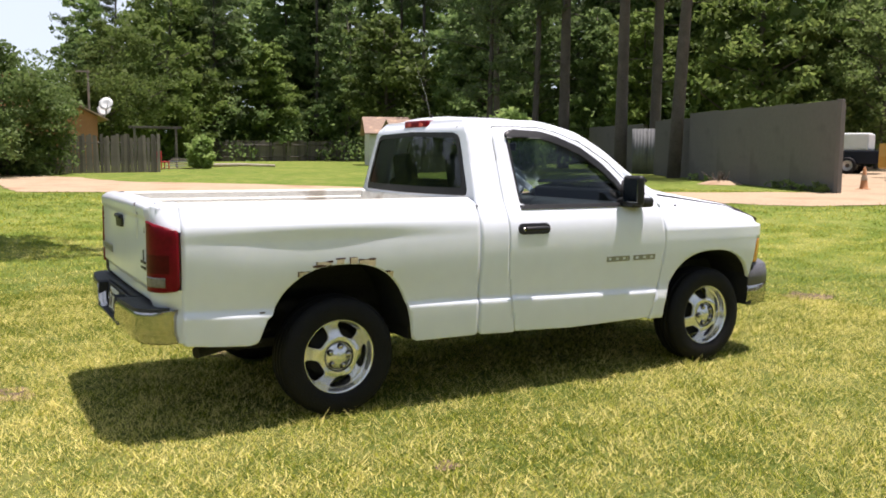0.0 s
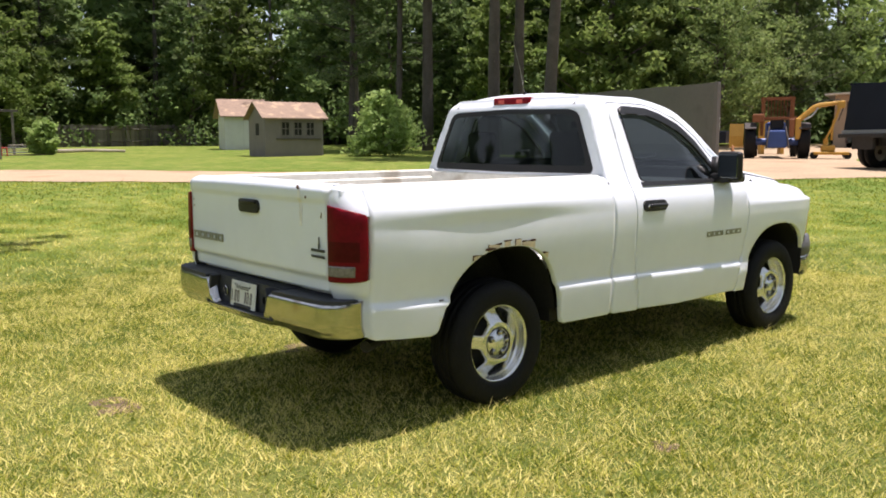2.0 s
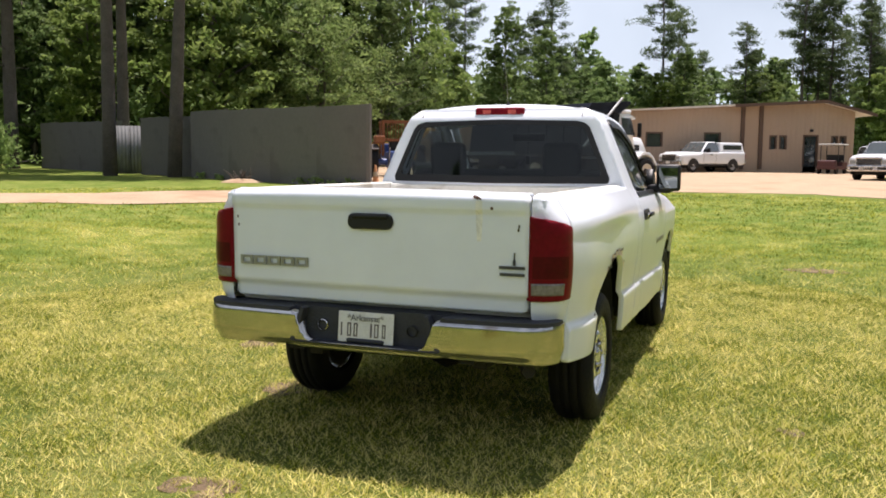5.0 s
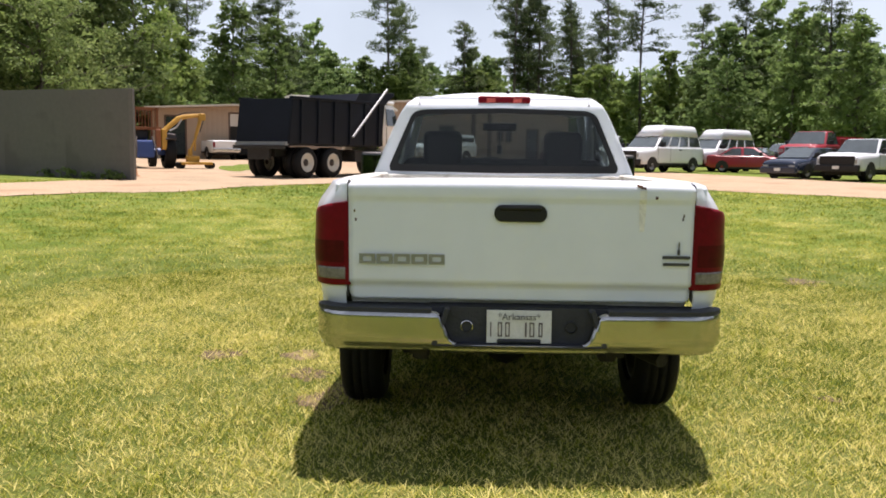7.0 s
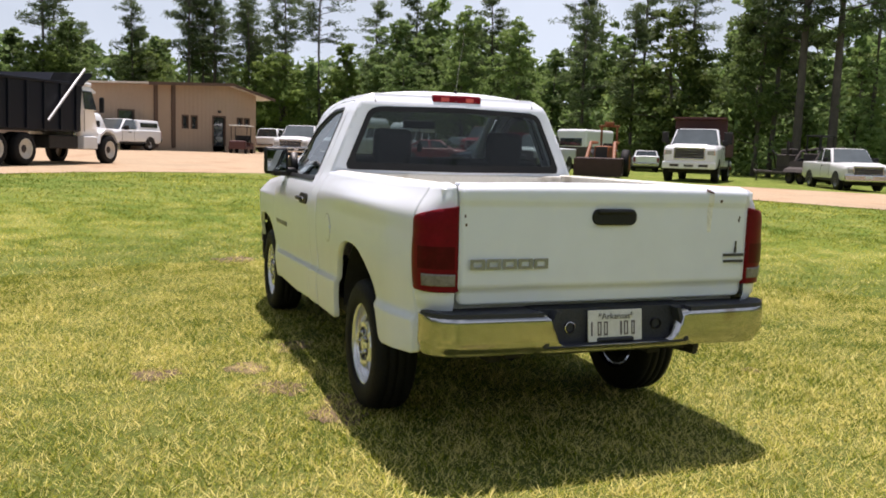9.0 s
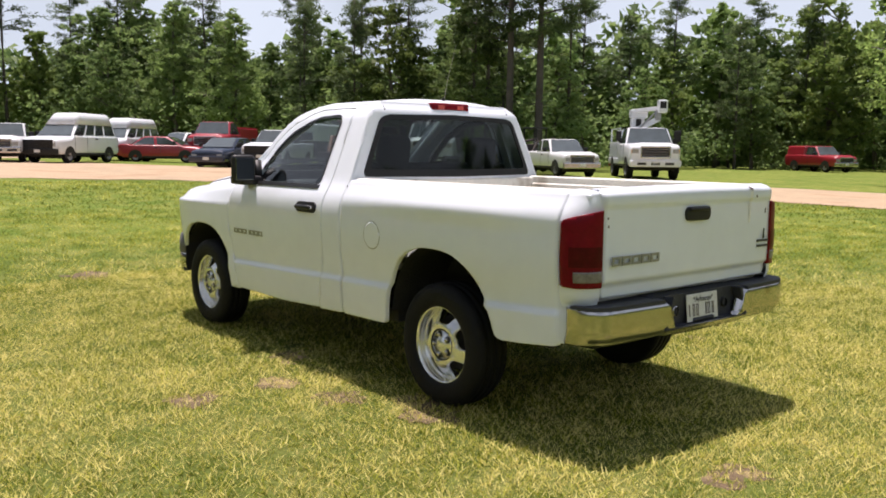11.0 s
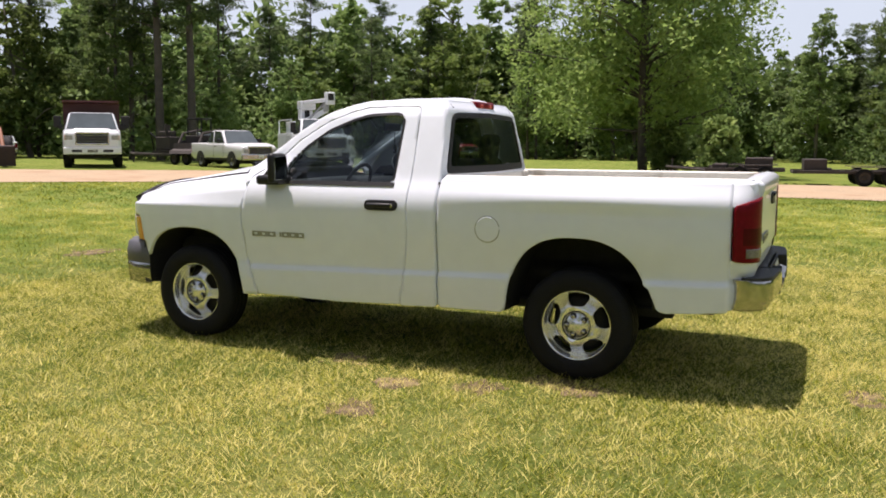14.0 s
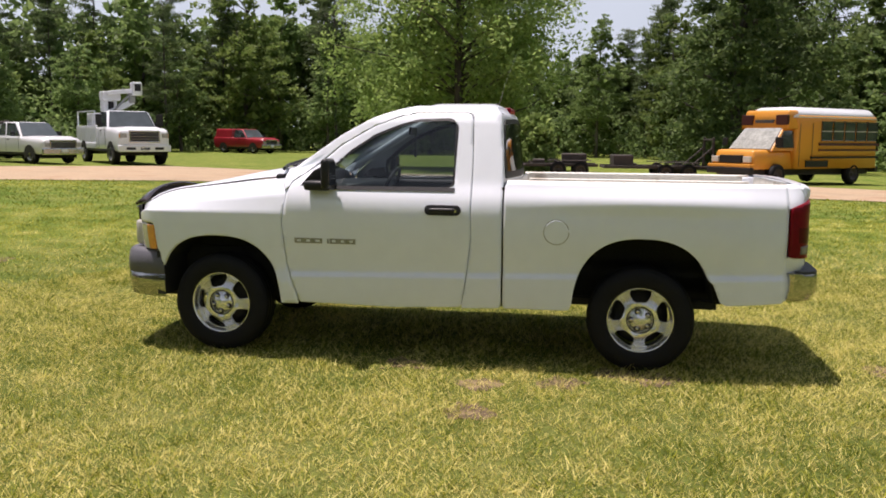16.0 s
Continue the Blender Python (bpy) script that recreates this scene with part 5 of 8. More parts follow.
    for a0 in np.arange(-115, 245, 0.5):
        az = a0 if a0 <= 180 else a0 - 360
        e = woods_edge(az)
        for h in np.arange(0.5, 19.0, 1.6):
            a, r = radians(az + g.uniform(-0.5, 0.5)), e + 17 + g.uniform(0, 6)
            if -96 < az < -83 and h > 3:
                continue
            if h > curve_at(az, DEEP) * woods_height(az) + 2.5 * noise.noise((az * 0.35, 3, 1)):
                continue
            x, y = r * math.sin(a), 1.3 + r * math.cos(a)
            cs.append((x, y, float(ground_z(x, y)) + h + g.uniform(-0.6, 0.6)))
            rs.append(g.uniform(1.0, 1.9))
    for a0 in np.arange(-115, 245, 0.5):
        az = a0 if a0 <= 180 else a0 - 360
        for h in (0.4, 1.3, 2.4, 3.6, 5.0):
            a, r = radians(az + g.uniform(-0.4, 0.4)), woods_edge(az) + 26 + g.uniform(0, 5)
            x, y = r * math.sin(a), 1.3 + r * math.cos(a)
            cs.append((x, y, float(ground_z(x, y)) + h + g.uniform(-0.3, 0.3)))
            rs.append(g.uniform(1.2, 1.8))
    tagged(new("far_woods", leaf_mesh("far_woods", leaves(cs, rs, 28, 0.62, g, 0.9), LEAF)), "dense dark woods behind the first trees", "woods", kind="stuff")


def degrees_step(e):
    return math.degrees(4.9 / e)


build_woods()


def lone_trees():
    big = broadleaf("shade_tree", 41, 15.5, 12.5, 3.0, LEAF5, 0.135, 860, 58, BARK, 0.25, "large light-green shade tree with drooping boughs", 0.35, 0.75, 1.15)
    big.matrix_basis = at_ground(36.5, 7.6, 20, 1.0)
    tagged(big, group="lone trees")
    # stands out of view, squeezed so that its crown casts the shadow patch
    yard_tree = broadleaf("shade_tree", 43, 9.5, 6.0, 4.6, LEAF2, 0.13, 170, 40, BARK2, 0.16, "unseen tree casting a shadow patch on the mown grass", 0.5, 0.6)
    yard_tree.matrix_basis = at_ground(-8.5, -1.95) @ Matrix.Diagonal((0.62, 1.2, 1, 1))
    tagged(yard_tree, category="tree", group="lone trees")
    oak = broadleaf("shade_tree", 42, 12.0, 11.5, 0.5, LEAF, 0.15, 420, 60, BARK, 0.3, "broad dark-green tree standing in the field", 0.5)
    oak.matrix_basis = at_ground(52.0, -8.0, 20, 1.3)
    tagged(oak, group="lone trees")
    for seed, x, y, h, w, m, lab in ((51, -36.0, -0.6, 5.4, 7.6, LEAF3, "large dense shrub beside the wooden fence"), (52, -28.2, 20.2, 2.7, 4.4, LEAF4, "loose light-green bush beside the playhouse"), (53, -42.3, 9.1, 1.6, 1.5, LEAF4, "tall leafy garden plants by the fence"),
                                     (54, 31.5, 3.3, 2.5, 2.3, LEAF4, "small loose light-green bush in the field"), (56, 35.0, 6.2, 2.4, 2.0, LEAF2, "small green bush in the field"), (57, -24.6, 41.5, 10.0, 9.0, LEAF4, "bright green tree behind the grey wall"),
                                     (58, -56, 6.5, 9.5, 8.0, LEAF2, "bright green tree behind the fence"), (59, -50, -1.5, 5.5, 7.0, LEAF, "large dense shrub beside the house")):
        t = broadleaf("shrub" if h < 6 else "garden_tree", seed, h, w, 0.25 if h < 6 else 1.5, m, 0.11, 140 if h < 3 else 400, 26 if h < 3 else 50 if m is LEAF4 else 56, BARK2, 0.06 if h < 6 else 0.16, lab, 0.55, 0.6, 1.0 if h < 3 else 1.15)
        t.matrix_basis = at_ground(x, y, seed * 37 % 360)
        tagged(t, category="shrub" if h < 6 else "tree", group="shrubs" if h < 6 else "garden trees")


lone_trees()


# ---- walls, fences and buildings ----
GREYWALL = mat("grey_sheet_wall", (0.125, 0.118, 0.108), 0.85, vary=0.10, scale=0.7, fine=8, bump=0.15, dark=(0.10, 0.095, 0.085), wear=0.52)
OLDWOOD = mat("weathered_wood", (0.135, 0.12, 0.105), 0.9, vary=0.35, scale=2, fine=40, bump=0.4, rand=0.4)
TANWALL = mat("tan_metal_siding", (0.345, 0.258, 0.185), 0.6, vary=0.06, scale=0.4, fine=6, dark=(0.36, 0.265, 0.185), wear=0.5)
BROWNTRIM = mat("brown_trim", (0.085, 0.05, 0.032), 0.6, vary=0.15)
ROOFWHITE = mat("pale_metal_roof", (0.55, 0.52, 0.47), 0.45, vary=0.1, scale=0.5)
SHINGLE = mat("worn_brown_shingle", (0.27, 0.19, 0.14), 0.9, vary=0.25, scale=2.5, fine=30, bump=0.4, dark=(0.42, 0.30, 0.20), wear=0.55)
SHEDWHITE = mat("white_siding", (0.55, 0.57, 0.56), 0.7, vary=0.12, scale=2)
GREYPAINT = mat("grey_boards", (0.19, 0.17, 0.16), 0.85, vary=0.15, scale=2, fine=30, bump=0.3)
BRICKRED = mat("orange_brick_wall", (0.38, 0.19, 0.09), 0.9, vary=0.2, scale=3, fine=30, bump=0.3)
# near-black for flat panels drawn as the shade inside openings
OPENSHADE = mat("opening_shade", (0.015, 0.014, 0.013), 0.9)
STICK = mat("dark_cut_sticks", (0.075, 0.060, 0.048), 0.9, vary=0.3, scale=6, fine=40)
PALEWOOD = mat("pale_dry_wood", (0.36, 0.31, 0.24), 0.9, vary=0.25, scale=3, fine=40, bump=0.3)
OLDTIN = mat("dull_grey_tin", (0.13, 0.135, 0.135), 0.7, 0.2, vary=0.3, scale=2, fine=30)
TIN = mat("weathered_tin", (0.32, 0.33, 0.34), 0.5, 0.5, vary=0.25, scale=2, fine=30)


def wall_run(ob, a, b, h, t, material, name="panel", piece=2.44, gap=0.002, proud=0.0):
    """Upright sheets side by side from a to b on the ground."""
    a, b = Vector(a), Vector(b)
    d = b - a
    n = max(1, round(d.length / piece))
    ang = math.atan2(d.y, d.x)
    w = d.length / n
    me = data(name, *box(0, -t / 2, -0.15, w - gap, t / 2, h, 0.002, 1), material)
    for k in range(n):
        p = a + d * (k / n)
        part(name, me, None, ob, "", False, Matrix.Translation((p.x, p.y, float(ground_z(p.x, p.y)))) @ Matrix.Rotation(ang, 4, "Z"))
    for k in range(n + 1):
        p = a + d * (k / n)
        if k % 2 == 0:
            g = float(ground_z(p.x, p.y))
            part("post", box(p.x - 0.045 - 0.05 * math.sin(ang), p.y + 0.05, g - 0.2, p.x + 0.045 - 0.05 * math.sin(ang), p.y + 0.14, g + h - 0.1, 0.006), OLDWOOD, ob)


wall_ob = thing("wall_grey", pose(0, 0, 0), "tall dark-grey sheet wall standing beside the yard", "wall", kind="structure")
wall_run(wall_ob, (-10.0, 19.0), (-19.5, 22.75), 2.57, 0.03, GREYWALL)
wall_run(wall_ob, (-19.6, 23.2), (-23.6, 24.7), 2.40, 0.03, GREYWALL)
part("end_post", box(-10.06, 18.90, 0.3, -9.93, 19.05, float(ground_z(-10, 19)) + 2.57, 0.01), GREYWALL, wall_ob)
wall_b = thing("wall_grey_far", pose(0, 0, 0), "far stretch of dark-grey sheet wall under pines", "wall", kind="structure")
wall_run(wall_b, (-25.4, 25.6), (-33.5, 28.8), 2.3, 0.03, GREYWALL)
tin = thing("tin_sheets", at_ground(-24.6, 25.0, 25), "loose corrugated tin sheets leaning in the gap", "tin sheet")
for k in range(2):
    rib = skin(steps(0, 0.7, 0.05), [0.0, 2.05], lambda u, z: (u + k * 0.5 - 0.6, 0.05 * k + 0.02 * math.sin(u * 42) - 0.08 * z / 2, z), None, 0.004, (None, 5, None))
    part("sheet", rib, OLDTIN, tin, "", True)
brush = thing("brush_pile", at_ground(-15.55, 20.35), "small heap of cut brush on bare soil against the wall", "brush pile")
part("soil_heap", move(lathe([(0.75, 0.0), (0.62, 0.05), (0.35, 0.12), (0.0, 0.15)], 16), Matrix.Rotation(radians(-90), 4, "Y")), DIRT, brush, "low heap of tan soil", True)
rng_b = random.Random(3)
for k in range(30):
    a, r = rng_b.uniform(0, math.tau), rng_b.uniform(0.05, 0.32)
    p = Vector((r * math.cos(a), 0.7 * r * math.sin(a), 0.08))
    q = p + Vector((rng_b.gauss(0, 0.22), rng_b.gauss(0, 0.16), rng_b.uniform(0.05, 0.42)))
    part("stick", pipe([p, (p + q) / 2 + Vector((0.03, 0, 0.03)), q], rng_b.uniform(0.012, 0.03), 5, 0.008), STICK, brush)
weed_rng = np.random.default_rng(6)
for x, y, h in ((-13.0, 20.05, 0.30), (-12.3, 19.72, 0.40), (-11.5, 19.42, 0.28), (-10.8, 19.12, 0.42), (-10.4, 18.92, 0.30), (-17.6, 21.85, 0.25), (-18.8, 22.30, 0.35)):
    weed = thing("weed_clump", at_ground(x, y), "small clump of green weeds along the wall", "weeds", "weeds along the wall")
    c = weed_rng.normal(size=(14, 3)) * (0.12, 0.08, 0.0) + [[0, 0, z] for z in weed_rng.uniform(0.03, 0.62 * h, 14)]
    part("foliage", leaf_mesh("foliage", leaves(c, [0.075] * 14, 9, 0.05, weed_rng, 0.8, 2.2), LEAF4), None, weed)


def traffic_cone(x, y):
    ob = thing("traffic_cone", at_ground(x, y, 20), "faded orange traffic cone on the dirt by the wall's end", "traffic cone")
    part("base", box(-0.18, -0.18, 0.0, 0.18, 0.18, 0.03, 0.008), FADED, ob, "square rubber base")
    part("shell", move(lathe([(0.135, 0.03), (0.12, 0.05), (0.075, 0.36), (0.035, 0.66), (0.022, 0.68), (0.0, 0.68)], 18), Matrix.Rotation(radians(-90), 4, "Y")), FADED, ob, "", True)
    part("collar", move(lathe([(0.092, 0.28), (0.094, 0.29), (0.074, 0.43), (0.070, 0.44)], 18), Matrix.Rotation(radians(-90), 4, "Y")), PALEWOOD, ob, "dirty pale band", True)


FADED = mat("faded_orange_rubber", (0.42, 0.20, 0.09), 0.8, vary=0.2, scale=9, fine=40)
traffic_cone(-11.05, 21.6)
island = skin(steps(-13.0, -8.4, 0.2), steps(27.0, 41.0, 0.3), lambda x, y: (x, y, float(ground_z(x, y)) + 0.022),
              lambda u, v: 1 - np.hypot((u + 10.5 + 0.12 * (v - 33)) / 1.25, (v - 33.5) / 5.5) + 0.15 * np.sin(u * 5 + v * 2))
tagged(new("grass_strip", data("grass_strip", *island, GROUND, True)), "thin strip of grass left in the dirt yard", "grass", kind="structure")


def picket_fence(name, label, a, b, h, w):
    ob = thing(name, pose(0, 0, 0), label, "fence", kind="structure")
    a, b = Vector(a), Vector(b)
    d = b - a
    n = int(d.length / w)
    ang = math.atan2(d.y, d.x)
    r = random.Random(7)
    shapes = [data("picket", *move(prism([(-0.0, -0.1), (0.02, -0.1), (0.02, hh), (0.0, hh)], 0, w * 0.94), Matrix.Identity(4)), OLDWOOD) for hh in (h, h * 0.94, h * 1.04, h * 0.985)]
    for k in range(min(n, 290)):
        p = a + d * (k / n)
        part("picket", r.choice(shapes), None, ob, "", False, Matrix.Translation((p.x, p.y, float(ground_z(p.x, p.y)))) @ Matrix.Rotation(ang + r.gauss(0, 0.02), 4, "Z") @ Matrix.Rotation(r.gauss(0, 0.022), 4, "Y"))
    for z in (0.4, h - 0.35):
        q = [(p.x + 0.04 * math.sin(ang), p.y - 0.04 * math.cos(ang), float(ground_z(p.x, p.y)) + z) for p in (a, a + d * 0.5, b)]
        part("rail", pipe(q, 0.04, 4), OLDWOOD, ob)
    return ob


picket_fence("fence_side", "weathered grey wooden picket fence in the grass", (-37.3, 6.0), (-37.8, -12.0), 1.75, 0.15)
picket_fence("fence_back", "long weathered wooden fence before the woods", (-69, 12), (-64, 36), 1.75, 0.30)


def gable_house(name, label, category, x, y, turn, w, d, eave, ridge, wall, roof, over=0.3, kind=""):
    ob = thing(name, at_ground(x, y, turn), label, category, kind=kind)
    part("wall_front", box(-w / 2, -d / 2, -0.1, w / 2, -d / 2 + 0.1, eave, 0.01), wall, ob)
    part("wall_back", box(-w / 2, d / 2 - 0.1, -0.1, w / 2, d / 2, eave, 0.01), wall, ob)
    gable = prism([(-d / 2 + 0.1, -0.1), (d / 2 - 0.1, -0.1), (d / 2 - 0.1, eave), (0, ridge - 0.06), (-d / 2 + 0.1, eave)], -w / 2, -w / 2 + 0.1)
    part("wall_side", gable, wall, ob)
    part("wall_side", mirror(gable), wall, ob)
    for s in (-1, 1):
        pan = prism([(0, ridge), (s * (d / 2 + over), eave - (ridge - eave) * 2 * over / d), (s * (d / 2 + over), eave - (ridge - eave) * 2 * over / d + 0.07), (0, ridge + 0.08)], -w / 2 - over, w / 2 + over)
        part("roof", pan, roof, ob)
    return ob


kiosk = gable_house("playhouse", "small grey wooden playhouse with a faded brown roof", "playhouse", -32.2, 17.3, 83, 2.9, 2.1, 1.80, 2.45, GREYPAINT, SHINGLE, 0.2)
for k in range(3):
    x = -0.45 + k * 0.62
    wf = part("window", join(box(x - 0.20, -1.066, 0.95, x + 0.20, -1.045, 1.55), ), OPENSHADE, kiosk)
    part("frame", join(box(x - 0.22, -1.085, 0.92, x - 0.18, -1.045, 1.58), box(x + 0.18, -1.085, 0.92, x + 0.22, -1.045, 1.58), box(x - 0.22, -1.085, 1.54, x + 0.22, -1.045, 1.58), box(x - 0.22, -1.085, 0.92, x + 0.22, -1.045, 0.96), box(x - 0.015, -1.080, 0.95, x + 0.015, -1.045, 1.55), box(x - 0.2, -1.080, 1.24, x + 0.2, -1.045, 1.27)), GREYPAINT, wf)
part("window", box(-1.466, -0.3, 0.95, -1.445, 0.1, 1.5), OPENSHADE, kiosk)
part("flower_ledge", box(-0.9, -1.16, 0.76, 1.3, -1.045, 0.82, 0.01), OLDWOOD, kiosk)
shed = gable_house("garden_shed", "white wooden garden shed with a brown roof", "shed", -45.4, 21.6, 72, 2.4, 3.0, 2.1, 3.0, SHEDWHITE, SHINGLE, 0.3)
part("door", box(-0.1, -1.54, 0.0, 0.8, -1.49, 1.9, 0.01), SHEDWHITE, shed)
part("cat_hole", box(0.45, -1.56, 0.12, 0.65, -1.53, 0.45), OPENSHADE, shed)

house = gable_house("house", "brick house with a tan shingle roof behind shrubs", "house", -51.0, -3.9, 0, 13, 16, 2.9, 7.0, BRICKRED, mat("tan_shingle", (0.33, 0.25, 0.19), 0.9, vary=0.2, scale=2, fine=20, bump=0.3), 0.5)
for x, z in ((-44.6, 3.5), (-45.4, 3.2)):
    dish = thing("satellite_dish", Matrix.Translation((x, 4.6, z + float(ground_z(x, 3)))), "round grey-white satellite dish on the eaves", "satellite dish", "satellite dishes")
    part("bowl", move(lathe([(0.0, 0.0), (0.2, 0.03), (0.36, 0.1), (0.37, 0.11), (0.2, 0.045), (0.0, 0.015)], 20), Matrix.Rotation(radians(-25), 4, "Z") @ Matrix.Rotation(radians(-25), 4, "Y")), SHEDWHITE, dish, "", True)
    part("arm", pipe([(0, 0, -0.55), (-0.05, 0, -0.2), (-0.05, 0, 0)], 0.03), TIN, dish)
    part("feed", pipe([(0, 0, -0.3), (0.4, 0, -0.1), (0.42, 0, 0.05)], 0.018), TIN, dish)
pole = thing("utility_pole", at_ground(-52.5, 4.6), "grey wooden utility pole by the house", "pole")
part("shaft", tube((0, 0, -0.3), (0, 0, 5.9), 0.09, 0.06), OLDWOOD, pole)
part("crossarm", box(-0.06, -0.7, 5.75, 0.06, 0.1, 5.85), OLDWOOD, pole)
perg = thing("pergola", at_ground(-44.5, 7.1, 80), "weathered wooden garden frame behind the fence", "pergola")
for x in (-1.1, 1.1):
    part("post", box(x - 0.06, -0.06, -0.1, x + 0.06, 0.06, 2.25, 0.01), OLDWOOD, perg)
part("beam", box(-1.4, -0.07, 2.2, 1.4, 0.07, 2.32, 0.01), OLDWOOD, perg)
boards = thing("board_pile", at_ground(-43.0, 8.3, 75), "pile of pale weathered boards on the grass", "board pile")
for k in range(5):
    part("board", box(-1.1 + 0.1 * k, -0.5 + 0.2 * k, 0.12 * k, 1.0, -0.3 + 0.2 * k, 0.12 * k + 0.06, 0.006), TIN if k % 2 else PALEWOOD, boards)
seatred = thing("garden_chair", at_ground(-42.0, 7.0, 200), "small red plastic garden chair near the fence", "chair")
part("seat", box(-0.25, -0.25, 0.38, 0.25, 0.25, 0.43, 0.02), mat("red_plastic", (0.45, 0.03, 0.04), 0.5), seatred)
part("backrest", box(-0.25, 0.2, 0.43, 0.25, 0.26, 0.95, 0.02), bpy.data.materials["red_plastic"], seatred)
for x in (-0.22, 0.22):
    for y in (-0.22, 0.22):
        part("leg", box(x - 0.02, y - 0.02, 0, x + 0.02, y + 0.02, 0.4), bpy.data.materials["red_plastic"], seatred)
log = thing("log", at_ground(-44.5, 12.0, 60), "long pale fallen log in the grass", "log")
part("stem", pipe([(-1.9, 0, 0.1), (0, 0.08, 0.14), (1.9, 0, 0.1)], 0.11, 8, 0.07), PALEWOOD, log)


def build_workshop():
    a, b = Vector((-20.0, 46.5)), Vector((5.957, 57.527))
    d = b - a
    ln = d.length
    ang = math.degrees(math.atan2(d.y, d.x))
    g = float(ground_z(-7, 52)) + 0.35
    ob = thing("workshop_building", Matrix.Translation((a.x, a.y, g)) @ Matrix.Rotation(radians(ang), 4, "Z"), "long tan metal workshop with a low roof", "building")
    eave = lambda x: 2.72 + (4.15 - 2.72) * min(x, 25.9) / 25.9 - max(0, x - 25.9) * 0.26
    # front wall as tall sheets, with openings left out
    holes = [(0.7, 1.9, 0, 2.3), (4.5, 8.2, 0, 2.55), (22.69, 23.08, 1.1, 1.95), (23.33, 23.73, 1.1, 1.95), (24.9, 25.8, 0, 2.0), (26.75, 27.1, 1.35, 1.95), (27.3, 27.65, 1.35, 1.95), (14.6, 15.6, 1.2, 2.1), (18.4, 19.4, 1.2, 2.1)]
    def keep(u, v):
        k = np.minimum(np.minimum(u, ln - u), np.vectorize(eave)(u) - v)
        for x0, x1, z0, z1 in holes:
            k = np.minimum(k, -np.minimum(np.minimum(u - x0, x1 - u), np.minimum(v - z0 + (0.5 if z0 == 0 else 0), z1 - v)))
        return k
    part("wall_front", skin(steps(-0.1, ln + 0.1, 0.1), steps(-0.4, 4.4, 0.1), lambda x, z: (x, 0.012 * (1 if (x * 3.3) % 1 < 0.25 else 0), z), keep, 0.12, (None, 50, None)), TANWALL, ob)
    part("wall_side", box(ln - 0.15, 0.02, -0.4, ln, 16, eave(ln)), TANWALL, ob)
    part("wall_side", box(0, 0.02, -0.4, 0.15, 16, 2.7), TANWALL, ob)
    part("wall_back", box(0.15, 15.85, -0.4, ln - 0.15, 16, 2.7), TANWALL, ob)
    top = [(-0.5, eave(0) - 0.02), (25.9, 4.15), (ln + 1.0, eave(ln) - 0.25)]
    part("roll_up_door", box(4.5, 0.05, 1.75, 8.2, 0.10, 2.55, 0.01), ROOFWHITE, ob, "half-open pale roll-up door")
    for (x0, z0), (x1, z1) in zip(top, top[1:]):
        v = [(x0, -0.9, z0), (x1, -0.9, z1), (x1, 16.3, z1), (x0, 16.3, z0), (x0, -0.9, z0 + 0.09), (x1, -0.9, z1 + 0.09), (x1, 16.3, z1 + 0.09), (x0, 16.3, z0 + 0.09)]
        part("roof", (v, [(3, 2, 1, 0), (4, 5, 6, 7), (0, 1, 5, 4), (1, 2, 6, 5), (2, 3, 7, 6), (3, 0, 4, 7)]), ROOFWHITE, ob)
    part("fascia", ([(20.0, -0.915, eave(20.0) - 0.10), (25.9, -0.915, 4.05), (25.9, -0.915, 4.25), (20.0, -0.915, eave(20.0) + 0.10), (ln + 1.0, -0.915, eave(ln) - 0.35), (ln + 1.0, -0.915, eave(ln) - 0.15),
                     (20.0, -0.895, eave(20.0) - 0.10), (25.9, -0.895, 4.05), (25.9, -0.895, 4.25), (20.0, -0.895, eave(20.0) + 0.10), (ln + 1.0, -0.895, eave(ln) - 0.35), (ln + 1.0, -0.895, eave(ln) - 0.15)],
                    [(0, 1, 2, 3), (1, 4, 5, 2), (9, 8, 7, 6), (8, 11, 10, 7), (3, 2, 8, 9), (2, 5, 11, 8), (1, 0, 6, 7), (4, 1, 7, 10), (0, 3, 9, 6), (5, 4, 10, 11)]), BROWNTRIM, ob, "dark brown roof edge")
    part("roof_vent", box(9, 4, 3.4, 13, 6, 4.1, 0.02), ROOFWHITE, ob)
    for x in (20.84, 22.04):
        part("downpipe", box(x - 0.13, -0.12, -0.2, x + 0.13, -0.01, eave(x) - 0.03, 0.02), BROWNTRIM, ob)
    for x0, x1, z0, z1 in holes:
        # the wide open bay gets a near-black panel as its inside shade
        dr = part("door" if z0 == 0 else "window", box(x0, 0.14, z0, x1, 0.18, z1), OPENSHADE if x1 - x0 > 2 else FARGLASS, ob)
        part("frame", join(box(x0 - 0.06, -0.02, z0, x0 + 0.04, 0.16, z1), box(x1 - 0.04, -0.02, z0, x1 + 0.06, 0.16, z1), box(x0 - 0.06, -0.02, z1 - 0.04, x1 + 0.06, 0.16, z1 + 0.06)), BROWNTRIM, dr)
    part("lamp", box(25.25, -0.15, 2.25, 25.45, 0.0, 2.4, 0.03), BLACK, ob)
    # near-black sheet behind the front, painted as the dark inside
    part("inner_wall", box(0.2, 4.0, -0.2, ln - 0.2, 4.1, 2.6), OPENSHADE, ob)


build_workshop()


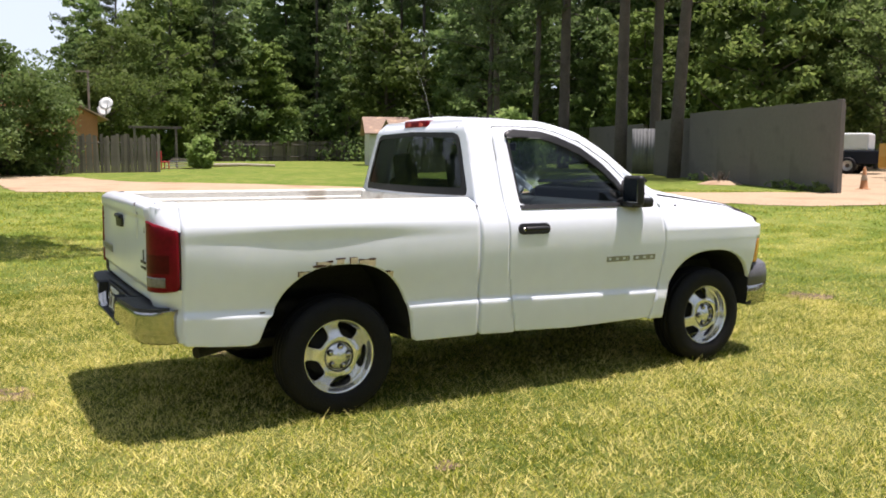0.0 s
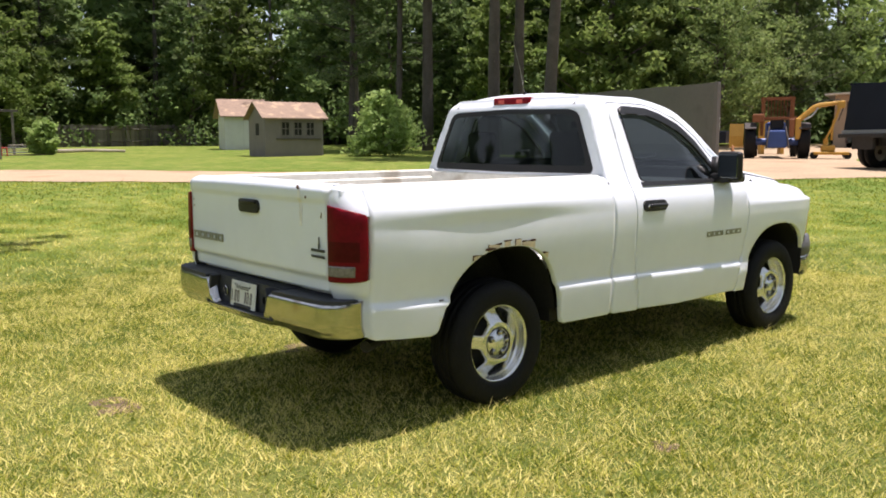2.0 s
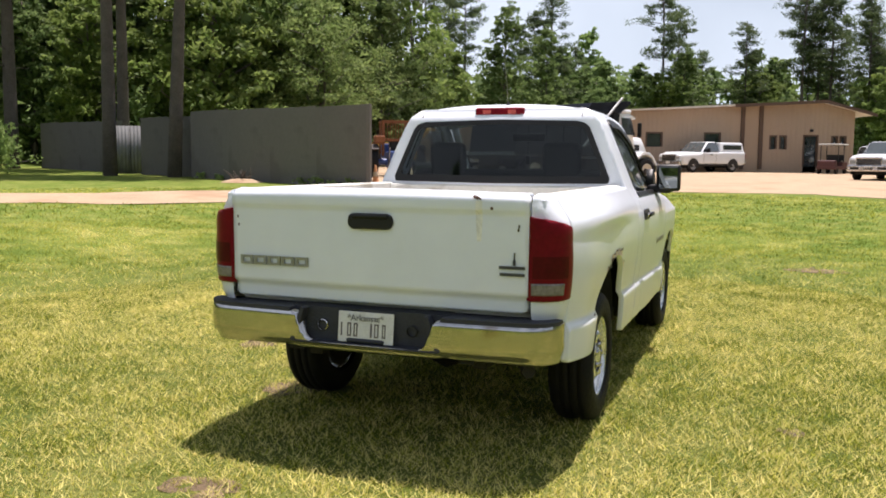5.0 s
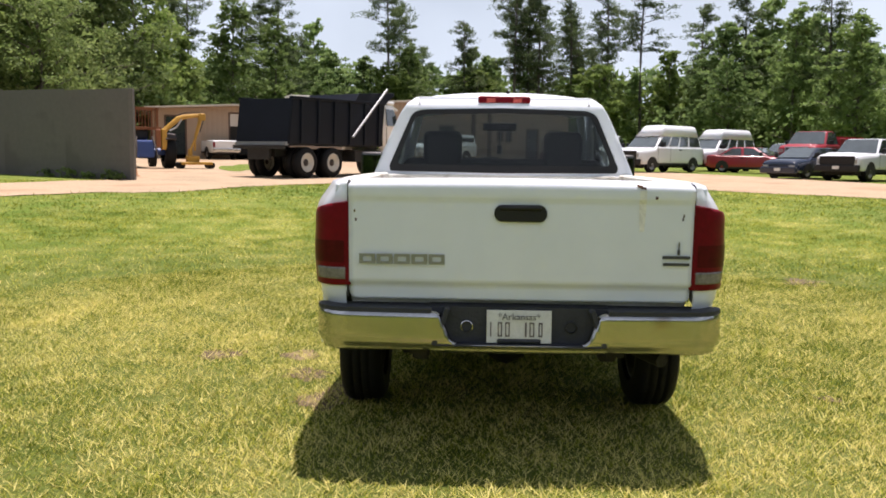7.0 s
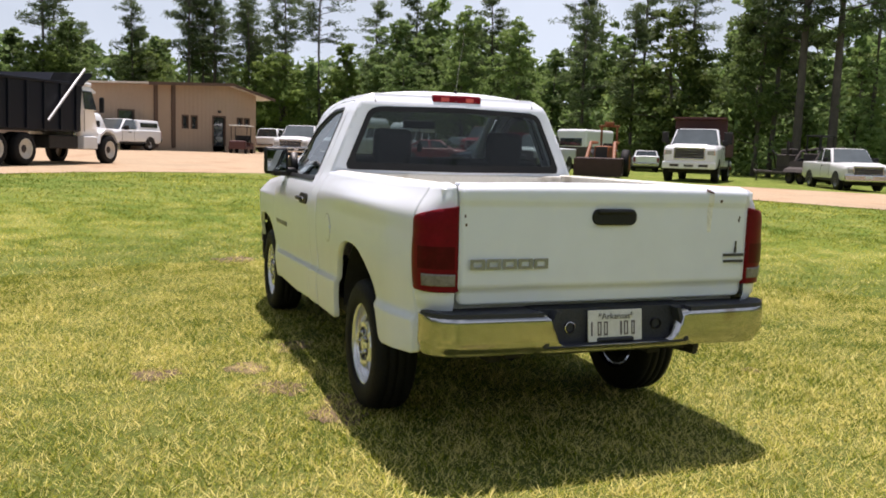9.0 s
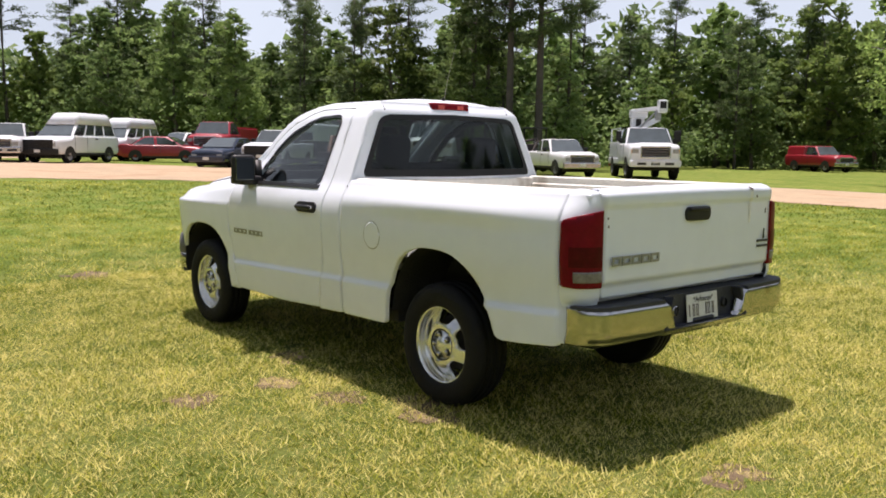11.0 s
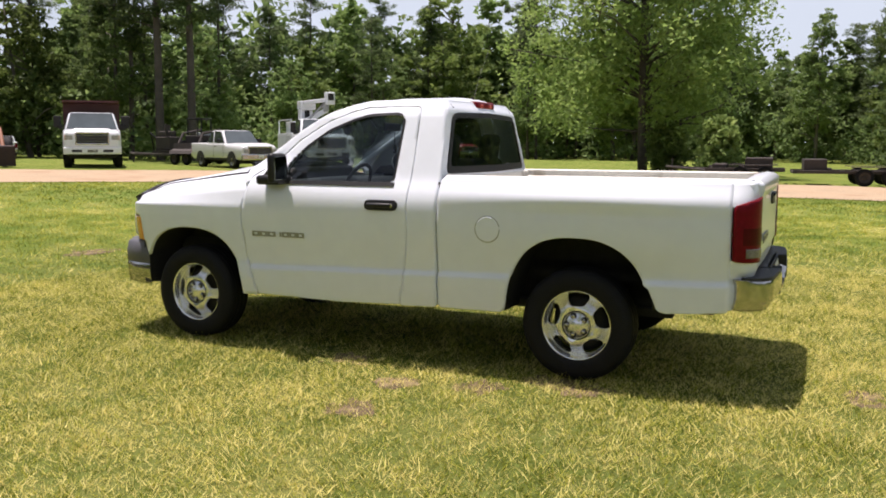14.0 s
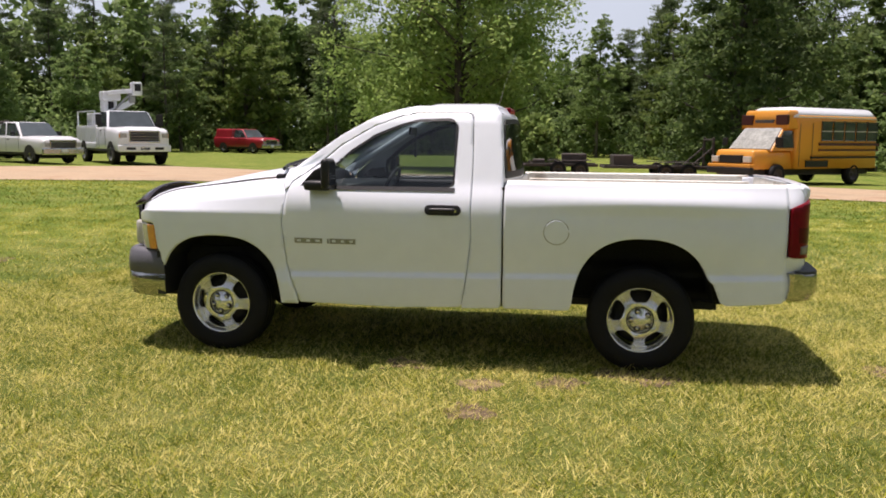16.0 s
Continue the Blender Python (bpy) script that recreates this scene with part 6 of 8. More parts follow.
# ---- parked vehicles ----
P_RED = mat("red_paint", (0.29, 0.016, 0.028), 0.35, vary=0.15, scale=1.5, coat=0.3)
P_NAVY = mat("dark_blue_paint", (0.018, 0.026, 0.05), 0.25, vary=0.1, coat=0.6)
P_BLACK = mat("black_truck_paint", (0.006, 0.008, 0.015), 0.45, vary=0.3, scale=1.5, spec=0.2)
P_YELLOW = mat("bus_yellow_paint", (0.62, 0.27, 0.03), 0.4, vary=0.08, scale=1.0, coat=0.2)
P_ORANGE = mat("worn_orange_paint", (0.24, 0.085, 0.032), 0.6, vary=0.25, scale=3)
P_BLUE = mat("tractor_blue_paint", (0.03, 0.07, 0.24), 0.5, vary=0.2, scale=3)
P_GOLD = mat("machine_yellow_paint", (0.45, 0.25, 0.035), 0.5, vary=0.2, scale=3)
BUCKET = mat("dark_brown_steel", (0.030, 0.014, 0.012), 0.75, vary=0.35, scale=4, fine=40, bump=0.3)
STEEL = mat("dark_rusty_steel", (0.045, 0.036, 0.032), 0.8, vary=0.35, scale=4, fine=40, bump=0.3)
RUSTY = mat("rusty_orange_steel", (0.20, 0.075, 0.03), 0.85, vary=0.35, scale=5, fine=50, bump=0.2)
MAROON = mat("dark_maroon_steel", (0.07, 0.022, 0.022), 0.6, vary=0.2, scale=2)
RIMW = mat("white_steel_rim", (0.50, 0.48, 0.43), 0.5, vary=0.15, scale=8)
RIMG = mat("grey_rim", (0.38, 0.38, 0.38), 0.35, 0.5, vary=0.15, scale=8)

WHEELS = {}


def add_wheel(ob, x, y, r, w, rim):
    """A wheel of its own, tyre and rim, on the ground line."""
    key = (round(r, 3), round(w, 3), rim.name)
    if key not in WHEELS:
        ty = lathe([(r * 0.6, w / 2 - 0.02), (r * 0.72, w / 2), (r * 0.93, w / 2 - 0.02), (r, w / 2 - 0.06), (r, -w / 2 + 0.06), (r * 0.93, -w / 2 + 0.02), (r * 0.6, -w / 2)], 28)
        ri = lathe([(r * 0.16, w / 2 - 0.10), (r * 0.44, w / 2 - 0.085), (r * 0.50, w / 2 - 0.035), (r * 0.56, w / 2 - 0.012), (r * 0.61, w / 2 - 0.012), (r * 0.62, 0)], 24)
        hub = lathe([(0, w / 2 - 0.035), (r * 0.12, w / 2 - 0.04), (r * 0.17, w / 2 - 0.07), (r * 0.24, w / 2 - 0.092)], 14)
        WHEELS[key] = (data("tyre", *ty, RUBBER, True), data("rim", *ri, rim, True), data("hub", *hub, STEEL, True))
    ty, ri, hub = WHEELS[key]
    p = part("wheel", ty, None, ob, "", False, pose(x, y, r, 0, 0, 0 if x > 0 else 180))
    part("rim", ri, None, p)
    part("hub", hub, None, p)


def frustum(y0, y1, w0, z0, y2, y3, w1, z1, r=0.0):
    """A cabin: a base from y0 to y1 and half-width w0, a roof from y2 to y3 and half-width w1."""
    bm = bmesh.new()
    lo = [bm.verts.new((x, y, z0)) for x, y in ((-w0, y0), (w0, y0), (w0, y1), (-w0, y1))]
    hi = [bm.verts.new((x, y, z1)) for x, y in ((-w1, y2), (w1, y2), (w1, y3), (-w1, y3))]
    bm.faces.new(hi)
    bm.faces.new(lo[::-1])
    for k in range(4):
        bm.faces.new((lo[k], lo[(k + 1) % 4], hi[(k + 1) % 4], hi[k]))
    if r:
        bmesh.ops.bevel(bm, geom=[e for e in bm.edges if any(v in hi for v in e.verts)], offset=r, segments=3, profile=0.5, affect="EDGES")
    return from_bm(bm)


def pane(a, b, c, d, inset, out):
    """A thin glass slab on the quad a b c d (base left, base right, top right, top left), inset from its rim."""
    a, b, c, d = (Vector(p) for p in (a, b, c, d))
    n = (b - a).cross(d - a).normalized()
    mid = (a + b + c + d) / 4
    q = []
    for p in (a, b, c, d):
        e = p - mid
        q.append(p - e.normalized() * inset + n * out)
    back = [p - n * 0.03 for p in q]
    return [tuple(p) for p in q + back], [(0, 1, 2, 3), (7, 6, 5, 4), (0, 4, 5, 1), (1, 5, 6, 2), (2, 6, 7, 3), (3, 7, 4, 0)]


def lerp(a, b, t):
    return tuple(p + (q - p) * t for p, q in zip(a, b))


def vehicle(name, label, category, x, y, turn, paint, L, W, nose, belt, top, cabin, roof, wheels, wr, rear_h=None, group="parked vehicles", splits=(0.0, 0.5, 1.0), rim=RIMG, low=0.35, scale=1.0, grille=True, tail=None, hood=None, bumper=FARCHROME, roof_paint=None, slots=False, gw=0.45, trim=FARCHROME):
    """A road vehicle facing its own +y. cabin: (rear, front) of the glasshouse at the belt; roof: the same at the top."""
    ob = thing(name, at_ground(x, y, turn, scale), label, category, group)
    w = W / 2
    rear, front = -L / 2, L / 2
    rear_h = belt if rear_h is None else rear_h
    hood = nose if hood is None else hood

    st = [(rear, w * 0.90, low + 0.14, rear_h - 0.05, 0.05), (rear + 0.07, w * 0.97, low + 0.06, rear_h, 0.06), (rear + 0.3, w, low, rear_h, 0.07), (cabin[0] - 0.03, w, low, rear_h, 0.07), (cabin[0] + 0.03, w, low, belt, 0.07),
          (cabin[1] - 0.08, w, low, belt, 0.08), (cabin[1] + 0.06, w, low, hood + 0.03, 0.18), ((cabin[1] + front) / 2, w, low, (nose + hood) / 2 + 0.03, 0.24), (front - 0.35, w * 0.985, low, nose + 0.01, 0.25), (front - 0.12, w * 0.95, low + 0.03, nose - 0.05, 0.22),
          (front - 0.03, w * 0.90, low + 0.08, nose - 0.12, 0.10), (front, w * 0.84, low + 0.16, nose - 0.22, 0.06)]
    part("body", crisp("body", lofted(st), paint), None, ob)
    for s in (1, -1):
        for yc in wheels:
            # flat dark ring drawn as the shaded wheel opening; none is cut
            part("wheel_arch", ([(s * (w + 0.004), yc + wr * k * math.cos(t), wr + wr * k * math.sin(t)) for t in np.linspace(-0.35, math.pi + 0.35, 17) for k in (0.3, 1.2)],
                                [(2 * i, 2 * i + 1, 2 * i + 3, 2 * i + 2) for i in range(16)]), UNDER, ob)
    wb, wt = w - 0.05, w * 0.80
    part("cabin", crisp("cabin", frustum(cabin[0], cabin[1], wb, belt - 0.03, roof[0], roof[1], wt, top, 0.15), roof_paint or paint, 50), None, ob)
    z0, z1 = belt, top
    part("windscreen", pane((wb, cabin[1], z0), (-wb, cabin[1], z0), (-wt, roof[1], z1), (wt, roof[1], z1), 0.10, 0.012), WSHIELD, ob)
    part("rear_window", pane((-wb, cabin[0], z0), (wb, cabin[0], z0), (wt, roof[0], z1), (-wt, roof[0], z1), 0.12, 0.012), FARGLASS, ob)
    for s in (1, -1):
        lo0, lo1, hi0, hi1 = (s * wb, cabin[0], z0), (s * wb, cabin[1], z0), (s * wt, roof[0], z1), (s * wt, roof[1], z1)
        for t0, t1 in zip(splits, splits[1:]):
            q = [lerp(lo0, lo1, t0), lerp(lo0, lo1, t1), lerp(hi0, hi1, t1), lerp(hi0, hi1, t0)]
            if s < 0:
                q = [q[1], q[0], q[3], q[2]]
            part("side_window", pane(*q, 0.085, 0.012), FARGLASS, ob)
        part("headlight", box(s * (w - 0.28) - 0.16, front - 0.16, nose - 0.44, s * (w - 0.28) + 0.16, front + 0.004, nose - 0.20, 0.04), FARLAMP, ob)
        part("turn_signal", box(s * (w - 0.13) - 0.035, front - 0.20, nose - 0.43, s * (w - 0.13) + 0.035, front - 0.03, nose - 0.22, 0.02), AMBER, ob)
        for gap in (0.16, 1.22):
            part("door_gap", box(s * (w + 0.001), cabin[1] - gap, low + 0.12, s * (w + 0.006), cabin[1] - gap + 0.015, belt - 0.02), DECAL, ob)
        part("rocker", box(s * (w - 0.10), wheels[0] + wr * 1.25, low - 0.03, s * (w - 0.02), wheels[1] - wr * 1.25, low + 0.10, 0.02), UNDER, ob)
        part("taillight", box(s * (w - 0.12) - 0.08, rear - 0.01, rear_h - 0.45, s * (w - 0.12) + 0.08, rear + 0.04, rear_h - 0.1, 0.015), REDLENS, ob)
        part("wing_mirror", box(s * (w + 0.02), cabin[1] - 0.45, belt + 0.02, s * (w + 0.20), cabin[1] - 0.33, belt + 0.22, 0.03), BLACK, ob)
        part("door_handle", box(s * w, (cabin[0] + cabin[1]) / 2 - 0.1, belt - 0.16, s * (w + 0.02), (cabin[0] + cabin[1]) / 2 + 0.1, belt - 0.11, 0.006), BLACK, ob)
        for yc in wheels:
            add_wheel(ob, s * (w - 0.15), yc, wr, 0.26 + 0.5 * (wr - 0.32), rim)
    part("front_bumper", box(-w + 0.02, front - 0.12, low - 0.03, w - 0.02, front + 0.09, low + 0.27, 0.05), bumper, ob)
    if slots:
        for k in (-1, 0, 1):
            part("bumper_slot", box(k * 0.62 - 0.2, front + 0.075, low + 0.06, k * 0.62 + 0.2, front + 0.10, low + 0.17, 0.01), BLACK, ob)
    part("rear_bumper", box(-w + 0.04, rear - 0.08, low + 0.10, w - 0.04, rear + 0.08, low + 0.28, 0.03), bumper, ob)
    if grille:
        gz0, gz1 = nose - 0.48 - 0.16 * (nose - 1.0), nose - 0.14
        part("grille_frame", join(box(-w + gw - 0.05, front - 0.04, gz1 - 0.02, w - gw + 0.05, front + 0.03, gz1 + 0.05, 0.02), box(-w + gw - 0.05, front - 0.04, gz0 - 0.05, w - gw + 0.05, front + 0.03, gz0 + 0.02, 0.02),
                                  box(-w + gw - 0.05, front - 0.04, gz0 - 0.05, -w + gw + 0.01, front + 0.03, gz1 + 0.05, 0.02), box(w - gw - 0.01, front - 0.04, gz0 - 0.05, w - gw + 0.05, front + 0.03, gz1 + 0.05, 0.02)), trim, ob)
        gr = part("grille", box(-w + gw, front - 0.05, gz0, w - gw, front + 0.015, gz1, 0.01), BLACK, ob)
        for k in range(3):
            part("slat", box(-w + gw, front + 0.01, gz0 + (k + 0.8) * (gz1 - gz0) / 3.6, w - gw, front + 0.025, gz0 + (k + 0.8) * (gz1 - gz0) / 3.6 + 0.012, 0.004), trim, gr)
        part("bonnet", frustum(cabin[1] - 0.02, front - 0.05, w * 0.80, nose - 0.16, cabin[1] - 0.02, front - 0.24, w * 0.62, max(nose, hood) + 0.070, 0.10), paint, ob, "", True)
    # dark blocks at the axles, made broad to put shade under the body
    part("front_axle", box(-w + 0.22, front - 1.15, low - 0.20, w - 0.22, front - 0.55, low + 0.10, 0.02), UNDER, ob)
    part("rear_axle", box(-w + 0.30, wheels[0] - 0.2, low - 0.18, w - 0.30, wheels[0] + 0.2, low + 0.10, 0.02), UNDER, ob)
    part("underside", box(-w + 0.28, rear + 0.2, low - 0.08, w - 0.28, front - 0.2, low + 0.2), UNDER, ob)
    part("plate", box(-0.15, front + 0.09, low + 0.08, 0.15, front + 0.10, low + 0.22), PLATE, ob)
    return ob


def pickup(label, x, y, turn, paint, **k):
    o = dict(L=5.6, W=2.0, nose=1.18, belt=1.22, top=1.88, cabin=(-0.55, 1.05), roof=(-0.42, 0.45), wheels=(-1.65, 1.75), wr=0.39, rear_h=1.25, splits=(0.02, 0.98), low=0.45)
    o.update(k)
    ob = vehicle("pickup_truck", label, "pickup truck", x, y, turn, paint, **o)
    b0, b1 = -o["L"] / 2 + 0.08, o["cabin"][0] - 0.08
    # dark sheet on the closed body, drawn as the shaded hollow of the bed
    part("bed_well", box(-o["W"] / 2 + 0.10, b0, o["rear_h"] - 0.02, o["W"] / 2 - 0.10, b1, o["rear_h"] + 0.006), UNDER, ob)
    return ob


def van(label, x, y, turn, **k):
    o = dict(L=5.5, W=2.05, nose=1.20, belt=1.32, top=1.98, cabin=(-2.62, 1.45), roof=(-2.5, 0.75), wheels=(-1.75, 1.75), wr=0.37, splits=(0.03, 0.30, 0.52, 0.74, 0.98), low=0.42, rear_h=1.30)
    o.update(k)
    ob = vehicle("passenger_van", label, "van", x, y, turn, WHITE2, **o)
    part("raised_roof", frustum(-2.52, 0.95, 0.86, 1.88, -2.42, 0.40, 0.68, 2.48, 0.18), WHITE2, ob, "white raised fibreglass roof", True)
    return ob


def sedan(label, x, y, turn, paint, **k):
    o = dict(L=4.7, W=1.82, nose=0.86, belt=0.95, top=1.44, cabin=(-1.75, 1.25), roof=(-1.0, 0.35), wheels=(-1.4, 1.4), wr=0.32, splits=(0.04, 0.50, 0.97), low=0.28, rear_h=1.0, bumper=paint, grille=False)
    o.update(k)
    return vehicle("sedan", label, "car", x, y, turn, paint, **o)


def suv(label, x, y, turn, paint, **k):
    o = dict(L=4.9, W=1.92, nose=1.08, belt=1.16, top=1.80, cabin=(-2.3, 1.05), roof=(-2.12, 0.40), wheels=(-1.45, 1.5), wr=0.37, splits=(0.03, 0.34, 0.66, 0.98), low=0.38, rear_h=1.15)
    o.update(k)
    return vehicle("suv", label, "car", x, y, turn, paint, **o)


def face_cam(x, y, off=0.0):
    """The turn at which a thing at (x, y) looks back toward the field's middle."""
    return math.degrees(math.atan2(x + 2, -(y + 2))) + off


def heavy(label, x, y, turn, paint=WHITE2, L=7.2, **k):
    o = dict(W=2.35, nose=1.62, belt=1.66, top=2.42, cabin=(0.25, 1.95), roof=(0.35, 1.40), wheels=(-1.9, 2.55), wr=0.48, splits=(0.04, 0.97), low=0.62, rear_h=0.98, slots=True, gw=0.55, bumper=WHITE2)
    o.update(k)
    return vehicle("work_truck", label, "truck", x, y, turn, paint, L, **o)


# yard in front
van("white raised-roof passenger van parked at the lot's edge", 9.2, 41.8, face_cam(9.2, 41.8, -34), bumper=BLACK, trim=BLACK, gw=0.30)
van("white raised-roof passenger van parked behind another", 14.0, 48.0, face_cam(14, 48, -32))
sedan("red sedan parked on the grass verge", 15.0, 44.2, face_cam(15, 44, 70), P_RED)
sedan("dark blue sedan parked on the grass verge", 15.0, 36.2, face_cam(15, 36, -26), P_NAVY)
pickup("white work pickup with a black push bar", 17.2, 35.0, face_cam(17.2, 35, -20), WHITE2, bumper=BLACK, trim=BLACK, gw=0.28)
pickup("silver-white pickup parked in the yard", 6.6, 43.0, face_cam(6.6, 43, -12), SILVER, slots=True)
suv("white SUV near the workshop", 8.3, 62.0, face_cam(8.3, 62, 157), WHITE2)
suv("white SUV in the far row", 20.5, 55.0, face_cam(20, 55, -40), WHITE2)
suv("white SUV in the far row", 23.5, 53.5, face_cam(23, 53, -40), SILVER)
pickup("white pickup backed into the yard", -17.0, 48.5, face_cam(-17.0, 48.5, 200), WHITE2, scale=0.9)
cap_truck = pickup("white pickup with a canopy over its bed", -3.0, 51.6, face_cam(-3, 51.6, -40), WHITE2)
part("canopy", frustum(-2.75, -0.62, 0.92, 1.24, -2.68, -0.66, 0.76, 1.86, 0.07), WHITE2, cap_truck, "white fibreglass bed canopy")
for s in (1, -1):
    part("canopy_window", box(s * 0.86 - 0.03, -2.5, 1.40, s * 0.86 + 0.03, -0.9, 1.70, 0.02), FARGLASS, cap_truck)
suv("old white estate car behind the tractor", 30.1, 45.5, face_cam(30.1, 45.5, 184), WHITE2, scale=0.88, top=1.55, belt=1.02, nose=0.95)
pickup("silver-white pickup truck with a chrome bumper on the grass", 27.4, 25.4, face_cam(27.4, 25.4, 23), SILVER, bumper=FARCHROME, cabin=(-0.95, 1.05), roof=(-0.80, 0.45), splits=(0.02, 0.36, 0.98), gw=0.40, scale=0.95)
red_fire = heavy("old red utility truck with a ladder rack", 19.4, 46.0, face_cam(19.4, 46.0, -22), P_RED, L=6.0)
part("rack", join(*[box(-1.1, -3.0 + k * 0.9, 2.05, 1.1, -2.92 + k * 0.9, 2.15) for k in range(4)], box(-1.12, -3.1, 1.0, 1.12, 0.1, 2.05, 0.03)), P_RED, red_fire, "red utility body")
red_far = pickup("old red utility truck resting at the edge of the woods", 66.2, 32.0, 156, P_RED, top=1.9, scale=1.12)
part("utility_body", frustum(-2.75, -0.6, 0.98, 0.95, -2.6, -0.62, 0.85, 1.92, 0.12), P_RED, red_far, "red box body")


def dump_truck():
    ob = thing("dump_truck", at_ground(-6.22, 24.41, -30.2, 0.95), "black tandem-axle dump truck with a white cab", "dump truck", "parked vehicles")
    # +y is forward
    for y in (-1.18, 0.18, 4.90):
        for s in (1, -1):
            add_wheel(ob, s * 1.02, y, 0.53, 0.32, RIMW)
            if y < 1:
                add_wheel(ob, s * 0.70, y, 0.53, 0.28, RIMW)
    part("frame", join(box(-0.45, -2.0, 0.72, -0.3, 5.5, 1.0), box(0.3, -2.0, 0.72, 0.45, 5.5, 1.0), box(-1.0, 1.6, 0.55, 1.0, 3.2, 1.0, 0.05)), UNDER, ob)
    side = prism([(-2.15, 1.16), (2.95, 1.16), (3.15, 2.74), (-1.95, 2.66)], 1.14, 1.22, 0.01)
    part("side_board", side, P_BLACK, ob)
    part("side_board", mirror(side), P_BLACK, ob)
    part("bed_floor", box(-1.16, -2.1, 1.12, 1.16, 2.95, 1.2), P_BLACK, ob)
    part("headboard", box(-1.2, 2.9, 1.15, 1.2, 3.05, 2.74, 0.02), P_BLACK, ob)
    part("tailgate", prism([(-2.2, 1.15), (-2.12, 1.15), (-1.92, 2.66), (-2.0, 2.66)], -1.2, 1.2, 0.01), P_BLACK, ob)
    part("load_edge", box(-1.14, -1.9, 2.45, 1.14, 2.9, 2.6), UNDER, ob)
    part("cab_guard", prism([(1.35, 2.74), (1.60, 3.04), (3.75, 3.20), (3.80, 3.10), (3.20, 2.74)], -1.2, 1.2, 0.01), P_BLACK, ob)
    for k in range(6):
        y = -1.62 + k * 0.86
        rib = prism([(y, 1.18), (y + 0.09, 1.18), (y + 0.13, 2.66 + 0.016 * (y + 1.95)), (y + 0.04, 2.66 + 0.016 * (y + 1.95))], 1.215, 1.275, 0.01)
        part("rib", rib, P_BLACK, ob)
        part("rib", mirror(rib), P_BLACK, ob)
    rail = prism([(-2.0, 2.64), (3.18, 2.72), (3.18, 2.80), (-2.0, 2.73)], 1.10, 1.28, 0.01)
    part("top_rail", rail, P_BLACK, ob)
    part("top_rail", mirror(rail), P_BLACK, ob)
    part("tarp_arm", pipe([(1.36, 1.04, 1.45), (1.36, 2.10, 2.40), (1.36, 3.10, 3.28)], 0.045, 8), TIN, ob, "silver tarp arm")
    part("cab", frustum(3.28, 4.42, 1.05, 1.0, 3.31, 4.14, 0.92, 2.78, 0.10), WHITE2, ob, "white cab", True)
    part("cab_roof", box(-0.94, 3.34, 2.74, 0.94, 4.18, 2.90, 0.07, 3), WHITE2, ob, "white roof fairing")
    part("cab_window", pane((1.03, 3.52, 1.90), (1.03, 4.30, 1.90), (0.94, 4.10, 2.62), (0.94, 3.52, 2.62), 0.05, 0.03), FARGLASS, ob)
    part("windscreen", pane((0.95, 4.40, 1.90), (-0.95, 4.40, 1.90), (-0.88, 4.16, 2.66), (0.88, 4.16, 2.66), 0.06, 0.03), FARGLASS, ob)
    part("bonnet", frustum(4.24, 5.52, 0.85, 1.0, 4.24, 5.25, 0.62, 1.88, 0.16), WHITE2, ob, "white sloping bonnet", True)
    part("visor", prism([(4.06, 2.64), (4.40, 2.54), (4.42, 2.60), (4.08, 2.74)], -0.92, 0.92, 0.01), WHITE2, ob)
    part("exhaust_stack", tube((0.85, 3.18, 1.0), (0.85, 3.18, 2.95), 0.07), CHROME, ob)
    part("bumper", box(-1.1, 5.52, 0.5, 1.1, 5.70, 0.85, 0.04), CHROME, ob)
    for s in (1, -1):
        guard = [(4.20, 0.75), (4.35, 1.12), (4.70, 1.30), (5.10, 1.28), (5.40, 1.05), (5.55, 0.8), (5.47, 0.78), (5.25, 1.08), (4.95, 1.18), (4.65, 1.16), (4.40, 1.0), (4.30, 0.75)]
        part("mudguard", prism(guard, s * 0.62, s * 1.14, 0.02), WHITE2, ob)
        part("step_tank", box(s * 0.95 - 0.20, 3.30, 0.55, s * 0.95 + 0.20, 4.15, 1.0, 0.04), WHITE2, ob, "white step box")
        part("cab_mirror", box(s * 1.12, 4.28, 1.85, s * 1.30, 4.36, 2.40, 0.03), BLACK, ob)
        part("door_line", box(s * 1.045, 3.48, 1.15, s * 1.052, 3.51, 1.90), DECAL, ob)
        part("bonnet_intake", box(s * 0.78, 4.50, 1.35, s * 0.80, 4.85, 1.58, 0.004), OPENSHADE, ob)
    part("tail_beam", box(-1.18, -2.28, 1.10, 1.18, -2.14, 1.22, 0.01), TIN, ob, "pale worn tailgate sill")
    part("drawbar", join(box(-1.1, -2.45, 0.98, 1.1, -2.2, 1.10), box(-0.5, -2.35, 0.62, 0.5, -2.25, 1.0)), UNDER, ob)


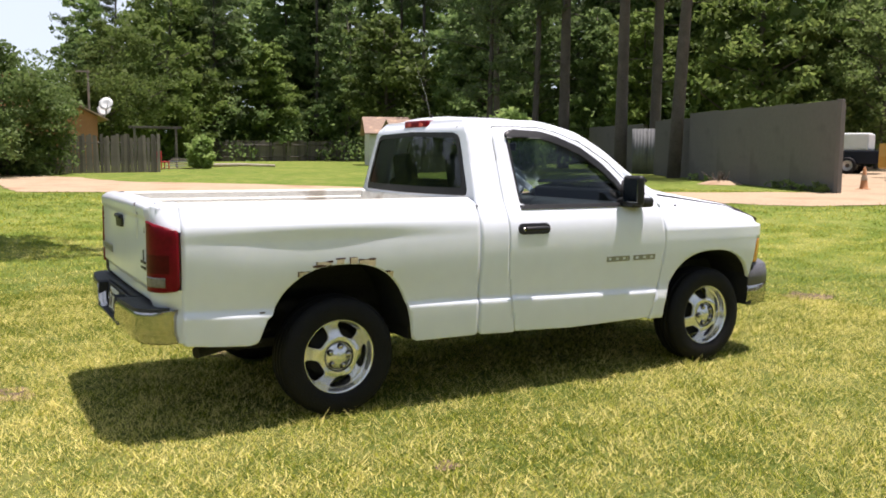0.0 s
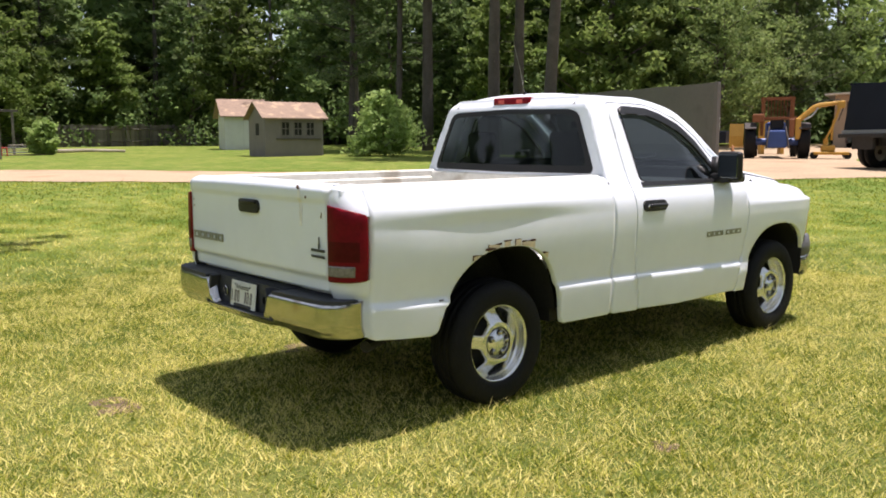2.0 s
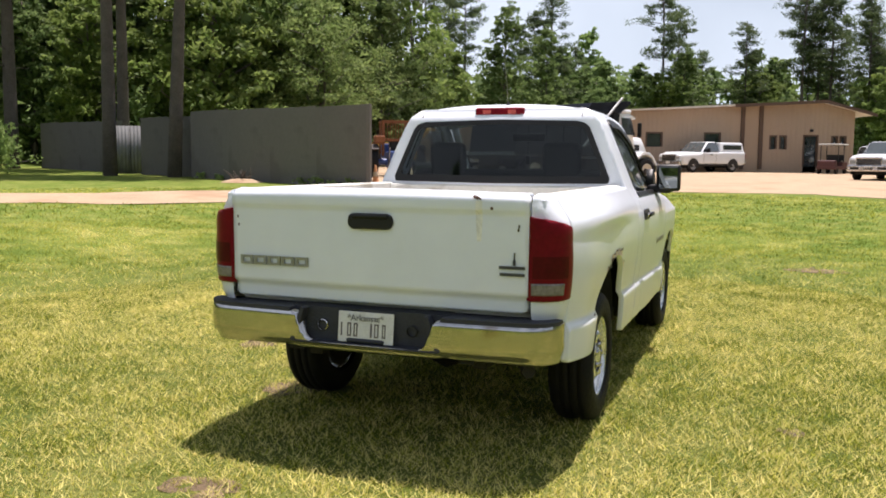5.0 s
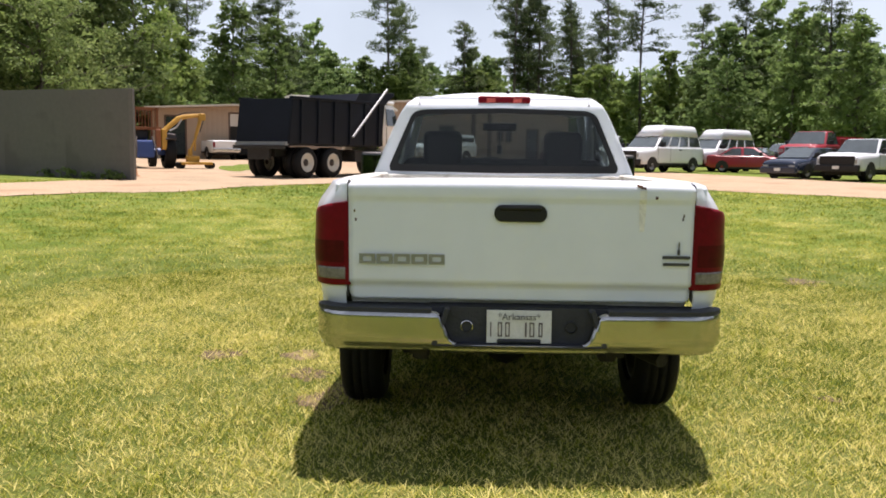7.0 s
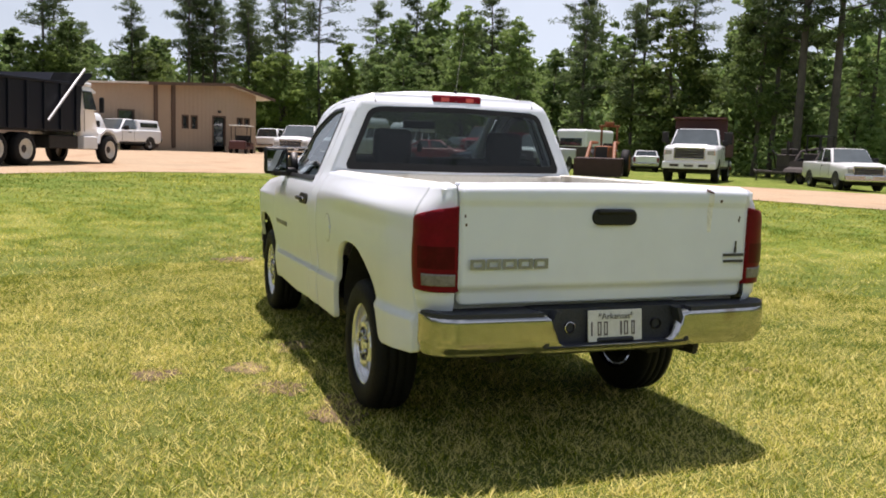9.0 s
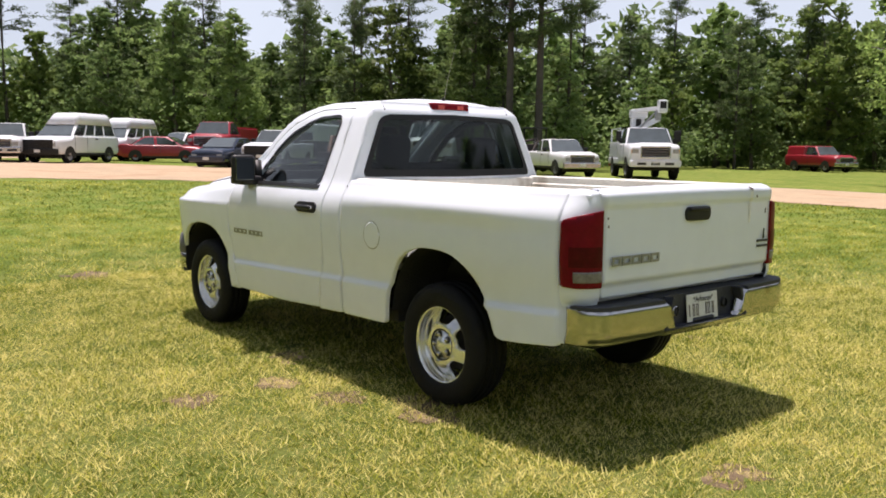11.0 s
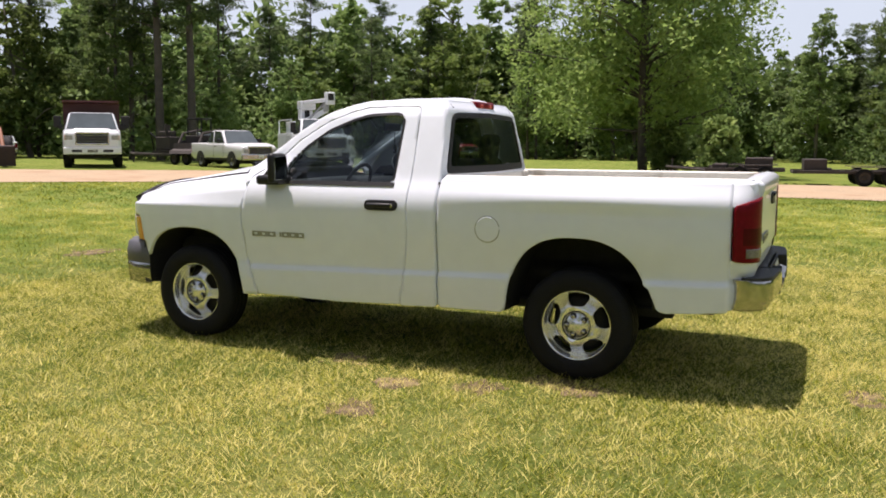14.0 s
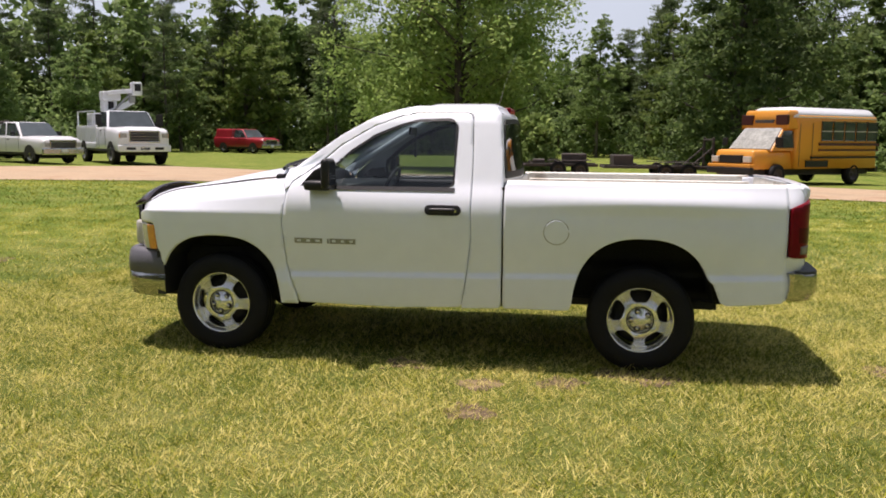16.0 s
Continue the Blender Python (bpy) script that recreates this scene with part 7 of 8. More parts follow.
def boom_mower():
    ob = thing("boom_mower_tractor", at_ground(-13.9, 29.3, 32), "blue tractor with a yellow boom mower arm on bare dirt", "tractor", "yard machines")
    for s in (1, -1):
        add_wheel(ob, s * 1.0, -0.4, 0.66, 0.44, RIMW)
        add_wheel(ob, s * 0.78, 1.75, 0.45, 0.28, P_BLUE)
        part("mudguard", prism([(-1.05, 1.18), (-0.75, 1.38), (0.0, 1.42), (0.35, 1.2), (0.3, 1.14), (-0.02, 1.36), (-0.74, 1.32), (-1.0, 1.14)], s * 0.78, s * 1.22, 0.015), STEEL, ob)
        part("roll_post", box(s * 0.56 - 0.05, -0.55, 0.9, s * 0.56 + 0.05, -0.45, 2.35, 0.01), RUSTY, ob)
        part("front_post", box(s * 0.56 - 0.04, 0.55, 1.0, s * 0.56 + 0.04, 0.63, 2.35, 0.01), RUSTY, ob)
        part("lift_link", pipe([(s * 0.30, -0.8, 1.25), (s * 0.36, -1.15, 0.85), (s * 0.40, -1.3, 0.42)], 0.035, 6), STEEL, ob)
    part("bonnet", box(-0.36, 0.5, 0.75, 0.36, 2.25, 1.45, 0.08), P_BLUE, ob, "blue engine cover")
    part("rear_axle_housing", join(box(-0.36, -0.95, 0.42, 0.36, 0.5, 1.10, 0.06), tube((-0.95, -0.4, 0.66), (0.95, -0.4, 0.66), 0.14)), P_BLUE, ob)
    part("seat", box(-0.25, -0.35, 1.15, 0.25, 0.15, 1.62, 0.06), BLACK, ob)
    part("canopy_frame", join(box(-0.62, -0.58, 2.33, 0.62, -0.48, 2.41), box(-0.62, 0.55, 2.33, 0.62, 0.65, 2.41), box(-0.62, -0.48, 2.33, -0.54, 0.55, 2.41), box(0.54, -0.48, 2.33, 0.62, 0.55, 2.41)), RUSTY, ob, "rusty canopy frame")
    for k in range(9):
        part("guard_bar", box(-0.50 + k * 0.118, -0.53, 1.62, -0.47 + k * 0.118, -0.50, 2.33), RUSTY, ob)
    part("guard_rail", box(-0.72, -0.57, 1.52, 0.72, -0.47, 1.64, 0.02), RUSTY, ob)
    part("hydraulic_tank", box(-0.95, -0.9, 1.42, -0.5, -0.2, 1.75, 0.05), RUSTY, ob)
    part("valve_stack", box(0.42, -0.95, 0.85, 0.62, -0.75, 1.55, 0.03), P_ORANGE, ob)
    q = lambda x, z: (0.74 + (x - 0.74) * 0.78, -0.85, 0.7 + (z - 0.7) * 0.86)
    part("mast", box(0.64, -1.0, 0.75, 0.84, -0.72, 1.56, 0.03), P_GOLD, ob)
    part("boom", join(pipe([q(0.74, 1.60), q(1.05, 1.86), q(1.48, 2.20), q(1.70, 2.26)], 0.10, 8, 0.10), pipe([q(1.66, 2.27), q(2.20, 2.34), q(2.78, 2.40)], 0.09, 8, 0.07)), P_GOLD, ob, "yellow mower boom")
    part("hydraulic_cylinder", pipe([Vector(q(x, z)) + Vector((0, -0.13, 0)) for x, z in ((1.0, 1.62), (1.35, 1.80), (1.62, 2.16))], 0.035, 6), TIN, ob)
    ex, _, ez = q(2.67, 2.30)
    part("elbow", box(ex - 0.14, -0.98, ez - 0.14, ex + 0.14, -0.72, ez + 0.14, 0.04), P_GOLD, ob)
    for y in (-0.97, -0.77):
        part("dipper_arm", pipe([(a, y, c) for a, _, c in (q(2.60, 2.18), q(2.36, 1.45), q(2.02 + 0.3 * (y > -0.8), 0.72))], 0.05, 6, 0.045), P_GOLD, ob)
    part("hose", pipe([(a, -0.72, c) for a, _, c in (q(0.9, 1.75), q(1.3, 2.3), q(1.9, 2.5), q(2.6, 2.52), q(2.85, 2.3), q(2.6, 1.6))], 0.02, 6), BLACK, ob)
    head = part("mower_head", join(box(1.32, -1.25, 0.16, 2.58, -0.45, 0.27, 0.03), box(1.60, -1.05, 0.26, 2.10, -0.7, 0.52, 0.05), tube((1.76, -0.87, 0.5), (1.76, -0.87, 0.78), 0.09)), P_GOLD, ob, "worn yellow mower head")
    for x in (1.36, 2.54):
        part("roller", tube((x, -1.2, 0.135), (x, -0.5, 0.135), 0.13, n=14), RUBBER, head)
    part("front_bucket", prism([(1.9, 0.45), (2.5, 0.40), (2.62, 0.9), (2.4, 1.42), (2.0, 1.42), (1.9, 0.9)], -1.80, -1.22, 0.03), P_GOLD, ob, "yellow steel counterweight box")


def loader():
    ob = thing("loader_tractor", at_ground(19.55, 32.5, face_cam(19.55, 32.5, -6), 1.0), "old orange tractor with a wide dark front bucket", "tractor", "yard machines")
    for s in (1, -1):
        add_wheel(ob, s * 0.85, -0.9, 0.66, 0.42, P_ORANGE)
        add_wheel(ob, s * 0.75, 1.2, 0.42, 0.28, P_ORANGE)
        part("lift_arm", pipe([(s * 0.50, -0.3, 1.62), (s * 0.56, 1.3, 1.60), (s * 0.66, 2.2, 0.6)], 0.09, 6), P_ORANGE, ob)
        part("lift_ram", pipe([(s * 0.62, 0.2, 0.9), (s * 0.66, 1.3, 1.25)], 0.05, 6), TIN, ob)
        part("roll_post", box(s * 0.38 - 0.05, -0.9, 1.0, s * 0.38 + 0.05, -0.8, 2.45, 0.01), RUSTY, ob)
    part("bonnet", box(-0.34, 0.0, 0.75, 0.34, 1.7, 1.45, 0.08), P_ORANGE, ob)
    part("grille", box(-0.28, 1.68, 0.8, 0.28, 1.72, 1.4, 0.02), BLACK, ob)
    part("body", box(-0.42, -1.3, 0.5, 0.42, 0.1, 1.15, 0.05), STEEL, ob)
    part("canopy", join(box(-0.50, -1.0, 2.40, 0.50, -0.75, 2.50, 0.02), box(-0.22, -0.95, 2.50, 0.22, -0.6, 2.66, 0.03)), RUSTY, ob, "rusty red beam across the roll posts")
    part("seat", box(-0.25, -0.9, 1.15, 0.25, -0.4, 1.6, 0.06), BLACK, ob)
    part("front_bucket", prism([(2.0, 0.05), (2.75, 0.04), (2.7, 0.1), (2.2, 0.2), (2.1, 0.5), (2.25, 0.86), (2.15, 0.9), (1.98, 0.5)], -1.1, 1.1, 0.01), BUCKET, ob, "wide dark steel bucket")
    part("bucket_blade", box(-1.1, 2.68, 0.04, 1.1, 2.72, 0.84, 0.01), BUCKET, ob)


def dump_bed_truck():
    ob = heavy("white heavy work truck with a dark dump bed", 23.3, 30.2, face_cam(23.3, 30.2, -5))
    part("dump_body", join(box(-1.15, -3.7, 1.15, 1.15, 0.0, 1.25), box(-1.18, -3.7, 1.2, -1.1, 0.0, 2.3), box(1.1, -3.7, 1.2, 1.18, 0.0, 2.3), box(-1.18, -3.75, 1.2, 1.18, -3.68, 2.3)), MAROON, ob, "dark maroon dump body")
    part("cab_shield", prism([(0.0, 1.2), (0.06, 1.2), (0.06, 2.85), (0.75, 2.92), (0.75, 2.98), (0.0, 2.92)], -1.2, 1.2, 0.01), MAROON, ob)
    for s in (1, -1):
        part("tow_mirror", box(s * 1.25, 1.5, 1.75, s * 1.55, 1.6, 2.25, 0.03), BLACK, ob)


def bucket_truck():
    ob = heavy("white utility bucket truck with a folded lift", 30.6, 22.9, face_cam(30.6, 22.9, 10))
    for s in (1, -1):
        b = part("tool_locker", box(s * 1.12 - 0.22 * (s > 0) - 0.0, -3.4, 0.75, s * 1.12 + 0.22 * (s < 0), 0.05, 1.75, 0.03), WHITE2, ob, "white tool locker")
        for k in range(4):
            part("locker_door", box(s * 1.12 - 0.005, -3.3 + k * 0.85, 0.85, s * 1.135, -2.55 + k * 0.85, 1.65, 0.01), WHITE2, b)
    part("deck", box(-0.95, -3.5, 0.8, 0.95, 0.0, 0.95), STEEL, ob)
    part("turret", tube((0, -1.6, 0.95), (0, -1.6, 2.0), 0.30, 0.26, 14), WHITE2, ob)
    part("turret_head", box(-0.30, -1.9, 1.95, 0.34, -1.25, 3.05, 0.06), WHITE2, ob, "boxy white lift head")
    part("head_opening", box(-0.12, -1.26, 2.55, 0.14, -1.22, 2.92, 0.02), BLACK, ob)
    part("head_cover", box(-0.42, -1.75, 2.95, 0.42, -1.05, 3.40, 0.07), WHITE2, ob, "rounded white cover")
    beam = lambda a, b, w, h: move(box(-w / 2, -h / 2, 0, w / 2, h / 2, (Vector(b) - Vector(a)).length, 0.03), Matrix.Translation(a) @ (Vector(b) - Vector(a)).to_track_quat("Z", "Y").to_matrix().to_4x4())
    part("lower_boom", beam((0.15, -1.15, 2.35), (-0.95, -0.85, 2.95), 0.22, 0.26), WHITE2, ob)
    part("upper_boom", beam((0.25, -1.0, 3.30), (-0.95, -0.75, 3.45), 0.18, 0.20), WHITE2, ob)
    part("boom_cylinder", beam((0.0, -0.95, 2.45), (-0.75, -0.80, 3.25), 0.10, 0.10), TIN, ob)
    part("boom_hinge", box(-1.02, -1.0, 2.85, -0.72, -0.68, 3.35, 0.05), TIN, ob)
    part("work_basket", box(-1.28, -0.95, 3.20, -0.82, -0.45, 3.85, 0.06), WHITE2, ob, "white work basket")
    part("basket_opening", box(-1.20, -0.462, 3.42, -0.90, -0.438, 3.76, 0.02), BLACK, ob)
    part("control_box", box(0.45, -1.9, 1.75, 0.98, -0.9, 2.35, 0.04), WHITE2, ob)
    for s in (1, -1):
        part("body_rack", join(box(s * 1.05 - 0.03, -3.3, 1.7, s * 1.05 + 0.03, -3.24, 2.45), box(s * 1.05 - 0.03, -0.3, 1.7, s * 1.05 + 0.03, -0.24, 2.45), box(s * 1.05 - 0.03, -3.3, 2.40, s * 1.05 + 0.03, -0.24, 2.46)), WHITE2, ob)
        part("tow_mirror", box(s * 1.25, 1.5, 1.75, s * 1.50, 1.6, 2.25, 0.03), BLACK, ob)


# pale, mottled base colour for the bus windscreen
BUSGLASS = mat("pale_bus_glass", (0.34, 0.35, 0.32), 0.15, vary=0.4, scale=2.5, fine=12, coat=0.8)


def school_bus():
    turn = math.degrees(math.atan2(-0.28, 1.0)) + 57
    ob = thing("school_bus", at_ground(29.4, -6.9, turn, 1.03), "short yellow school bus with black trim", "bus", "parked vehicles")
    for s in (1, -1):
        for y in (-2.35, 2.05):
            add_wheel(ob, s * 0.98, y, 0.40, 0.30, STEEL)
    part("box_body", frustum(-3.8, 1.15, 1.12, 0.62, -3.75, 1.1, 1.08, 2.62, 0.12), P_YELLOW, ob, "yellow box body", True)
    part("roof", frustum(-3.8, 1.35, 1.10, 2.50, -3.7, 1.1, 0.80, 2.90, 0.18), WHITE2, ob, "white domed roof", True)
    part("bonnet", frustum(1.0, 3.3, 0.98, 0.62, 1.0, 3.1, 0.86, 1.32, 0.12), P_YELLOW, ob, "yellow van nose", True)
    part("cab", frustum(0.9, 2.35, 1.0, 1.28, 0.9, 1.55, 0.88, 2.15, 0.06), P_YELLOW, ob)
    part("cap", frustum(0.9, 1.62, 1.08, 2.08, 0.9, 1.45, 0.98, 2.78, 0.10), P_YELLOW, ob, "yellow sign cap", True)
    part("sign_bar", box(-0.42, 1.50, 2.30, 0.42, 1.60, 2.42, 0.01), DECAL, ob)
    part("windscreen", pane((0.98, 2.36, 1.32), (-0.98, 2.36, 1.32), (-0.86, 1.60, 2.12), (0.86, 1.60, 2.12), 0.05, 0.02), BUSGLASS, ob, "pale windscreen")
    for s in (1, -1):
        q = [(s * 1.0, 1.05, 1.36), (s * 1.0, 2.1, 1.36), (s * 0.90, 1.65, 2.05), (s * 0.92, 1.05, 2.05)]
        part("door_window", pane(*(q if s > 0 else [q[1], q[0], q[3], q[2]]), 0.05, 0.02), FARGLASS, ob)
        for k in range(5):
            y0 = -3.68 + k * 0.70
            win = part("side_window", box(s * 1.085, y0, 1.66, s * 1.125, y0 + 0.60, 2.38, 0.02), FARGLASS, ob)
            part("sash_bar", box(s * 1.12, y0, 2.00, s * 1.135, y0 + 0.60, 2.035, 0.004), RIMW, win, "pale sash bar")
        part("rub_rail", box(s * 1.10, -3.8, 1.48, s * 1.150, -0.15, 1.58, 0.01), MAROON, ob, "dark red rub rail")
        part("rub_rail", box(s * 1.10, -3.8, 1.28, s * 1.145, -0.15, 1.34, 0.01), MAROON, ob)
        part("rub_rail", box(s * 1.10, -3.8, 1.00, s * 1.145, 0.3, 1.07, 0.01), BLACK, ob)
        for y in (0.22, 0.95):
            part("door_gap", box(s * 1.115, y, 0.7, s * 1.125, y + 0.02, 2.3), DECAL, ob)
        part("skirt_panel", box(s * 1.10, -0.7, 0.68, s * 1.14, 0.6, 0.92, 0.01), BLACK, ob)
        part("warning_lamp", box(s * 0.78 - 0.26, 1.48, 2.22, s * 0.78 + 0.26, 1.62, 2.60, 0.03), mat("lamp_black", (0.05, 0.012, 0.010), 0.3) if s > 0 else bpy.data.materials["lamp_black"], ob)
        part("headlight", box(s * 0.72 - 0.16, 3.22, 0.86, s * 0.72 + 0.16, 3.33, 1.08, 0.02), CLEARLENS, ob)
        part("wing_mirror", box(s * 1.12, 2.2, 1.45, s * 1.34, 2.28, 1.75, 0.03), BLACK, ob)
    part("grille", box(-0.5, 3.2, 0.84, 0.5, 3.34, 1.12, 0.02), BLACK, ob)
    part("front_bumper", box(-1.0, 3.22, 0.45, 1.0, 3.45, 0.68, 0.04), BLACK, ob)
    part("bumper_step", box(-0.98, 3.15, 0.68, 0.98, 3.42, 0.80, 0.03), P_YELLOW, ob)
    part("rear_bumper", box(-1.08, -3.95, 0.45, 1.08, -3.75, 0.68, 0.03), BLACK, ob)
    part("underside", box(-0.8, -3.7, 0.38, 0.8, 3.1, 0.66), UNDER, ob)


def flat_trailer(x, y, turn, length, label, load=False, axle=None, blocks=()):
    """A low steel trailer: drawbar at its +y end, two axles, open crossmembers."""
    ob = thing("flatbed_trailer", at_ground(x, y, turn), label, "trailer", "trailers")
    axle = -length * 0.12 if axle is None else axle
    for s in (1, -1):
        part("side_rail", box(s * 0.93 - 0.07, -length / 2, 0.46, s * 0.93 + 0.07, length / 2, 0.58, 0.01), STEEL, ob)
        for yy in (-0.45, 0.45):
            add_wheel(ob, s * 1.12, axle + yy, 0.33, 0.20, STEEL)
        part("mudguard", box(s * 1.12 - 0.13, axle - 0.9, 0.70, s * 1.12 + 0.13, axle + 0.9, 0.73, 0.02), STEEL, ob)
        part("drawbar", pipe([(s * 0.8, length / 2, 0.50), (0, length / 2 + 1.6, 0.6)], 0.06, 6), STEEL, ob)
    for k in range(int(length / 0.6)):
        part("crossmember", box(-0.9, -length / 2 + k * 0.6, 0.46, 0.9, -length / 2 + k * 0.6 + 0.1, 0.54), STEEL, ob)
    part("jack", join(tube((0, length / 2 + 1.35, 0.0), (0, length / 2 + 1.35, 0.95), 0.035), tube((0, length / 2 + 1.35, 0.0), (0, length / 2 + 1.35, 0.03), 0.10)), STEEL, ob)
    for yb, w, h in blocks:
        part("tool_box", box(-0.75, yb - w / 2, 0.55, 0.75, yb + w / 2, 0.58 + h, 0.03), STEEL, ob, "dark rusty steel box")
        part("chain_heap", pipe([(-0.6 + 0.15 * k, yb + w / 2 + 0.1 + 0.08 * math.sin(k * 2.1), 0.60 + 0.05 * math.cos(k * 1.7)) for k in range(9)], 0.035, 6), STEEL, ob)
    if load:
        for s in (1, -1):
            part("stake", box(s * 0.85 - 0.05, length / 2 - 0.1, 0.56, s * 0.85 + 0.05, length / 2, 1.75, 0.01), STEEL, ob)
            part("brace", pipe([(s * 0.85, length / 2 - 0.9, 0.58), (s * 0.85, length / 2 - 0.06, 1.35)], 0.035, 6), STEEL, ob)
        part("cross_bar", box(-0.80, length / 2 - 0.09, 1.62, 0.80, length / 2 - 0.01, 1.70, 0.01), STEEL, ob)
    return ob


dump_truck()
boom_mower()
loader()
dump_bed_truck()
bucket_truck()
school_bus()
flat_trailer(30.2, -1.75, 186, 4.4, "long dark steel flatbed trailer with stakes in the grass", True, 0.7, ((-1.4, 0.8, 0.42),))
flat_trailer(29.6, 2.1, 4, 2.9, "short dark steel trailer carrying a rusty box", False, -0.3, ((-0.5, 1.0, 0.40), (0.95, 0.5, 0.16)))
flat_trailer(30.1, 30.6, -8, 6.4, "dark flatbed trailer loaded with machinery")


def machinery():
    ob = thing("skid_loader", at_ground(29.95, 29.6, 95, 1.0, 0.55), "dark compact loader standing on the trailer", "loader", "yard machines")
    for s in (1, -1):
        add_wheel(ob, s * 0.6, -0.5, 0.38, 0.28, STEEL)
        add_wheel(ob, s * 0.6, 0.5, 0.38, 0.28, STEEL)
        part("lift_arm", pipe([(s * 0.62, -0.9, 1.3), (s * 0.62, 0.6, 1.1), (s * 0.62, 1.1, 0.4)], 0.07, 6), STEEL, ob)
    part("body", box(-0.5, -1.0, 0.35, 0.5, 0.6, 1.0, 0.05), STEEL, ob)
    part("cage", join(*[box(x - 0.03, y - 0.03, 0.9, x + 0.03, y + 0.03, 1.85) for x in (-0.42, 0.42) for y in (-0.4, 0.45)], box(-0.48, -0.46, 1.82, 0.48, 0.5, 1.9, 0.02)), BLACK, ob)
    part("side_panel", box(-0.55, -0.95, 0.92, 0.55, -0.42, 1.16, 0.03), SHEDWHITE, ob, "dirty white panel")
    part("bucket", prism([(1.0, 0.1), (1.6, 0.05), (1.5, 0.2), (1.2, 0.3), (1.15, 0.6), (1.0, 0.6)], -0.8, 0.8, 0.01), STEEL, ob)
    eng = thing("diesel_engine", at_ground(30.35, 32.2, -8, 1.0, 0.56), "greasy dark engine block on the trailer", "engine", "yard machines")
    part("skid", join(*[box(x - 0.06, -0.75, 0, x + 0.06, 0.75, 0.14, 0.01) for x in (-0.35, 0.35)], box(-0.42, -0.5, 0.14, 0.42, 0.5, 0.20)), STEEL, eng)
    part("block", join(box(-0.35, -0.6, 0.2, 0.35, 0.6, 0.9, 0.05), box(-0.2, -0.5, 0.9, 0.2, 0.5, 1.2, 0.05)), STEEL, eng)
    part("exhaust_stack", tube((-0.3, -0.3, 0.9), (-0.3, -0.3, 1.6), 0.07), STEEL, eng)
    part("air_cleaner", tube((0.1, 0.1, 1.15), (0.1, 0.1, 1.55), 0.16), STEEL, eng)
    part("hose", pipe([(-0.3, 0.5, 0.8), (-0.5, 0.8, 1.1), (-0.2, 1.1, 0.9), (0.1, 1.3, 0.2)], 0.04, 6), BLACK, eng)
    cart = thing("golf_cart", at_ground(4.6, 54.4, 160), "small golf cart parked by the workshop door", "golf cart", "parked vehicles")
    for s in (1, -1):
        add_wheel(cart, s * 0.5, -0.8, 0.23, 0.18, STEEL)
        add_wheel(cart, s * 0.5, 0.85, 0.23, 0.18, STEEL)
        part("post", box(s * 0.52 - 0.02, -0.5, 0.7, s * 0.52 + 0.02, -0.46, 1.8), BLACK, cart)
        part("post", box(s * 0.52 - 0.02, 0.6, 0.7, s * 0.52 + 0.02, 0.64, 1.8), BLACK, cart)
    part("body", join(box(-0.58, -1.2, 0.28, 0.58, 1.2, 0.5, 0.06), box(-0.55, 0.75, 0.4, 0.55, 1.2, 0.85, 0.1), box(-0.55, -1.2, 0.4, 0.55, -0.2, 0.75, 0.06)), MAROON, cart)
    part("seat", join(box(-0.5, -0.5, 0.75, 0.5, 0.0, 0.86, 0.03), box(-0.5, -0.6, 0.86, 0.5, -0.48, 1.2, 0.03)), BLACK, cart)
    part("roof", box(-0.6, -1.1, 1.8, 0.6, 0.9, 1.86, 0.03), SHEDWHITE, cart)
    camper = thing("camper_trailer", at_ground(25.0, 44.5, face_cam(25, 44, -30)), "white box camper behind the parked trucks", "camper", "parked vehicles")
    part("body", box(-1.1, -1.7, 0.5, 1.1, 1.7, 2.5, 0.18, 4), WHITE2, camper)
    part("skirt", box(-1.112, -1.66, 0.5, 1.112, 1.712, 1.42, 0.02), STEEL, camper, "dark lower panels")
    part("window", box(1.08, -1.3, 1.46, 1.13, -0.3, 1.95, 0.03), FARGLASS, camper)
    part("window", box(1.08, 0.2, 1.46, 1.13, 1.2, 1.95, 0.03), FARGLASS, camper)
    part("window", box(-0.8, 1.67, 1.46, 0.8, 1.73, 1.95, 0.03), FARGLASS, camper)
    for s in (1, -1):
        add_wheel(camper, s * 1.0, -0.2, 0.35, 0.22, STEEL)
    tank = thing("pump_trailer", at_ground(-20.4, 33.6, 115), "dark trailer carrying a square white tank", "trailer", "trailers")
    part("deck", box(-0.9, -1.4, 0.45, 0.9, 1.4, 1.05, 0.05), P_BLACK, tank)
    part("tank", box(-0.75, -0.9, 1.05, 0.75, 0.9, 1.85, 0.1, 3), SHEDWHITE, tank)
    for s in (1, -1):
        add_wheel(tank, s * 0.95, -0.1, 0.38, 0.22, RIMG)
    drum = thing("yellow_attachment", at_ground(-16.5, 33.5, 40), "yellow steel machine attachment standing on the dirt", "machine part", "yard machines")
    part("frame", join(box(-0.5, -0.4, 0, -0.35, 0.4, 1.5, 0.02), box(0.35, -0.4, 0, 0.5, 0.4, 1.5, 0.02), box(-0.5, -0.4, 1.35, 0.5, 0.4, 1.5, 0.02)), P_GOLD, drum)


machinery()


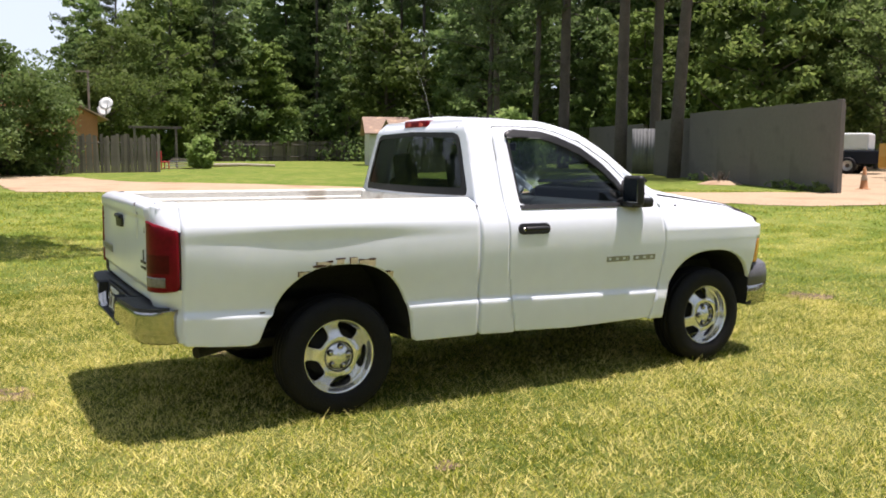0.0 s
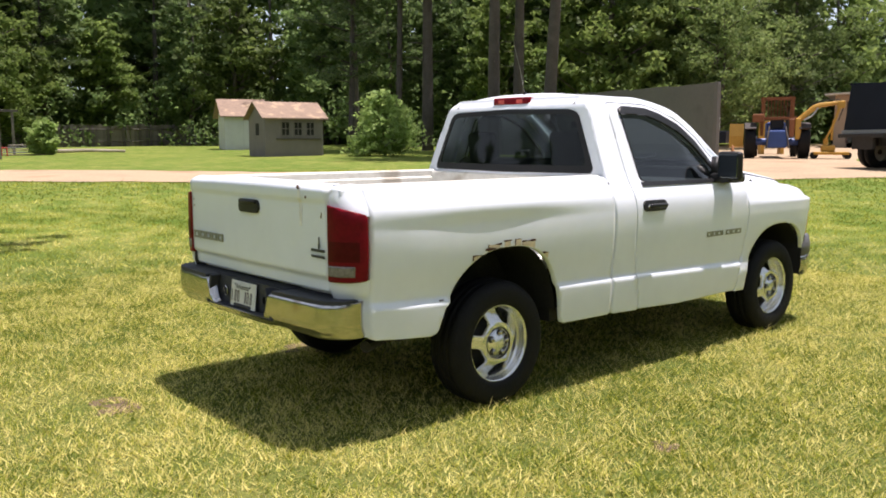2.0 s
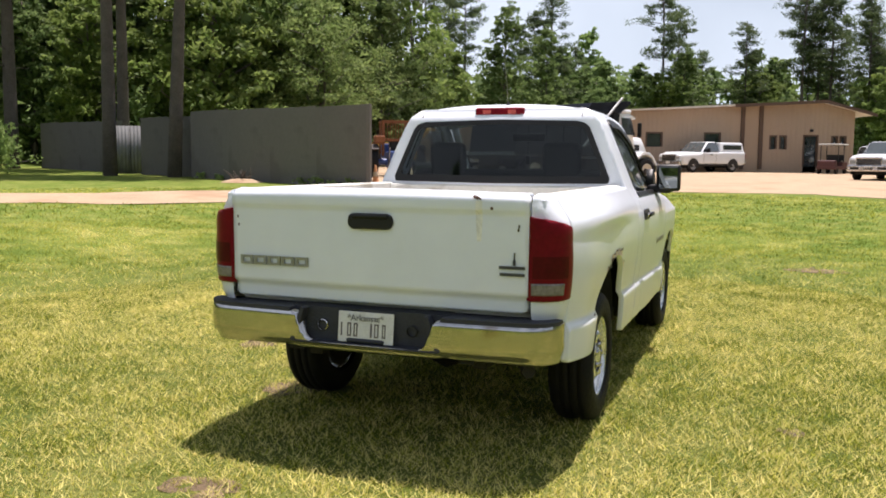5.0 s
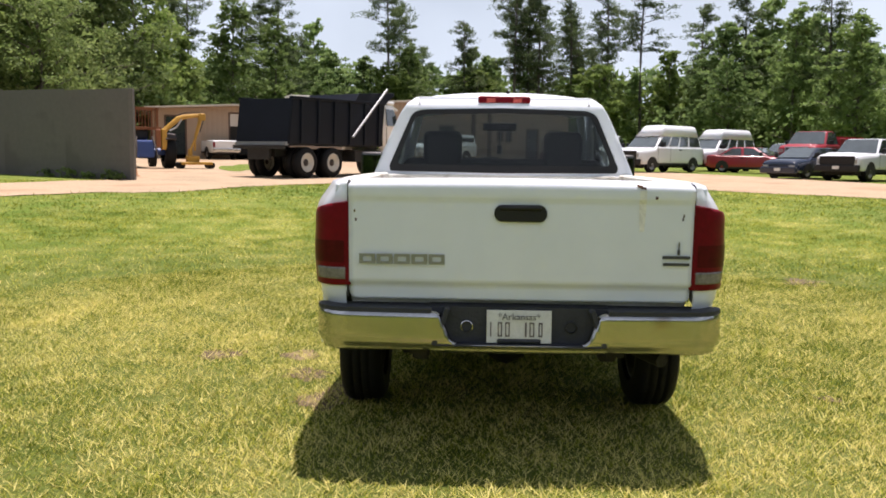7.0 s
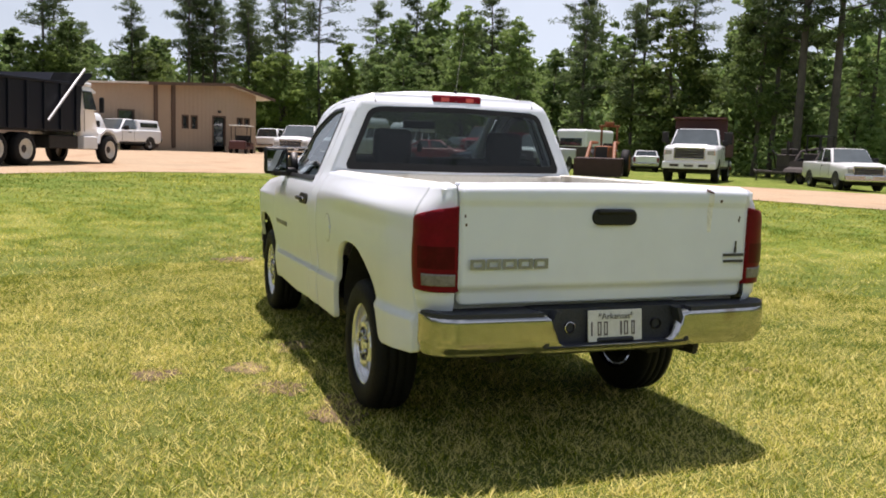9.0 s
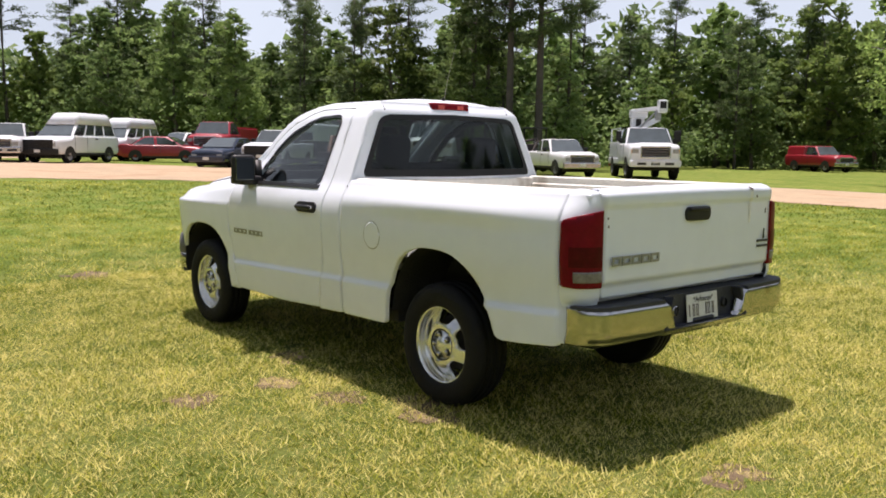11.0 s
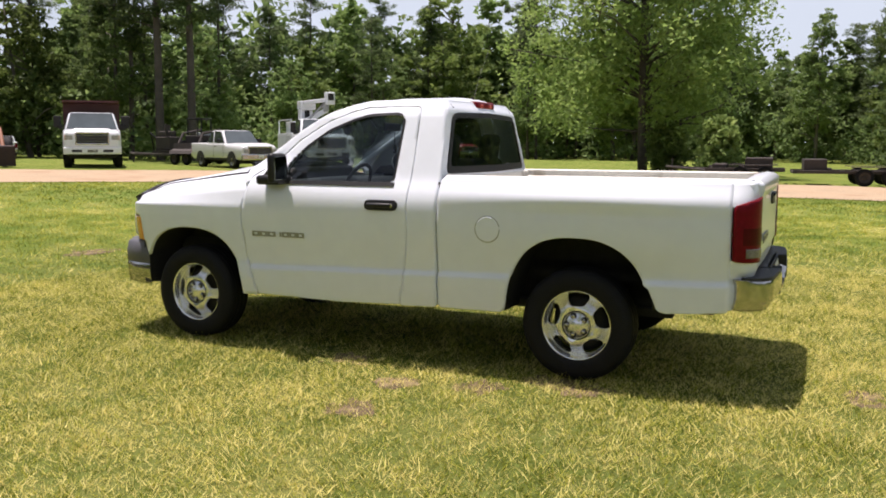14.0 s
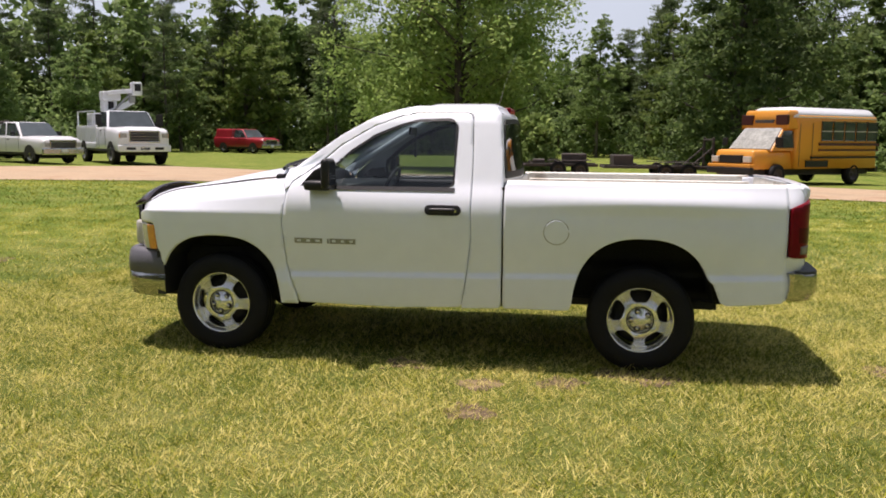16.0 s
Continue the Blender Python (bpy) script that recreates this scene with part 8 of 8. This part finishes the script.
# ---- grass blades and bare soil ----
def blade_mat():
    m = bpy.data.materials.new("grass_blades")
    m.use_nodes = True
    n, l = m.node_tree.nodes, m.node_tree.links
    b = n["Principled BSDF"]
    tc, geo = n.new("ShaderNodeTexCoord"), n.new("ShaderNodeNewGeometry")
    big, mid = n.new("ShaderNodeTexNoise"), n.new("ShaderNodeTexNoise")
    big.inputs["Scale"].default_value, big.inputs["Detail"].default_value = 0.28, 4
    mid.inputs["Scale"].default_value, mid.inputs["Detail"].default_value = 2.2, 5
    for t in (big, mid):
        l.new(tc.outputs["Object"], t.inputs["Vector"])
    s1, s2 = n.new("ShaderNodeMath"), n.new("ShaderNodeMath")
    s1.operation = s2.operation = "ADD"
    l.new(big.outputs["Fac"], s1.inputs[0])
    l.new(mid.outputs["Fac"], s1.inputs[1])
    patchy = n.new("ShaderNodeMath")
    patchy.operation = "MULTIPLY_ADD"
    patchy.inputs[1].default_value, patchy.inputs[2].default_value = 2.3, -1.3
    l.new(s1.outputs[0], patchy.inputs[0])
    l.new(patchy.outputs[0], s2.inputs[0])
    cent, wide, spread = n.new("ShaderNodeMath"), n.new("ShaderNodeMath"), n.new("ShaderNodeMapRange")
    cent.operation, wide.operation = "SUBTRACT", "MULTIPLY"
    cent.inputs[1].default_value = 0.5
    spread.inputs[1].default_value, spread.inputs[2].default_value, spread.inputs[3].default_value, spread.inputs[4].default_value = 4.5, 9.0, 2.5, 0.85
    l.new(geo.outputs["Random Per Island"], cent.inputs[0])
    l.new(cent.outputs[0], wide.inputs[0])
    l.new(spread.outputs[0], wide.inputs[1])
    l.new(wide.outputs[0], s2.inputs[1])
    dist, worn, s3 = n.new("ShaderNodeVectorMath"), n.new("ShaderNodeMapRange"), n.new("ShaderNodeMath")
    dist.operation, s3.operation = "DISTANCE", "ADD"
    dist.inputs[1].default_value = (0, 0.5, 0)
    l.new(tc.outputs["Object"], dist.inputs[0])
    worn.inputs[1].default_value, worn.inputs[2].default_value, worn.inputs[3].default_value, worn.inputs[4].default_value = 3.5, 14.0, 0.10, -0.42
    l.new(dist.outputs["Value"], worn.inputs[0])
    l.new(dist.outputs["Value"], spread.inputs[0])
    l.new(s2.outputs[0], s3.inputs[0])
    l.new(worn.outputs[0], s3.inputs[1])
    mr = n.new("ShaderNodeMapRange")
    mr.inputs[1].default_value, mr.inputs[2].default_value = 0.10, 1.85
    l.new(s3.outputs[0], mr.inputs[0])
    rp = n.new("ShaderNodeValToRGB")
    e = rp.color_ramp.elements
    e[0].position, e[0].color = 0.15, (0.110, 0.150, 0.014, 1)
    e[1].position, e[1].color = 0.90, (0.84, 0.74, 0.28, 1)
    k = e.new(0.5)
    k.color = (0.420, 0.430, 0.052, 1)
    l.new(mr.outputs[0], rp.inputs[0])
    l.new(rp.outputs[0], b.inputs["Base Color"])
    b.inputs["Roughness"].default_value = 0.7
    b.inputs["Specular IOR Level"].default_value = 0.15
    tr, mix = n.new("ShaderNodeBsdfTranslucent"), n.new("ShaderNodeMixShader")
    l.new(rp.outputs[0], tr.inputs[0])
    mix.inputs[0].default_value = 0.4
    l.new(b.outputs[0], mix.inputs[1])
    l.new(tr.outputs[0], mix.inputs[2])
    l.new(mix.outputs[0], n["Material Output"].inputs[0])
    return m


SOIL_SPOTS = [(-1.30, 0.50, 0.20, 0.10), (-1.42, 1.02, 0.16, 0.08), (-1.02, 1.62, 0.24, 0.09), (-1.00, 0.05, 0.30, 0.09), (-2.00, 1.00, 0.20, 0.09), (2.30, 7.7, 0.30, 0.22), (-1.10, -0.14, 0.22, 0.10), (3.6, 5.2, 0.30, 0.14), (-0.95, 6.5, 0.35, 0.16), (-0.55, -1.70, 0.16, 0.12), (1.93, 0.20, 0.10, 0.05)]


def build_blades():
    rng = np.random.default_rng(12)
    sets = []
    for r0, r1, dens, h, w in ((0.0, 5.6, 5900, 0.043, 0.0069), (5.6, 12.0, 760, 0.052, 0.011), (12.0, 21.0, 150, 0.060, 0.022)):
        n = int(math.pi * (r1 * r1 - r0 * r0) * dens)
        r = np.sqrt(r0 * r0 + (r1 * r1 - r0 * r0) * rng.random(n))
        a = rng.random(n) * math.tau
        x, y = r * np.sin(a), 0.9 + r * np.cos(a)
        keep = np.ones(n, bool)
        for sx, sy, ax, ay in SOIL_SPOTS:
            q = ((x - sx) / ay) ** 2 * 0.25 + ((y - sy) / ax) ** 2
            keep &= (q > 0.8) | (rng.random(n) < 0.68 + 0.3 * q)
        edge = ROAD_LINE(x, y)
        near = np.abs(edge) < 1.6
        edge[near] += np.array([road_wobble(px, py) for px, py in zip(x[near], y[near])])
        keep &= edge < 0.12 * rng.normal(size=n)
        keep &= ~((np.abs(np.abs(x) - 0.82) < 0.13) & ((np.abs(y) < 0.12) | (np.abs(y - 3.06) < 0.12)))
        x, y = x[keep], y[keep]
        n = len(x)
        tuft = 0.75 + np.array([0.35 * noise.noise((px * 3, py * 3, 0)) + 0.65 * noise.noise((px * 13, py * 13, 4)) for px, py in zip(x, y)])
        tuft = np.clip(tuft, 0.3, 1.5)
        z = ground_z(x, y) - 0.004
        hh = h * (0.40 + 1.0 * rng.random(n) ** 1.5) * tuft
        for wy in (0.0, 3.06):
            hh *= 1 + 0.9 * np.exp(-((np.abs(x) - 0.92) / 0.16) ** 2 - ((y - wy) / 0.26) ** 2)
        ww = w * (0.6 + 0.8 * rng.random(n))
        d = rng.random(n) * math.tau
        lean = hh * (0.3 + 1.7 * rng.random(n))
        ld = rng.random(n) * math.tau
        p = np.stack([x, y, z], 1)
        s = np.stack([np.cos(d) * ww / 2, np.sin(d) * ww / 2, 0 * d], 1)
        top = p + np.stack([np.cos(ld) * lean, np.sin(ld) * lean, hh], 1)
        sets.append(np.stack([p - s, p + s, top], 1).reshape(-1, 3))
    v = np.concatenate(sets)
    n = len(v) // 3
    me = bpy.data.meshes.new("grass")
    me.vertices.add(3 * n)
    me.vertices.foreach_set("co", v.astype(np.float32).ravel())
    me.loops.add(3 * n)
    me.loops.foreach_set("vertex_index", np.arange(3 * n, dtype=np.int32))
    me.polygons.add(n)
    me.polygons.foreach_set("loop_start", np.arange(0, 3 * n, 3, dtype=np.int32))
    me.update(calc_edges=True)
    me.materials.append(blade_mat())
    tagged(new("grass", me), "short mown grass, part green and part straw-dry", "grass", kind="stuff")
    soil = mat("bare_reddish_soil", (0.128, 0.088, 0.048), 0.95, vary=0.4, scale=6, fine=70, bump=0.8, dark=(0.25, 0.188, 0.090), wear=0.5)
    for k, (sx, sy, ax, ay) in enumerate(SOIL_SPOTS):
        def keep(u, w):
            q = np.zeros(u.shape)
            for i in np.ndindex(u.shape):
                q[i] = 0.5 * noise.noise((u[i] * 6, w[i] * 6, k)) + 0.45 * noise.noise((u[i] * 18, w[i] * 18, k))
            return 0.75 - np.sqrt(((u - sx) / (2 * ay)) ** 2 + ((w - sy) / ax) ** 2) + q
        vf = skin(steps(sx - 3 * ay, sx + 3 * ay, 0.03), steps(sy - 1.5 * ax, sy + 1.5 * ax, 0.03), lambda x, y: (x, y, float(ground_z(x, y)) + 0.004 + 0.006 * noise.noise((x * 14, y * 14, 1))), keep)
        tagged(new("bare_soil", data("bare_soil", *vf, soil, True)), "worn patch of bare reddish soil in the grass", "bare soil", kind="structure")


build_blades()
